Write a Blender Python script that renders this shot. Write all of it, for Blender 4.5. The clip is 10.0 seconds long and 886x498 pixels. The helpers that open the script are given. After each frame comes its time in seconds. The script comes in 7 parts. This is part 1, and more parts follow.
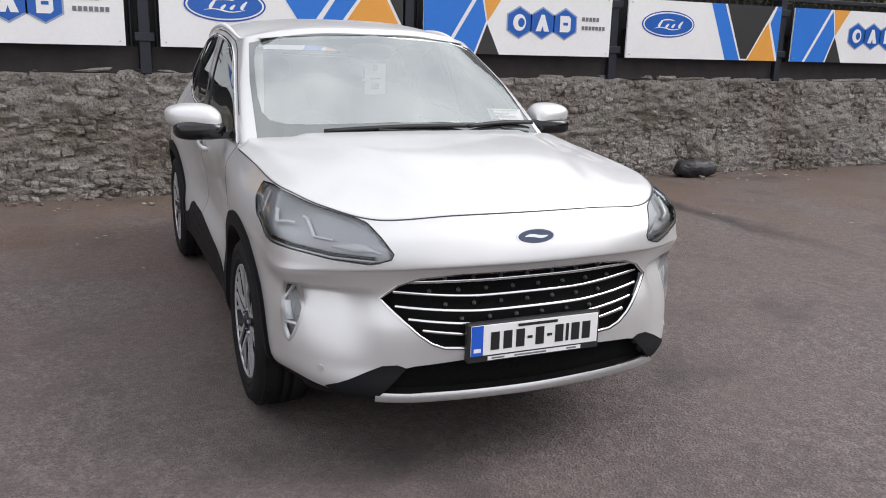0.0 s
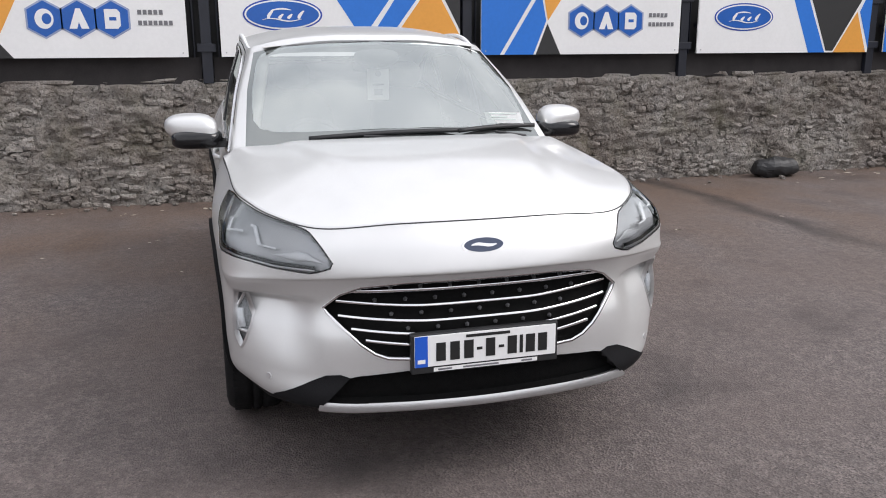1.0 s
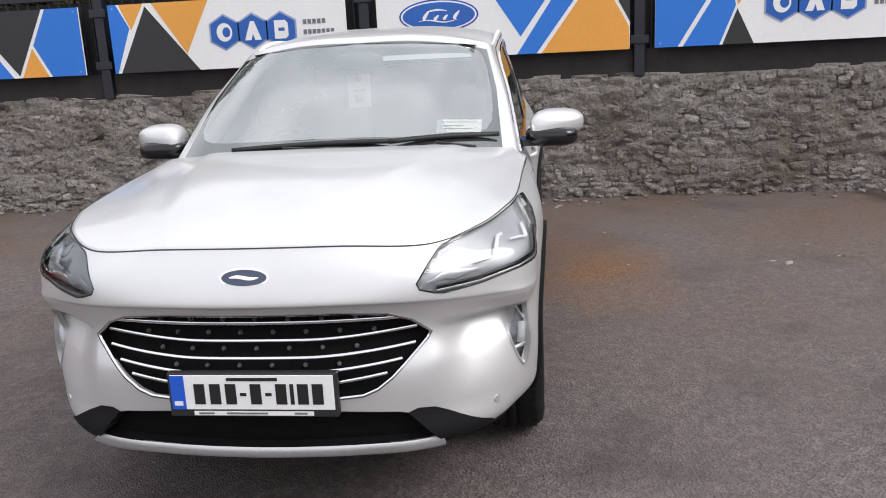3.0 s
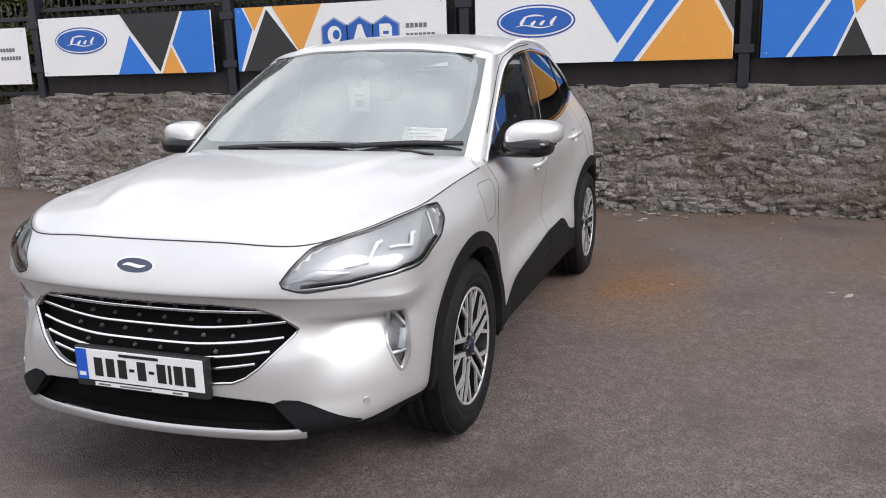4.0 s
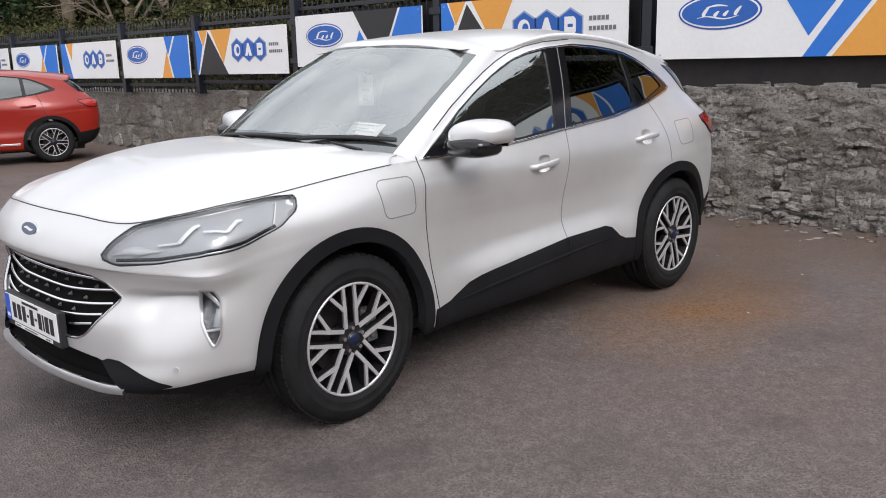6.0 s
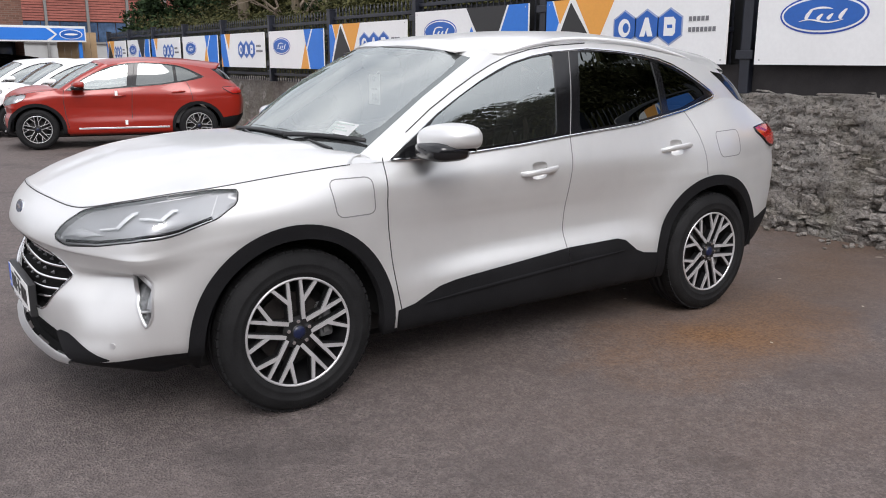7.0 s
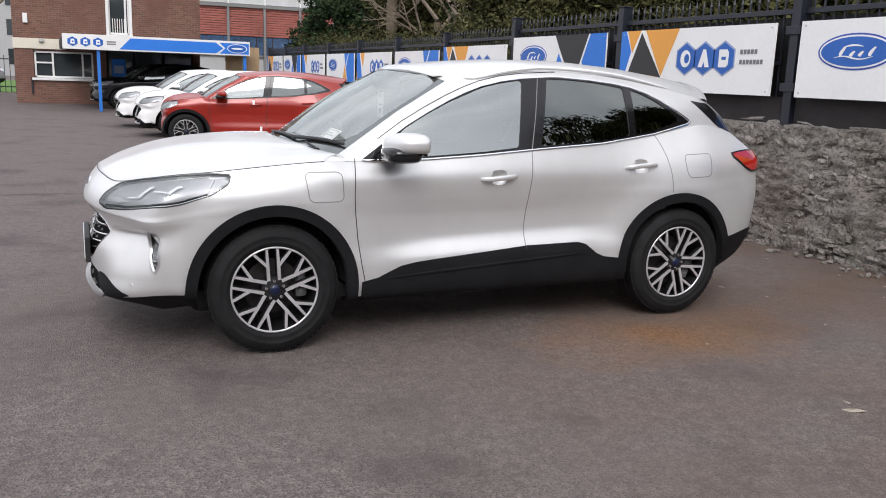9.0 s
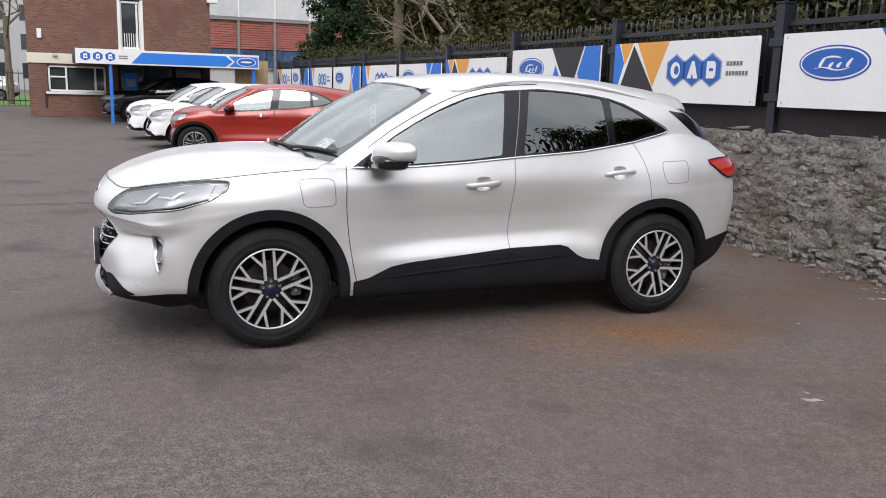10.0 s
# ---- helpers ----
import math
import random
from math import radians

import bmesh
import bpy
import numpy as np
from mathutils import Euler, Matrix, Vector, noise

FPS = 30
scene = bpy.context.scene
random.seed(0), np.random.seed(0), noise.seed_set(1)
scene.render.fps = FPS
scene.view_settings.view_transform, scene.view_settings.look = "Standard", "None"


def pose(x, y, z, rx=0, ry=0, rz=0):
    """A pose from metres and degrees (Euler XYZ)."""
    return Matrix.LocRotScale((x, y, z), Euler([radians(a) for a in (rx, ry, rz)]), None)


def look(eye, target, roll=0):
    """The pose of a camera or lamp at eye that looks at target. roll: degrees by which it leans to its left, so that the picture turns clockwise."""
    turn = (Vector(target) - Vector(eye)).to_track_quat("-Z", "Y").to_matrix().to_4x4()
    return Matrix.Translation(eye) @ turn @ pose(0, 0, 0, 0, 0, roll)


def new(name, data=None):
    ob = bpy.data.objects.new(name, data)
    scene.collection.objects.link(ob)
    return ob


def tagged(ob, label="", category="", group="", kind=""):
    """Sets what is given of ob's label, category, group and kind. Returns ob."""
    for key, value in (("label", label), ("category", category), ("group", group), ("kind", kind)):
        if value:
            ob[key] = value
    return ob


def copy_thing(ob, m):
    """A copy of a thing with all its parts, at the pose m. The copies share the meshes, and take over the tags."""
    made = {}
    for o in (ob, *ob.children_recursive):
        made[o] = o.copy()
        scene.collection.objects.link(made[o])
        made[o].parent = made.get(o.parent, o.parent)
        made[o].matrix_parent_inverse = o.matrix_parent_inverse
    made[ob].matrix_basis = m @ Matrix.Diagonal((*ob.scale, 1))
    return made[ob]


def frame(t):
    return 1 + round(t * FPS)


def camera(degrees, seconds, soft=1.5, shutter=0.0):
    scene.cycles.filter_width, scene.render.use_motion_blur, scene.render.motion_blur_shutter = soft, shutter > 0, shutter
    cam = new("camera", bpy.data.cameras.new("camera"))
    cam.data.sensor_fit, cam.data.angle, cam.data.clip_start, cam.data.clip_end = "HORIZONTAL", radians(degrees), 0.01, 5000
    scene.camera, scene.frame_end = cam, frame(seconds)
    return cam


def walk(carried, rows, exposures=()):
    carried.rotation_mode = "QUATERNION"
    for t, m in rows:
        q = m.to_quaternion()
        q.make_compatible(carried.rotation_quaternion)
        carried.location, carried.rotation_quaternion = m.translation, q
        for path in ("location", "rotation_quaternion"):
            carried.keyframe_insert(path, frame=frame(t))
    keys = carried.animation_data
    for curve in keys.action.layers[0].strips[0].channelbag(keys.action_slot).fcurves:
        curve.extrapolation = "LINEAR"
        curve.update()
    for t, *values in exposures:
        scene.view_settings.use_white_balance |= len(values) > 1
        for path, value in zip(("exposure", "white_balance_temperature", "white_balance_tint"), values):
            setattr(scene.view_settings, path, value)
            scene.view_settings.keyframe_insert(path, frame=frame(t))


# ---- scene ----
cam = camera(56.3, 10.0, soft=1.0)
PATH = [
    (0, (4.749, -1.431, 1.505), (2.965, -0.66, 1.034), 1.5),
    (0.5, (4.766, -1.208, 1.521), (2.976, -0.454, 1.045), 1.2),
    (1, (4.881, -0.872, 1.523), (3.008, -0.352, 1.052), -0.3),
    (1.5, (4.865, -0.503, 1.493), (2.959, -0.126, 1.022), -1.2),
    (2, (4.791, -0.07, 1.535), (2.862, 0.162, 1.062), -1.4),
    (2.5, (4.721, 0.41, 1.527), (2.777, 0.341, 1.062), -2.7),
    (3, (4.572, 0.896, 1.496), (2.641, 0.653, 1.037), -2.8),
    (3.2, (4.543, 1.093, 1.526), (2.622, 0.783, 1.067), -2.8),
    (4.3, (4.34, 2.129, 1.492), (2.548, 1.356, 1.057), -1.5),
    (4.5, (4.274, 2.296, 1.505), (2.509, 1.459, 1.073), -1.6),
    (5, (4.08, 2.726, 1.492), (2.45, 1.649, 1.065), -0.2),
    (5.2, (3.984, 2.877, 1.47), (2.376, 1.765, 1.048), -0.5),
    (6.3, (3.255, 3.593, 1.476), (1.979, 2.12, 1.028), -1.3),
    (6.5, (3.12, 3.723, 1.467), (1.937, 2.174, 1.018), -1.1),
    (7, (2.76, 3.99, 1.503), (1.655, 2.385, 1.054), 0.1),
    (7.5, (2.501, 4.31, 1.499), (1.56, 2.601, 1.055), 1.3),
    (8, (2.397, 4.644, 1.501), (1.51, 2.905, 1.067), 2.3),
    (8.5, (2.331, 4.951, 1.529), (1.492, 3.186, 1.106), 2.3),
    (9, (2.284, 5.238, 1.535), (1.496, 3.445, 1.126), 2.0),
    (9.5, (2.321, 5.42, 1.532), (1.554, 3.613, 1.148), 1.9),
    (10, (2.271, 5.572, 1.544), (1.505, 3.764, 1.161), 1.7),
]
walk(cam, [(t, look(eye, target, roll)) for t, eye, target, roll in PATH],
     exposures=[(0.0, 0.55, 6420, 14), (10.0, 0.54, 6360, 14)])

# ---- world and light: bright overcast day ----
world = bpy.data.worlds.new("sky")
scene.world = world
world.use_nodes = True
wn, wl = world.node_tree.nodes, world.node_tree.links
wn.clear()
sky = wn.new("ShaderNodeTexSky")
sky.sky_type = "NISHITA"
sky.sun_disc = False
sky.sun_elevation = radians(42)
sky.sun_rotation = radians(20.5)
sky.air_density, sky.dust_density, sky.ozone_density = 0.6, 5.0, 0.5
grey = wn.new("ShaderNodeHueSaturation")
grey.inputs["Saturation"].default_value = 0.22
cloud = wn.new("ShaderNodeTexNoise")
cloud.inputs["Scale"].default_value = 2.2
cloud.inputs["Detail"].default_value = 5.0
cramp = wn.new("ShaderNodeValToRGB")
cramp.color_ramp.elements[0].position, cramp.color_ramp.elements[1].position = 0.3, 0.7
cramp.color_ramp.elements[0].color = (0.47, 0.51, 0.57, 1)
cramp.color_ramp.elements[1].color = (1.06, 1.07, 1.08, 1)
lift = wn.new("ShaderNodeVectorMath")
lift.operation = "SCALE"
# an overcast sky is brighter overhead than at the horizon
way = wn.new("ShaderNodeTexCoord")
height = wn.new("ShaderNodeSeparateXYZ")
dome = wn.new("ShaderNodeMapRange")
dome.inputs["From Min"].default_value, dome.inputs["From Max"].default_value = 0.0, 1.0
dome.inputs["To Min"].default_value, dome.inputs["To Max"].default_value = 9.4, 12.4
wl.new(way.outputs["Generated"], height.inputs[0])
wl.new(height.outputs["Z"], dome.inputs["Value"])
wl.new(dome.outputs[0], lift.inputs["Scale"])
cover = wn.new("ShaderNodeMixRGB")
cover.inputs[0].default_value = 0.8
wbg = wn.new("ShaderNodeBackground")
wbg.inputs["Strength"].default_value = 0.113
wout = wn.new("ShaderNodeOutputWorld")
wl.new(sky.outputs[0], grey.inputs["Color"])
wl.new(grey.outputs[0], cover.inputs[1])
wl.new(cloud.outputs["Fac"], cramp.inputs[0])
wl.new(cramp.outputs[0], lift.inputs[0])
wl.new(lift.outputs[0], cover.inputs[2])
wl.new(cover.outputs[0], wbg.inputs["Color"])
wl.new(wbg.outputs[0], wout.inputs["Surface"])
sun = new("sun", bpy.data.lights.new("sun", "SUN"))
sun.data.energy, sun.data.angle, sun.data.color = 1.25, radians(30), (1.0, 0.97, 0.92)
sun.matrix_world = look((0, 0, 15.5), (-6, -16, 0))

# ---- materials ----
def node_mat(name):
    m = bpy.data.materials.new(name)
    m.use_nodes = True
    nt = m.node_tree
    return m, nt, nt.nodes["Principled BSDF"]


def noise_fac(nt, scale, detail=4.0, lo=0.35, hi=0.65, stretch=(1, 1, 1), rough=0.55):
    """A factor 0..1 from noise over world position, contrast set by lo and hi."""
    geo = nt.nodes.new("ShaderNodeNewGeometry")
    mp = nt.nodes.new("ShaderNodeMapping")
    mp.inputs["Scale"].default_value = stretch
    nz = nt.nodes.new("ShaderNodeTexNoise")
    nz.inputs["Scale"].default_value, nz.inputs["Detail"].default_value = scale, detail
    nz.inputs["Roughness"].default_value = rough
    rg = nt.nodes.new("ShaderNodeMapRange")
    rg.inputs["From Min"].default_value, rg.inputs["From Max"].default_value = lo, hi
    nt.links.new(geo.outputs["Position"], mp.inputs["Vector"])
    nt.links.new(mp.outputs[0], nz.inputs["Vector"])
    nt.links.new(nz.outputs["Fac"], rg.inputs["Value"])
    return rg.outputs[0]


def mix(nt, fac, a, b):
    n = nt.nodes.new("ShaderNodeMix")
    n.data_type = "RGBA"
    for sock, v in ((n.inputs[0], fac), (n.inputs[6], a), (n.inputs[7], b)):
        if isinstance(v, (int, float)):
            sock.default_value = v
        elif isinstance(v, tuple):
            sock.default_value = (*v, 1)
        else:
            nt.links.new(v, sock)
    return n.outputs[2]


def bump(nt, bsdf, height, strength=0.3, dist=0.01):
    b = nt.nodes.new("ShaderNodeBump")
    b.inputs["Strength"].default_value, b.inputs["Distance"].default_value = strength, dist
    nt.links.new(height, b.inputs["Height"])
    nt.links.new(b.outputs[0], bsdf.inputs["Normal"])


def plain(name, color, rough=0.5, metal=0.0, vary=0.12, scale=6.0, fine=90.0, coat=0.0, relief=0.0, spec=0.5):
    """Base colour with stains at a coarse and a fine scale, and slight relief."""
    m, nt, p = node_mat(name)
    dark = tuple(c * (1 - vary) for c in color)
    light = tuple(min(1, c * (1 + vary)) for c in color)
    c1 = mix(nt, noise_fac(nt, scale), dark, light)
    c2 = mix(nt, noise_fac(nt, fine, 2.0), tuple(c * (1 - vary * 0.6) for c in color), light)
    nt.links.new(mix(nt, 0.45, c1, c2), p.inputs["Base Color"])
    p.inputs["Roughness"].default_value, p.inputs["Metallic"].default_value = rough, metal
    p.inputs["Coat Weight"].default_value = coat
    p.inputs["Coat Roughness"].default_value = 0.04
    p.inputs["Specular IOR Level"].default_value = spec
    if relief:
        bump(nt, p, noise_fac(nt, fine, 3.0, 0.2, 0.8), relief, 0.004)
    return m


def paint_mat(name, color, metal=0.55, rough=0.32, flake=0.06):
    """Metallic car paint under a clear coat."""
    m, nt, p = node_mat(name)
    a = tuple(c * (1 - flake) for c in color)
    b = tuple(min(1, c * (1 + flake)) for c in color)
    c1 = mix(nt, noise_fac(nt, 900.0, 1.0, 0.3, 0.7), a, b)
    film = mix(nt, noise_fac(nt, 5.0, 6.0, 0.45, 0.8), c1, tuple(c * 0.93 for c in color))
    nt.links.new(film, p.inputs["Base Color"])
    p.inputs["Metallic"].default_value, p.inputs["Roughness"].default_value = metal, rough
    p.inputs["Coat Weight"].default_value, p.inputs["Coat Roughness"].default_value = 0.42, 0.05
    return m


def glass_mat(name, tint, ior=1.5, film=0.0, gloss_rough=0.0):
    """Car glazing: tinted see-through sheet with a Fresnel mirror on it."""
    m = bpy.data.materials.new(name)
    m.use_nodes = True
    nt = m.node_tree
    nt.nodes.clear()
    out = nt.nodes.new("ShaderNodeOutputMaterial")
    tr = nt.nodes.new("ShaderNodeBsdfTransparent")
    tr.inputs[0].default_value = (*tint, 1)
    gl = nt.nodes.new("ShaderNodeBsdfGlossy")
    gl.inputs["Roughness"].default_value = gloss_rough
    gl.inputs["Color"].default_value = (0.94, 1.0, 0.98, 1)
    fr = nt.nodes.new("ShaderNodeFresnel")
    fr.inputs["IOR"].default_value = ior
    mx = nt.nodes.new("ShaderNodeMixShader")
    nt.links.new(fr.outputs[0], mx.inputs[0])
    body = tr
    if film:
        # pale haze mixed into the sheet's colour, standing in for sky glare
        df = nt.nodes.new("ShaderNodeBsdfDiffuse")
        df.inputs[0].default_value = (0.75, 0.77, 0.77, 1)
        fm = nt.nodes.new("ShaderNodeMixShader")
        amount = nt.nodes.new("ShaderNodeMath")
        amount.operation = "MULTIPLY_ADD"
        amount.inputs[1].default_value, amount.inputs[2].default_value = film * 0.5, film * 0.75
        nt.links.new(noise_fac(nt, 3.0, 4.0, 0.3, 0.7), amount.inputs[0])
        nt.links.new(amount.outputs[0], fm.inputs[0])
        nt.links.new(tr.outputs[0], fm.inputs[1])
        nt.links.new(df.outputs[0], fm.inputs[2])
        body = fm
    nt.links.new(body.outputs[0], mx.inputs[1])
    nt.links.new(gl.outputs[0], mx.inputs[2])
    nt.links.new(mx.outputs[0], out.inputs["Surface"])
    return m


def soften(nt, fac, k):
    n = nt.nodes.new("ShaderNodeMath")
    n.operation = "MULTIPLY"
    n.inputs[1].default_value = k
    nt.links.new(fac, n.inputs[0])
    return n.outputs[0]


def asphalt_mat():
    m, nt, p = node_mat("asphalt")
    chips = nt.nodes.new("ShaderNodeTexVoronoi")
    chips.inputs["Scale"].default_value = 110.0
    geo = nt.nodes.new("ShaderNodeNewGeometry")
    nt.links.new(geo.outputs["Position"], chips.inputs["Vector"])
    stone = mix(nt, chips.outputs["Color"], (0.010, 0.0088, 0.0084), (0.315, 0.262, 0.246))
    stone2 = mix(nt, noise_fac(nt, 200.0, 3.0, 0.32, 0.68), (0.022, 0.0187, 0.018), (0.215, 0.179, 0.168))
    base = mix(nt, 0.5, stone, stone2)
    base = mix(nt, soften(nt, noise_fac(nt, 14.0, 5.0, 0.35, 0.65), 0.5), base, (0.053, 0.046, 0.0445))
    base = mix(nt, soften(nt, noise_fac(nt, 33.0, 4.0, 0.55, 0.7), 0.45), base, (0.22, 0.192, 0.182))
    # worn paler patches and dark damp ones
    base = mix(nt, soften(nt, noise_fac(nt, 0.55, 5.0, 0.40, 0.68), 0.6), base, (0.118, 0.093, 0.086))
    base = mix(nt, soften(nt, noise_fac(nt, 1.3, 6.0, 0.52, 0.72), 0.65), base, (0.045, 0.038, 0.037))
    # rust-brown earth stains, strongest towards the foot of the stone boundary
    sep = nt.nodes.new("ShaderNodeSeparateXYZ")
    nt.links.new(geo.outputs["Position"], sep.inputs[0])
    near = nt.nodes.new("ShaderNodeMapRange")
    near.inputs["From Min"].default_value, near.inputs["From Max"].default_value = 1.6, -2.6
    nt.links.new(sep.outputs["X"], near.inputs["Value"])
    blot = nt.nodes.new("ShaderNodeMath")
    blot.operation = "MULTIPLY"
    nt.links.new(near.outputs[0], blot.inputs[0])
    nt.links.new(noise_fac(nt, 0.7, 6.0, 0.34, 0.60, (0.8, 1.2, 1)), blot.inputs[1])
    half = nt.nodes.new("ShaderNodeMath")
    half.operation = "MULTIPLY"
    half.inputs[1].default_value = 0.68
    nt.links.new(blot.outputs[0], half.inputs[0])
    spot = nt.nodes.new("ShaderNodeVectorMath")
    spot.operation = "SUBTRACT"
    spot.inputs[1].default_value = (-1.05, 1.25, 0.0)
    nt.links.new(geo.outputs["Position"], spot.inputs[0])
    squash = nt.nodes.new("ShaderNodeVectorMath")
    squash.operation = "MULTIPLY"
    squash.inputs[1].default_value = (0.75, 1.35, 0.0)
    nt.links.new(spot.outputs[0], squash.inputs[0])
    reach0 = nt.nodes.new("ShaderNodeVectorMath")
    reach0.operation = "LENGTH"
    nt.links.new(squash.outputs[0], reach0.inputs[0])
    ragged = nt.nodes.new("ShaderNodeMath")
    ragged.operation = "MULTIPLY_ADD"
    ragged.inputs[1].default_value = 0.8
    nt.links.new(noise_fac(nt, 1.9, 6.0, 0.2, 0.8), ragged.inputs[0])
    nt.links.new(reach0.outputs["Value"], ragged.inputs[2])
    pool = nt.nodes.new("ShaderNodeMapRange")
    pool.inputs["From Min"].default_value, pool.inputs["From Max"].default_value = 1.25, 0.35
    pool.inputs["To Max"].default_value = 0.9
    nt.links.new(ragged.outputs[0], pool.inputs["Value"])
    rust = mix(nt, noise_fac(nt, 60.0, 3.0, 0.3, 0.7), (0.062, 0.038, 0.024), (0.165, 0.102, 0.064))
    base = mix(nt, half.outputs[0], base, rust)
    base = mix(nt, pool.outputs[0], base, mix(nt, noise_fac(nt, 60.0, 3.0, 0.3, 0.7), (0.095, 0.046, 0.018), (0.25, 0.130, 0.056)))
    # dark damp drain line running out from the boundary
    line = nt.nodes.new("ShaderNodeMath")
    line.operation = "SUBTRACT"
    line.inputs[1].default_value = 4.08
    nt.links.new(sep.outputs["Y"], line.inputs[0])
    wob = nt.nodes.new("ShaderNodeMath")
    wob.operation = "MULTIPLY_ADD"
    wob.inputs[1].default_value, wob.inputs[2].default_value = 0.35, -0.17
    nt.links.new(noise_fac(nt, 1.4, 4.0, 0.2, 0.8), wob.inputs[0])
    off = nt.nodes.new("ShaderNodeMath")
    nt.links.new(line.outputs[0], off.inputs[0])
    nt.links.new(wob.outputs[0], off.inputs[1])
    width = nt.nodes.new("ShaderNodeMath")
    width.operation = "ABSOLUTE"
    nt.links.new(off.outputs[0], width.inputs[0])
    damp = nt.nodes.new("ShaderNodeMapRange")
    damp.inputs["From Min"].default_value, damp.inputs["From Max"].default_value = 0.22, 0.02
    damp.inputs["To Max"].default_value = 0.7
    nt.links.new(width.outputs[0], damp.inputs["Value"])
    reach = nt.nodes.new("ShaderNodeMapRange")
    reach.inputs["From Min"].default_value, reach.inputs["From Max"].default_value = 0.6, -1.2
    nt.links.new(sep.outputs["X"], reach.inputs["Value"])
    both = nt.nodes.new("ShaderNodeMath")
    both.operation = "MULTIPLY"
    nt.links.new(damp.outputs[0], both.inputs[0])
    nt.links.new(reach.outputs[0], both.inputs[1])
    base = mix(nt, both.outputs[0], base, (0.022, 0.019, 0.017))
    nt.links.new(base, p.inputs["Base Color"])
    p.inputs["Roughness"].default_value = 0.82
    p.inputs["Specular IOR Level"].default_value = 0.35
    bump(nt, p, chips.outputs["Distance"], 0.8, 0.007)
    return m


def rubble_mat(name, a, b, moss=0.35):
    m, nt, p = node_mat(name)
    info = nt.nodes.new("ShaderNodeObjectInfo")
    geo = nt.nodes.new("ShaderNodeNewGeometry")
    tone = nt.nodes.new("ShaderNodeMath")
    tone.operation = "ADD"
    nt.links.new(info.outputs["Random"], tone.inputs[0])
    nt.links.new(geo.outputs["Random Per Island"], tone.inputs[1])
    fr = nt.nodes.new("ShaderNodeMath")
    fr.operation = "FRACT"
    nt.links.new(tone.outputs[0], fr.inputs[0])
    base = mix(nt, fr.outputs[0], a, b)
    base = mix(nt, noise_fac(nt, 9.0, 6.0, 0.4, 0.75), base, (0.30, 0.285, 0.26))
    base = mix(nt, noise_fac(nt, 38.0, 5.0, 0.52, 0.68), base, (0.085, 0.078, 0.068))
    base = mix(nt, soften(nt, noise_fac(nt, 22.0, 6.0, 0.54, 0.68), 0.7), base, (0.40, 0.375, 0.35))
    base = mix(nt, soften(nt, noise_fac(nt, 1.1, 5.0, 0.45, 0.7), 0.6), base, (0.115, 0.080, 0.058))
    base = mix(nt, soften(nt, noise_fac(nt, 1.7, 5.0, 0.55, 0.75), 0.6), base, (0.30, 0.275, 0.265))
    soft = nt.nodes.new("ShaderNodeMath")
    soft.operation = "MULTIPLY"
    soft.inputs[1].default_value = moss
    nt.links.new(noise_fac(nt, 2.3, 6.0, 0.5, 0.72), soft.inputs[0])
    base = mix(nt, soft.outputs[0], base, (0.10, 0.095, 0.04))
    nt.links.new(base, p.inputs["Base Color"])
    p.inputs["Roughness"].default_value = 0.9
    bump(nt, p, noise_fac(nt, 34.0, 8.0, 0.2, 0.8, (1, 1, 1), 0.65), 1.0, 0.03)
    return m


def brick_mat():
    m, nt, p = node_mat("red_brickwork")
    geo = nt.nodes.new("ShaderNodeNewGeometry")
    sep = nt.nodes.new("ShaderNodeSeparateXYZ")
    cmb = nt.nodes.new("ShaderNodeCombineXYZ")
    add = nt.nodes.new("ShaderNodeMath")
    nt.links.new(geo.outputs["Position"], sep.inputs[0])
    nt.links.new(sep.outputs["X"], add.inputs[0])
    nt.links.new(sep.outputs["Y"], add.inputs[1])
    nt.links.new(add.outputs[0], cmb.inputs[0])
    nt.links.new(sep.outputs["Z"], cmb.inputs[1])
    br = nt.nodes.new("ShaderNodeTexBrick")
    br.inputs["Color1"].default_value = (0.118, 0.055, 0.038, 1)
    br.inputs["Color2"].default_value = (0.19, 0.089, 0.062, 1)
    br.inputs["Mortar"].default_value = (0.18, 0.135, 0.11, 1)
    br.inputs["Scale"].default_value = 1.0
    br.inputs["Brick Width"].default_value, br.inputs["Row Height"].default_value = 0.225, 0.075
    br.inputs["Mortar Size"].default_value = 0.008
    nt.links.new(cmb.outputs[0], br.inputs["Vector"])
    c = mix(nt, noise_fac(nt, 1.2, 5.0, 0.45, 0.75), br.outputs["Color"], (0.13, 0.06, 0.045))
    nt.links.new(c, p.inputs["Base Color"])
    p.inputs["Roughness"].default_value = 0.9
    bump(nt, p, br.outputs["Fac"], -0.4, 0.01)
    return m


def leaf_mat(name, a, b):
    m, nt, p = node_mat(name)
    geo = nt.nodes.new("ShaderNodeNewGeometry")
    nt.links.new(mix(nt, geo.outputs["Random Per Island"], a, b), p.inputs["Base Color"])
    p.inputs["Roughness"].default_value = 0.85
    p.inputs["Specular IOR Level"].default_value = 0.2
    return m


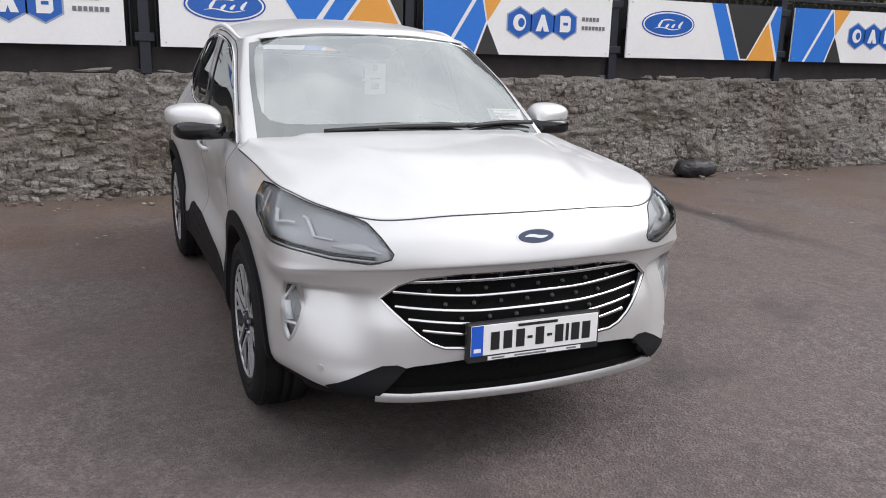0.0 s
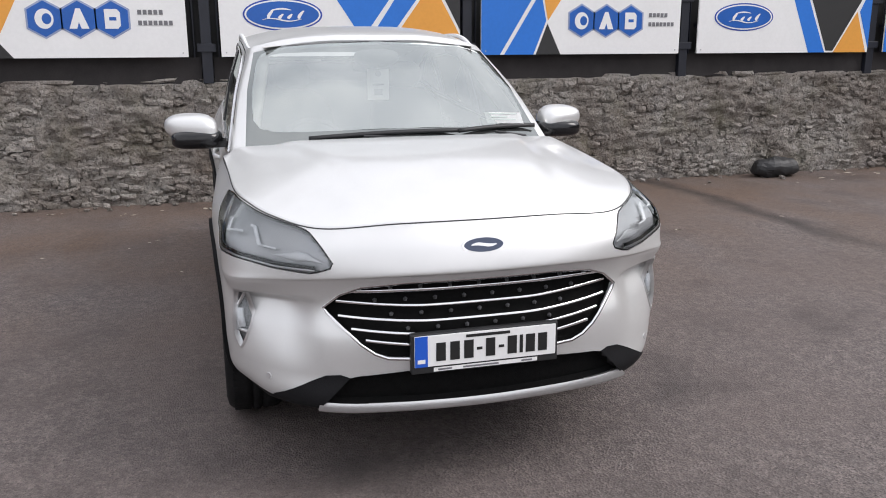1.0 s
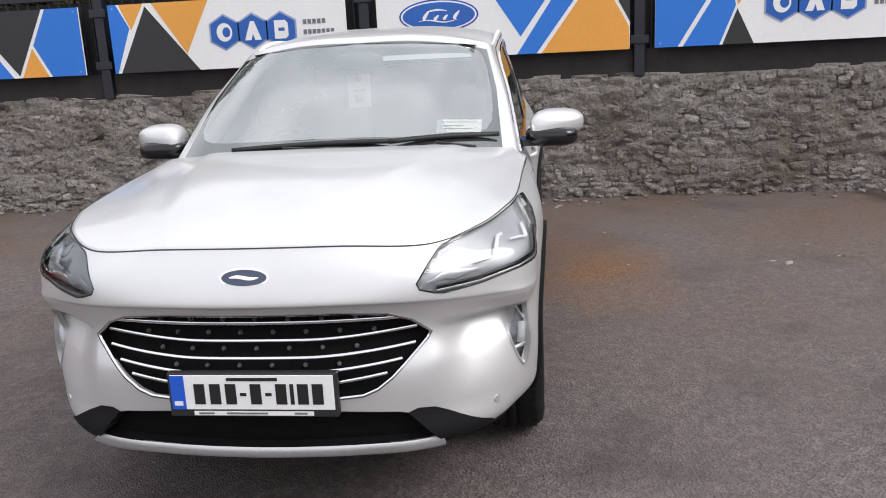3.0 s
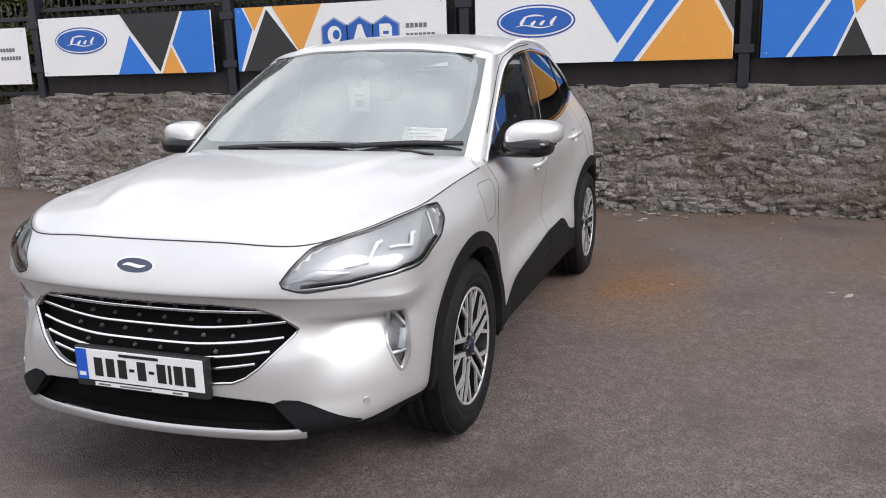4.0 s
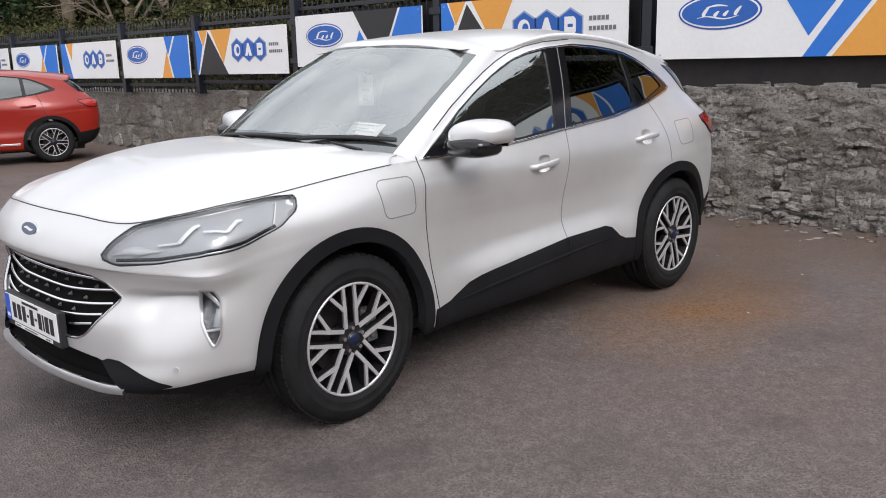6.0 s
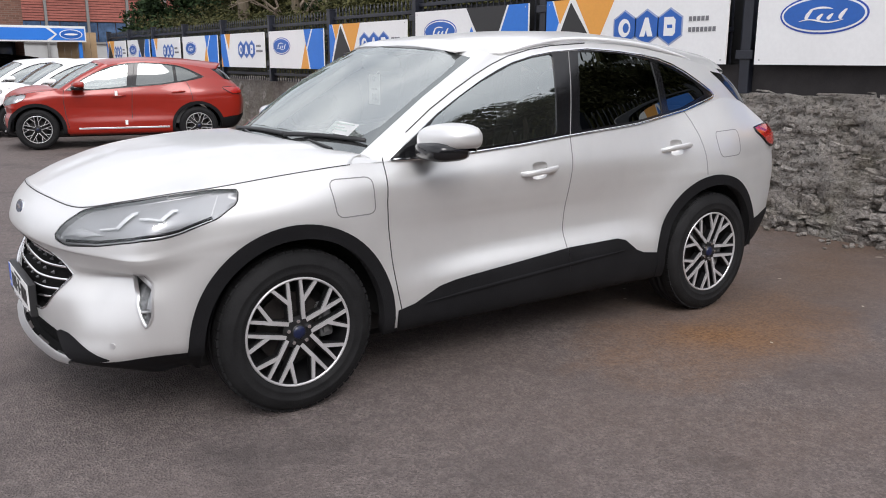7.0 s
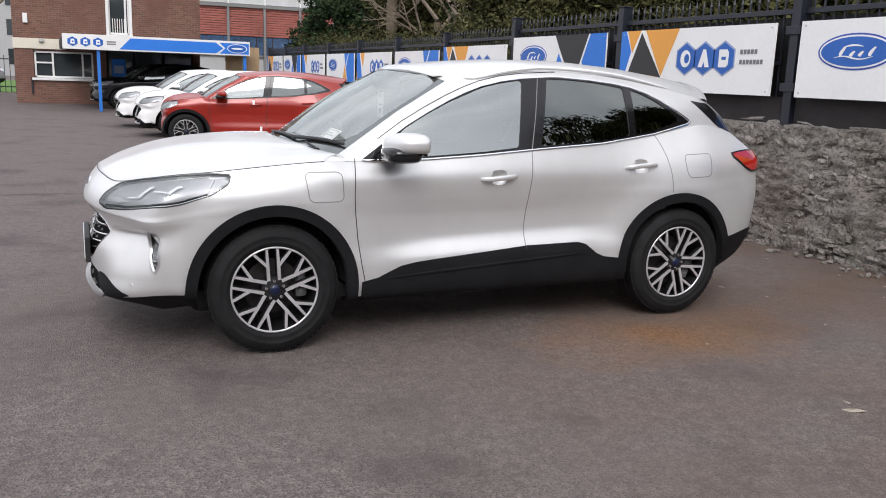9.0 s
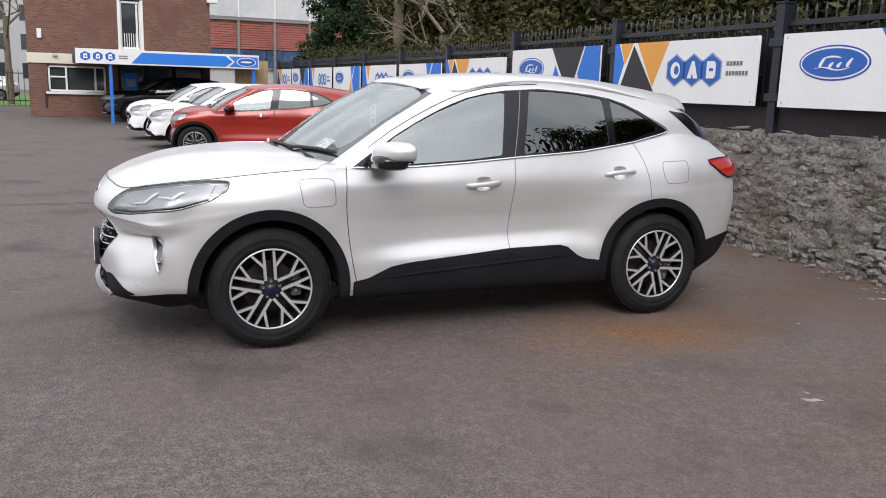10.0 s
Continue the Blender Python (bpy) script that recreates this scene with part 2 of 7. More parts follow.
M_ASPHALT = asphalt_mat()
M_RUBBLE = rubble_mat("rubble_stone", (0.20, 0.176, 0.156), (0.50, 0.458, 0.415))
M_MORTAR = rubble_mat("old_mortar", (0.265, 0.238, 0.21), (0.38, 0.345, 0.308), 0.4)
M_BLOCK = rubble_mat("weathered_plaster", (0.20, 0.18, 0.15), (0.25, 0.225, 0.19), 0.3)
M_BRICK = brick_mat()
M_GAPDARK = plain("dark_gap_sheet", (0.020, 0.017, 0.017), 0.8, 0.0, 0.45, 6.0)
M_STEEL = plain("navy_black_steel", (0.012, 0.014, 0.022), 0.45, 0.0, 0.3, 4.0)
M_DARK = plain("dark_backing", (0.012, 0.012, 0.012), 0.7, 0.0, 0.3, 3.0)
M_WHITE = plain("white_print", (0.80, 0.80, 0.79), 0.45, 0.0, 0.04, 1.3, 30)
M_BLUE = plain("blue_print", (0.018, 0.17, 0.62), 0.45, 0.0, 0.06, 1.3, 30)
M_NAVY = plain("royal_blue_print", (0.012, 0.055, 0.35), 0.4, 0.0, 0.1, 2.0, 40)
M_ORANGE = plain("orange_print", (0.76, 0.34, 0.055), 0.45, 0.0, 0.05, 1.3, 30)
M_BLACKP = plain("charcoal_print", (0.022, 0.022, 0.022), 0.5, 0.0, 0.1, 1.3, 30)
M_GREYP = plain("grey_print", (0.16, 0.16, 0.17), 0.5, 0.0, 0.1)
M_CREAM = plain("cream_paint", (0.62, 0.58, 0.48), 0.7, 0.0, 0.1, 1.0, 20)
M_WPAINT = plain("white_gloss_paint", (0.72, 0.72, 0.70), 0.45, 0.0, 0.06, 2.0)
M_BPAINT = plain("blue_gloss_paint", (0.02, 0.16, 0.55), 0.4, 0.0, 0.06, 2.0)
M_TIMBER = plain("tan_boarding", (0.36, 0.25, 0.14), 0.8, 0.0, 0.2, 2.0, 40)
M_WINDOW = plain("dark_window_glass", (0.035, 0.042, 0.045), 0.05, 0.0, 0.1, 0.4)
M_REDCLAD = plain("faded_red_cladding", (0.27, 0.085, 0.065), 0.7, 0.0, 0.25, 0.5, 5)
M_GREYCLAD = plain("pale_grey_cladding", (0.36, 0.365, 0.36), 0.6, 0.0, 0.08, 0.3, 4)
M_BLUEGLASS = plain("blue_strip_glazing", (0.05, 0.085, 0.15), 0.12, 0.0, 0.6, 0.9, 3.0)
M_MULLION = plain("grey_mullion", (0.17, 0.17, 0.165), 0.6, 0.0, 0.1, 0.5)
M_CLADGAP = plain("cladding_gap", (0.09, 0.05, 0.045), 0.8, 0.0, 0.2, 0.5)
M_FROST = plain("frosted_panel", (0.46, 0.47, 0.465), 0.25, 0.0, 0.12, 0.25, 2.0)
M_BARK = plain("bark", (0.13, 0.105, 0.07), 0.9, 0.0, 0.3, 3.0, 30, relief=0.6)
M_TWIG = plain("bare_twigs", (0.20, 0.16, 0.12), 0.9, 0.0, 0.2)
M_CONIFER = leaf_mat("conifer_needles", (0.012, 0.026, 0.011), (0.045, 0.075, 0.030))
M_HEDGE = leaf_mat("hedge_leaves", (0.022, 0.026, 0.009), (0.085, 0.082, 0.030))
M_GRASS = leaf_mat("grass", (0.06, 0.13, 0.02), (0.10, 0.19, 0.04))
M_LITTER = leaf_mat("fallen_litter", (0.35, 0.29, 0.22), (0.70, 0.66, 0.60))
M_BLACKPL = plain("black_plastic", (0.016, 0.016, 0.017), 0.55, 0.0, 0.2, 5.0, 120)
M_BADGE = plain("badge_blue", (0.014, 0.105, 0.42), 0.35, 0.0, 0.12, 2.0, 40)
M_GREYBLUE = plain("badge_rim_grey", (0.30, 0.36, 0.52), 0.45, 0.0, 0.08)
M_SATIN0 = plain("zinc_fixing", (0.45, 0.45, 0.45), 0.4, 0.6, 0.1)

# ---- car building: smooth skins lofted through design rings, cut into panels along their shut lines ----
from mathutils.geometry import delaunay_2d_cdt


class Skin:
    """A smooth sheet through rings of points (left half; u runs from nose to tail, v upwards)."""

    def __init__(self, rings, mirror_start=True, mirror_end=True, shape=None):
        self.shape = shape
        g = np.array(rings, float)
        self.nv, self.nu = g.shape[0] - 1, g.shape[1] - 1
        flip = np.array((1, -1, 1))
        a = g[:, 1:2] * flip if mirror_start else 2 * g[:, :1] - g[:, 1:2]
        b = g[:, -2:-1] * flip if mirror_end else 2 * g[:, -1:] - g[:, -2:-1]
        g = np.concatenate((a, g, b), 1)
        g = np.concatenate((2 * g[:1] - g[1:2], g, 2 * g[-1:] - g[-2:-1]), 0)
        self.g = g
        uu, vv = np.meshgrid(np.linspace(0, self.nu, self.nu * 12 + 1), np.linspace(0, self.nv, self.nv * 10 + 1))
        self.uv = np.stack((uu.ravel(), vv.ravel()), 1)
        self.dense = self.at(self.uv)

    def at(self, uv):
        uv = np.asarray(uv, float)
        i = np.clip(np.floor(uv[:, 0]).astype(int), 0, self.nu - 1)
        j = np.clip(np.floor(uv[:, 1]).astype(int), 0, self.nv - 1)

        def w(t):
            return np.stack((-t + 2 * t ** 2 - t ** 3, 2 - 5 * t ** 2 + 3 * t ** 3, t + 4 * t ** 2 - 3 * t ** 3, -t ** 2 + t ** 3), 1) * 0.5
        wu, wv = w(uv[:, 0] - i), w(uv[:, 1] - j)
        out = np.zeros((len(uv), 3))
        for a in range(4):
            for b in range(4):
                out += (wv[:, a] * wu[:, b])[:, None] * self.g[j + a, i + b]
        return self.shape(out) if self.shape else out

    def basis(self, uv):
        uv = np.asarray(uv, float)
        e = 0.004
        du = self.at(uv + (e, 0)) - self.at(uv - (e, 0))
        dv = self.at(uv + (0, e)) - self.at(uv - (0, e))
        n = np.cross(du, dv)
        n /= np.maximum(np.linalg.norm(n, axis=1), 1e-12)[:, None]
        return self.at(uv), n, dv / np.maximum(np.linalg.norm(dv, axis=1), 1e-12)[:, None]

    def find(self, targets, axes="xyz", guess=0.8):
        """(u, v) of the sheet's points that show at the targets: in side view 'xz', front view 'yz', or nearest 'xyz'."""
        ax = ["xyz".index(c) for c in axes]
        out = []
        for t in targets:
            t = np.array(t, float)
            d = ((self.dense[:, ax] - t) ** 2).sum(1)
            if axes == "xz":
                d = d + 0.02 * (self.dense[:, 1] - guess) ** 2
            if axes == "yz":
                d = d + 0.02 * (self.dense[:, 0] - 2.3) ** 2
            q = self.uv[np.argmin(d)].copy()
            for _ in range(6):
                e = 0.003
                p = self.at([q, q + (e, 0), q + (0, e)])
                jac = np.stack(((p[1] - p[0]) / e, (p[2] - p[0]) / e), 1)[ax]
                step = np.linalg.lstsq(jac, t - p[0][ax], rcond=None)[0]
                q = q + np.clip(step, -0.3, 0.3)
                q = np.clip(q, (-0.4, -0.4), (self.nu + 0.4, self.nv + 0.4))
            out.append(q)
        return np.array(out)


def dense_line(pts, step=0.03, closed=False):
    pts = [np.array(p, float) for p in pts]
    if closed:
        pts.append(pts[0])
    out = []
    for a, b in zip(pts[:-1], pts[1:]):
        n = max(1, int(np.linalg.norm(b - a) / step))
        out += [a + (b - a) * k / n for k in range(n)]
    if not closed:
        out.append(pts[-1])
    return out


def rounded(pts, rounds=2):
    """Corner cutting: softens a closed outline."""
    pts = [np.array(p, float) for p in pts]
    for _ in range(rounds):
        pts = [q for a, b in zip(pts, pts[1:] + pts[:1]) for q in (a * 0.78 + b * 0.22, a * 0.22 + b * 0.78)]
    return pts


def inside(poly, p):
    x, y = p[:, 0], p[:, 1]
    c = np.zeros(len(p), bool)
    for (x0, y0), (x1, y1) in zip(poly, np.roll(poly, -1, 0)):
        hit = (y0 > y) != (y1 > y)
        c ^= hit & (x < (x1 - x0) * (y - y0) / (y1 - y0 + 1e-15) + x0)
    return c


def carve(skin, regions, nu=9, nv=8):
    """Cuts the sheet along the regions' outlines (u, v). Returns uv and, by region (first wins, 'rest' last), triangles."""
    gu = np.linspace(0, skin.nu, skin.nu * nu + 1)
    gv = np.linspace(0, skin.nv, skin.nv * nv + 1)
    uu, vv = np.meshgrid(gu, gv)
    grid = np.stack((uu.ravel(), vv.ravel()), 1)
    lines = [np.asarray(r[1]) for r in regions]
    if lines:
        on = np.concatenate(lines)
        keep = np.ones(len(grid), bool)
        for q in on:
            keep &= (np.abs(grid[:, 0] - q[0]) * nu > 0.42) | (np.abs(grid[:, 1] - q[1]) * nv > 0.42)
        rim = (grid[:, 0] <= 0) | (grid[:, 0] >= skin.nu) | (grid[:, 1] <= 0) | (grid[:, 1] >= skin.nv)
        grid = grid[keep | rim]
    pts, edges = [tuple(p) for p in grid], []
    for ln in lines:
        k = len(pts)
        pts += [tuple(p) for p in ln]
        edges += [(k + i, k + (i + 1) % len(ln)) for i in range(len(ln))]
    k = len(pts)
    pts += [(0, 0), (skin.nu, 0), (skin.nu, skin.nv), (0, skin.nv)]
    edges += [(k, k + 1), (k + 1, k + 2), (k + 2, k + 3), (k + 3, k)]
    # even out the two directions for well-shaped triangles
    res = delaunay_2d_cdt([Vector((p[0] * nu, p[1] * nv)) for p in pts], edges, [], 0, 1e-5)
    uv = np.array([(v.x / nu, v.y / nv) for v in res[0]])
    tri = np.array([f for f in res[2] if len(f) == 3])
    cen = uv[tri].mean(1)
    ok = (cen[:, 0] > 0) & (cen[:, 0] < skin.nu) & (cen[:, 1] > 0) & (cen[:, 1] < skin.nv)
    tri, cen = tri[ok], cen[ok]
    left, out = np.ones(len(tri), bool), {}
    for name, ln in regions:
        m = inside(np.asarray(ln), cen) & left
        out.setdefault(name, []).append(tri[m])
        left &= ~m
    out = {n: np.concatenate(v) for n, v in out.items()}
    out["rest"] = tri[left]
    return uv, out


def panel_data(skin, uv, tri, off=0.0, skirt=0.0):
    used = np.unique(tri)
    back = -np.ones(len(uv), int)
    back[used] = np.arange(len(used))
    p, n, _ = skin.basis(np.clip(uv[used], (0, 0), (skin.nu, skin.nv)))
    t = back[tri]
    verts, normals, faces = p + n * off, n, [tuple(f) for f in t]
    if skirt:
        count = {}
        for f in t:
            for a, b in ((f[0], f[1]), (f[1], f[2]), (f[2], f[0])):
                count[(a, b)] = count.get((a, b), 0) + 1
        rim = [e for e in count if (e[1], e[0]) not in count and not (abs(p[e[0]][1]) < 1e-4 and abs(p[e[1]][1]) < 1e-4)]
        extra, k = {}, len(verts)
        vs, ns = list(verts), list(normals)
        for e in rim:
            for a in e:
                if a not in extra:
                    extra[a] = len(vs)
                    vs.append(p[a] + n[a] * (off - skirt))
                    ns.append(n[a])
        faces += [(a, extra[a], extra[b], b) for a, b in rim]
        verts, normals = np.array(vs), np.array(ns)
    return verts, normals, faces


def skin_mesh(name, sheets, material, parent, label="", sides="lr", own_normals=True):
    """One object from panel sheets, on the left, the right (mirrored) or both sides."""
    vs, ns, fs = [], [], []
    for verts, normals, faces in sheets:
        for side in sides:
            k = len(vs)
            if side == "l":
                vs += [tuple(v) for v in verts]
                ns += [tuple(v) for v in normals]
                fs += [tuple(i + k for i in f) for f in faces]
            else:
                # the halves share their points on the middle line
                first = k - len(verts)
                where = []
                for i, (v, n) in enumerate(zip(verts, normals)):
                    if sides == "lr" and abs(v[1]) < 1e-5:
                        where.append(first + i)
                    else:
                        where.append(len(vs))
                        vs.append((v[0], -v[1], v[2]))
                        ns.append((n[0], -n[1], n[2]))
                fs += [tuple(where[i] for i in f[::-1]) for f in faces]
    me = bpy.data.meshes.new(name)
    me.from_pydata(vs, [], fs)
    me.polygons.foreach_set("use_smooth", [len(f) == 3 for f in fs])
    if own_normals:
        me.normals_split_custom_set_from_vertices(ns)
    me.materials.append(material)
    ob = new(name, me)
    ob.parent = parent
    if label:
        ob["label"] = label
    return ob


def ribbon(skin, uv, width, off, depth, closed=False, taper=0.0):
    """A strip lying along a line of the sheet: width across, its face off above it, depth thick."""
    p, n, _ = skin.basis(np.asarray(uv))
    m = len(p)
    tan = np.roll(p, -1, 0) - np.roll(p, 1, 0)
    if not closed:
        tan[0], tan[-1] = p[1] - p[0], p[-1] - p[-2]
    tan /= np.maximum(np.linalg.norm(tan, axis=1), 1e-9)[:, None]
    side = np.cross(n, tan)
    w = np.full(m, width / 2)
    if taper and not closed:
        s = np.linspace(0, 1, m)
        w = w * np.clip(np.minimum(s, 1 - s) / taper, 0.15, 1)
    w = w[:, None]
    rows = [p - side * w + n * (off - depth), p - side * w * 0.8 + n * off, p + side * w * 0.8 + n * off, p + side * w + n * (off - depth)]
    nrm = [n - side, n - side * 0.3, n + side * 0.3, n + side]
    verts, normals, faces = np.concatenate(rows), np.concatenate(nrm), []
    last = m if closed else m - 1
    for k in range(3):
        for i in range(last):
            j = (i + 1) % m
            faces.append((k * m + i, k * m + j, (k + 1) * m + j, (k + 1) * m + i))
    return verts, normals, faces


def ring_loft(rows, closed_u=False, caps=False):
    """Faces over a grid of points, rows of equal length."""
    bm = bmesh.new()
    vs = [[bm.verts.new(p) for p in r] for r in rows]
    for a, b in zip(vs[:-1], vs[1:]):
        n = len(a)
        for i in range(n if closed_u else n - 1):
            j = (i + 1) % n
            if len({a[i], a[j], b[j], b[i]}) == 4:
                bm.faces.new((a[i], a[j], b[j], b[i]))
    if caps:
        bm.faces.new(vs[0][::-1])
        bm.faces.new(vs[-1])
    bmesh.ops.recalc_face_normals(bm, faces=bm.faces)
    return bm


def blob(center, radii, power=2.6, seg=20, rings=12, clip=None, bm=None):
    """A rounded, boxy ball."""
    bm = bm or bmesh.new()
    got = bmesh.ops.create_uvsphere(bm, u_segments=seg, v_segments=rings, radius=1.0)
    for v in got["verts"]:
        c = v.co
        k = sum(abs(a) ** power for a in c) ** (-1 / power)
        v.co = Vector((center[0] + c.x * k * radii[0], center[1] + c.y * k * radii[1], center[2] + c.z * k * radii[2]))
    return bm


def lathe(profile, seg=48, axis_y=True):
    """A body of revolution about the y axis from (radius, y) points."""
    return ring_loft([[(r * math.cos(a), y, r * math.sin(a)) for a in (2 * math.pi * k / seg for k in range(seg))] for r, y in profile], closed_u=True)

# ---- mesh helpers ----
def mesh_obj(name, bm, material, parent=None, label="", smooth=False):
    me = bpy.data.meshes.new(name)
    bm.to_mesh(me)
    bm.free()
    me.materials.append(material)
    if smooth:
        me.polygons.foreach_set("use_smooth", [True] * len(me.polygons))
    ob = new(name, me)
    if parent is not None:
        ob.parent = parent
    if label:
        ob["label"] = label
    return ob


def part(name, bm, material, parent, label="", smooth=False):
    return mesh_obj(name, bm, material, parent, label, smooth)


def box(x0, x1, y0, y1, z0, z1, bevel=0.0, bm=None, turn=None):
    bm = bm or bmesh.new()
    m = Matrix.Translation(((x0 + x1) / 2, (y0 + y1) / 2, (z0 + z1) / 2)) @ Matrix.Diagonal((abs(x1 - x0), abs(y1 - y0), abs(z1 - z0), 1))
    if turn is not None:
        m = turn @ m
    got = bmesh.ops.create_cube(bm, size=1.0, matrix=m)
    if bevel:
        edges = {e for v in got["verts"] for e in v.link_edges}
        bmesh.ops.bevel(bm, geom=list(edges), offset=bevel, segments=2, affect="EDGES", profile=0.5)
    return bm


def rod(a, b, r0, r1=None, seg=8, bm=None):
    """A tapered round bar from a to b."""
    bm = bm or bmesh.new()
    a, b = Vector(a), Vector(b)
    r1 = r0 if r1 is None else r1
    q = (b - a).to_track_quat("Z", "Y").to_matrix().to_4x4()
    m = Matrix.Translation((a + b) / 2) @ q
    bmesh.ops.create_cone(bm, cap_ends=True, segments=seg, radius1=r0, radius2=r1, depth=(b - a).length, matrix=m)
    return bm


def prism_x(points, x0, x1):
    """A plate in the y-z plane, from x0 to x1, with the outline given."""
    bm = bmesh.new()
    lo = [bm.verts.new((x0, y, z)) for y, z in points]
    hi = [bm.verts.new((x1, y, z)) for y, z in points]
    bm.faces.new(lo)
    bm.faces.new(hi)
    n = len(points)
    for i in range(n):
        bm.faces.new((lo[i], lo[(i + 1) % n], hi[(i + 1) % n], hi[i]))
    bmesh.ops.recalc_face_normals(bm, faces=bm.faces)
    return bm


def anchor(name, at=(0, 0, 0), label="", category="", group="", kind=""):
    ob = new(name)
    ob.empty_display_size = 0.2
    ob.location = at
    return tagged(ob, label, category, group, kind)


# ---- ground ----
bm = bmesh.new()
bmesh.ops.create_grid(bm, x_segments=120, y_segments=120, size=1.0)
for v in bm.verts:
    # finer towards the middle, out to the horizon
    for k in (0, 1):
        s = v.co[k]
        v.co[k] = math.copysign(18 * abs(s) + 1800 * abs(s) ** 9, s)
    d = math.hypot(v.co.x, v.co.y)
    if d < 30:
        v.co.z = 0.006 * noise.noise(Vector((v.co.x * 0.5, v.co.y * 0.5, 0))) - 0.006
    else:
        v.co.z = -0.006
tagged(mesh_obj("ground", bm, M_ASPHALT, smooth=True), "worn grey-brown asphalt yard with rusty earth stains", "ground", kind="structure")

# ---- stone boundary, fence and printed boards ----
WALL_X, WALL_TOP = -3.96, 1.24
FENCE_X, BOARD_X = -4.02, -3.90
POSTS = [12.4, 9.75, 7.13, 4.5, 1.86, -0.86, -3.68, -6.5, -9.2, -11.8, -14.45, -17.15, -19.85, -22.35, -24.9]


def drop(y):
    """The fence steps down along its far length."""
    return 0.0 if y > -6.6 else -0.09 if y > -8.8 else -0.14


def stone_mesh(k):
    """An uneven, slightly rounded stone, one unit wide, deep and high."""
    bm = bmesh.new()
    bmesh.ops.create_cube(bm, size=1.0)
    bmesh.ops.subdivide_edges(bm, edges=bm.edges, cuts=1, use_grid_fill=True)
    for v in bm.verts:
        c = v.co.copy()
        q = sum(abs(a * 2) ** 5 for a in c) ** (-0.2)
        c = c * (q if c.length > 0 else 1)
        off = noise.noise_vector(c * 2.1 + Vector((k * 7.3, k * 3.1, 0)))
        v.co = c + off * 0.16
    me = bpy.data.meshes.new("stone")
    bm.to_mesh(me)
    bm.free()
    me.materials.append(M_RUBBLE)
    return me


STONES = [stone_mesh(k) for k in range(12)]
rs = random.Random(5)

# near length: bulging rubble; it ends in a rounded stop, and a plainer, set-back length goes on
def wall_core(y0, y1, x_face, top, material, name, label, rough):
    bm = bmesh.new()
    ny, nz = int((y1 - y0) / 0.026), 50
    rows = []
    for i in range(ny + 1):
        y = y0 + (y1 - y0) * i / ny
        crest = top + 0.035 * noise.noise(Vector((y * 0.9, 0, 3.1))) + 0.02 * noise.noise(Vector((y * 4.0, 1, 0)))
        col = []
        for j in range(nz + 5):
            if j <= nz:
                z = -0.12 + (crest - 0.05 + 0.12) * j / nz
                x = x_face + rough * (noise.noise(Vector((y * 2.1, z * 2.6, 0))) + 0.6 * noise.noise(Vector((y * 7.0, z * 8.0, 5))))
                x += 0.3 * rough * noise.noise(Vector((y * 17.0, z * 21.0, 8))) + 0.25 * rough * noise.noise(Vector((y * 9.0, z * 34.0, 2)))
                x -= 1.9 * rough * max(0.0, noise.noise(Vector((y * 5.0, z * 17.0, 21))) - 0.12)
                x -= 2.4 * rough * max(0.0, noise.noise(Vector((y * 3.1, z * 8.5, 11))) - 0.22)
                x += 0.45 * rough * noise.noise(Vector((y * 27.0, z * 30.0, 14)))
                x += 0.05 * max(0, 0.35 - z)
            else:
                t = (j - nz) / 4
                x = x_face - 0.02 - 0.42 * t
                z = crest - 0.05 * (1 - t) ** 2 + 0.015 * noise.noise(Vector((y * 6, t * 3, 9)))
            col.append((x, y, z))
        col.append((x_face - 0.45, y, -0.12))
        rows.append(col)
    ob = mesh_obj(name, ring_loft(rows, True, True), material, smooth=True)
    return tagged(ob, label, "wall", kind="structure")


NEAR_END = -7.05
near_wall = wall_core(NEAR_END, 14.0, WALL_X + 0.01, WALL_TOP, M_MORTAR, "wall_west", "old rubble stone boundary with crumbling mortar", 0.045)
far_wall = wall_core(-25.1, NEAR_END - 0.02, WALL_X - 0.14, WALL_TOP - 0.15, M_BLOCK, "wall_far", "weathered plastered block boundary below a steel fence", 0.02)


def lay(y0, y1, x_face, heights, widths, proud, singles, owner, skip=0.12, deep=1.0, top=WALL_TOP):
    """Courses of stones on a face; those in the stretch of singles are objects, the rest one joined part."""
    verts, faces, z = [], [], 0.0
    while z < top - 0.10:
        h = rs.uniform(*heights)
        y = y0 - rs.uniform(0, 0.2)
        while y < y1:
            w = rs.uniform(*widths)
            yc, zc = y + w / 2, z + h / 2 + rs.uniform(-0.02, 0.02)
            y += w
            if rs.random() < skip:
                continue
            d = rs.uniform(0.10, 0.17)
            m = Matrix.Translation((x_face - d / 2 + rs.uniform(*proud) + (0.014 if zc < 0.3 else -0.007 * deep) + 0.05 * max(0, 0.35 - zc), yc, zc)) @ Euler((rs.uniform(-0.3, 0.3), rs.uniform(-0.2, 0.2), rs.uniform(-0.2, 0.2))).to_matrix().to_4x4() @ Matrix.Diagonal((d, w * 1.08, h * 1.12, 1))
            me = rs.choice(STONES)
            if singles[0] < yc < singles[1]:
                o = new("stone", me)
                o.matrix_basis = m
                o.parent = owner
            else:
                k = len(verts)
                verts += [tuple(m @ v.co) for v in me.vertices]
                faces += [tuple(i + k for i in p.vertices) for p in me.polygons]
        z += h * 0.97
    me = bpy.data.meshes.new("rubble_facing")
    me.from_pydata(verts, [], faces)
    me.materials.append(M_RUBBLE)
    o = new("rubble_facing", me)
    o.parent = owner
    o["kind"] = "stuff"
    return o

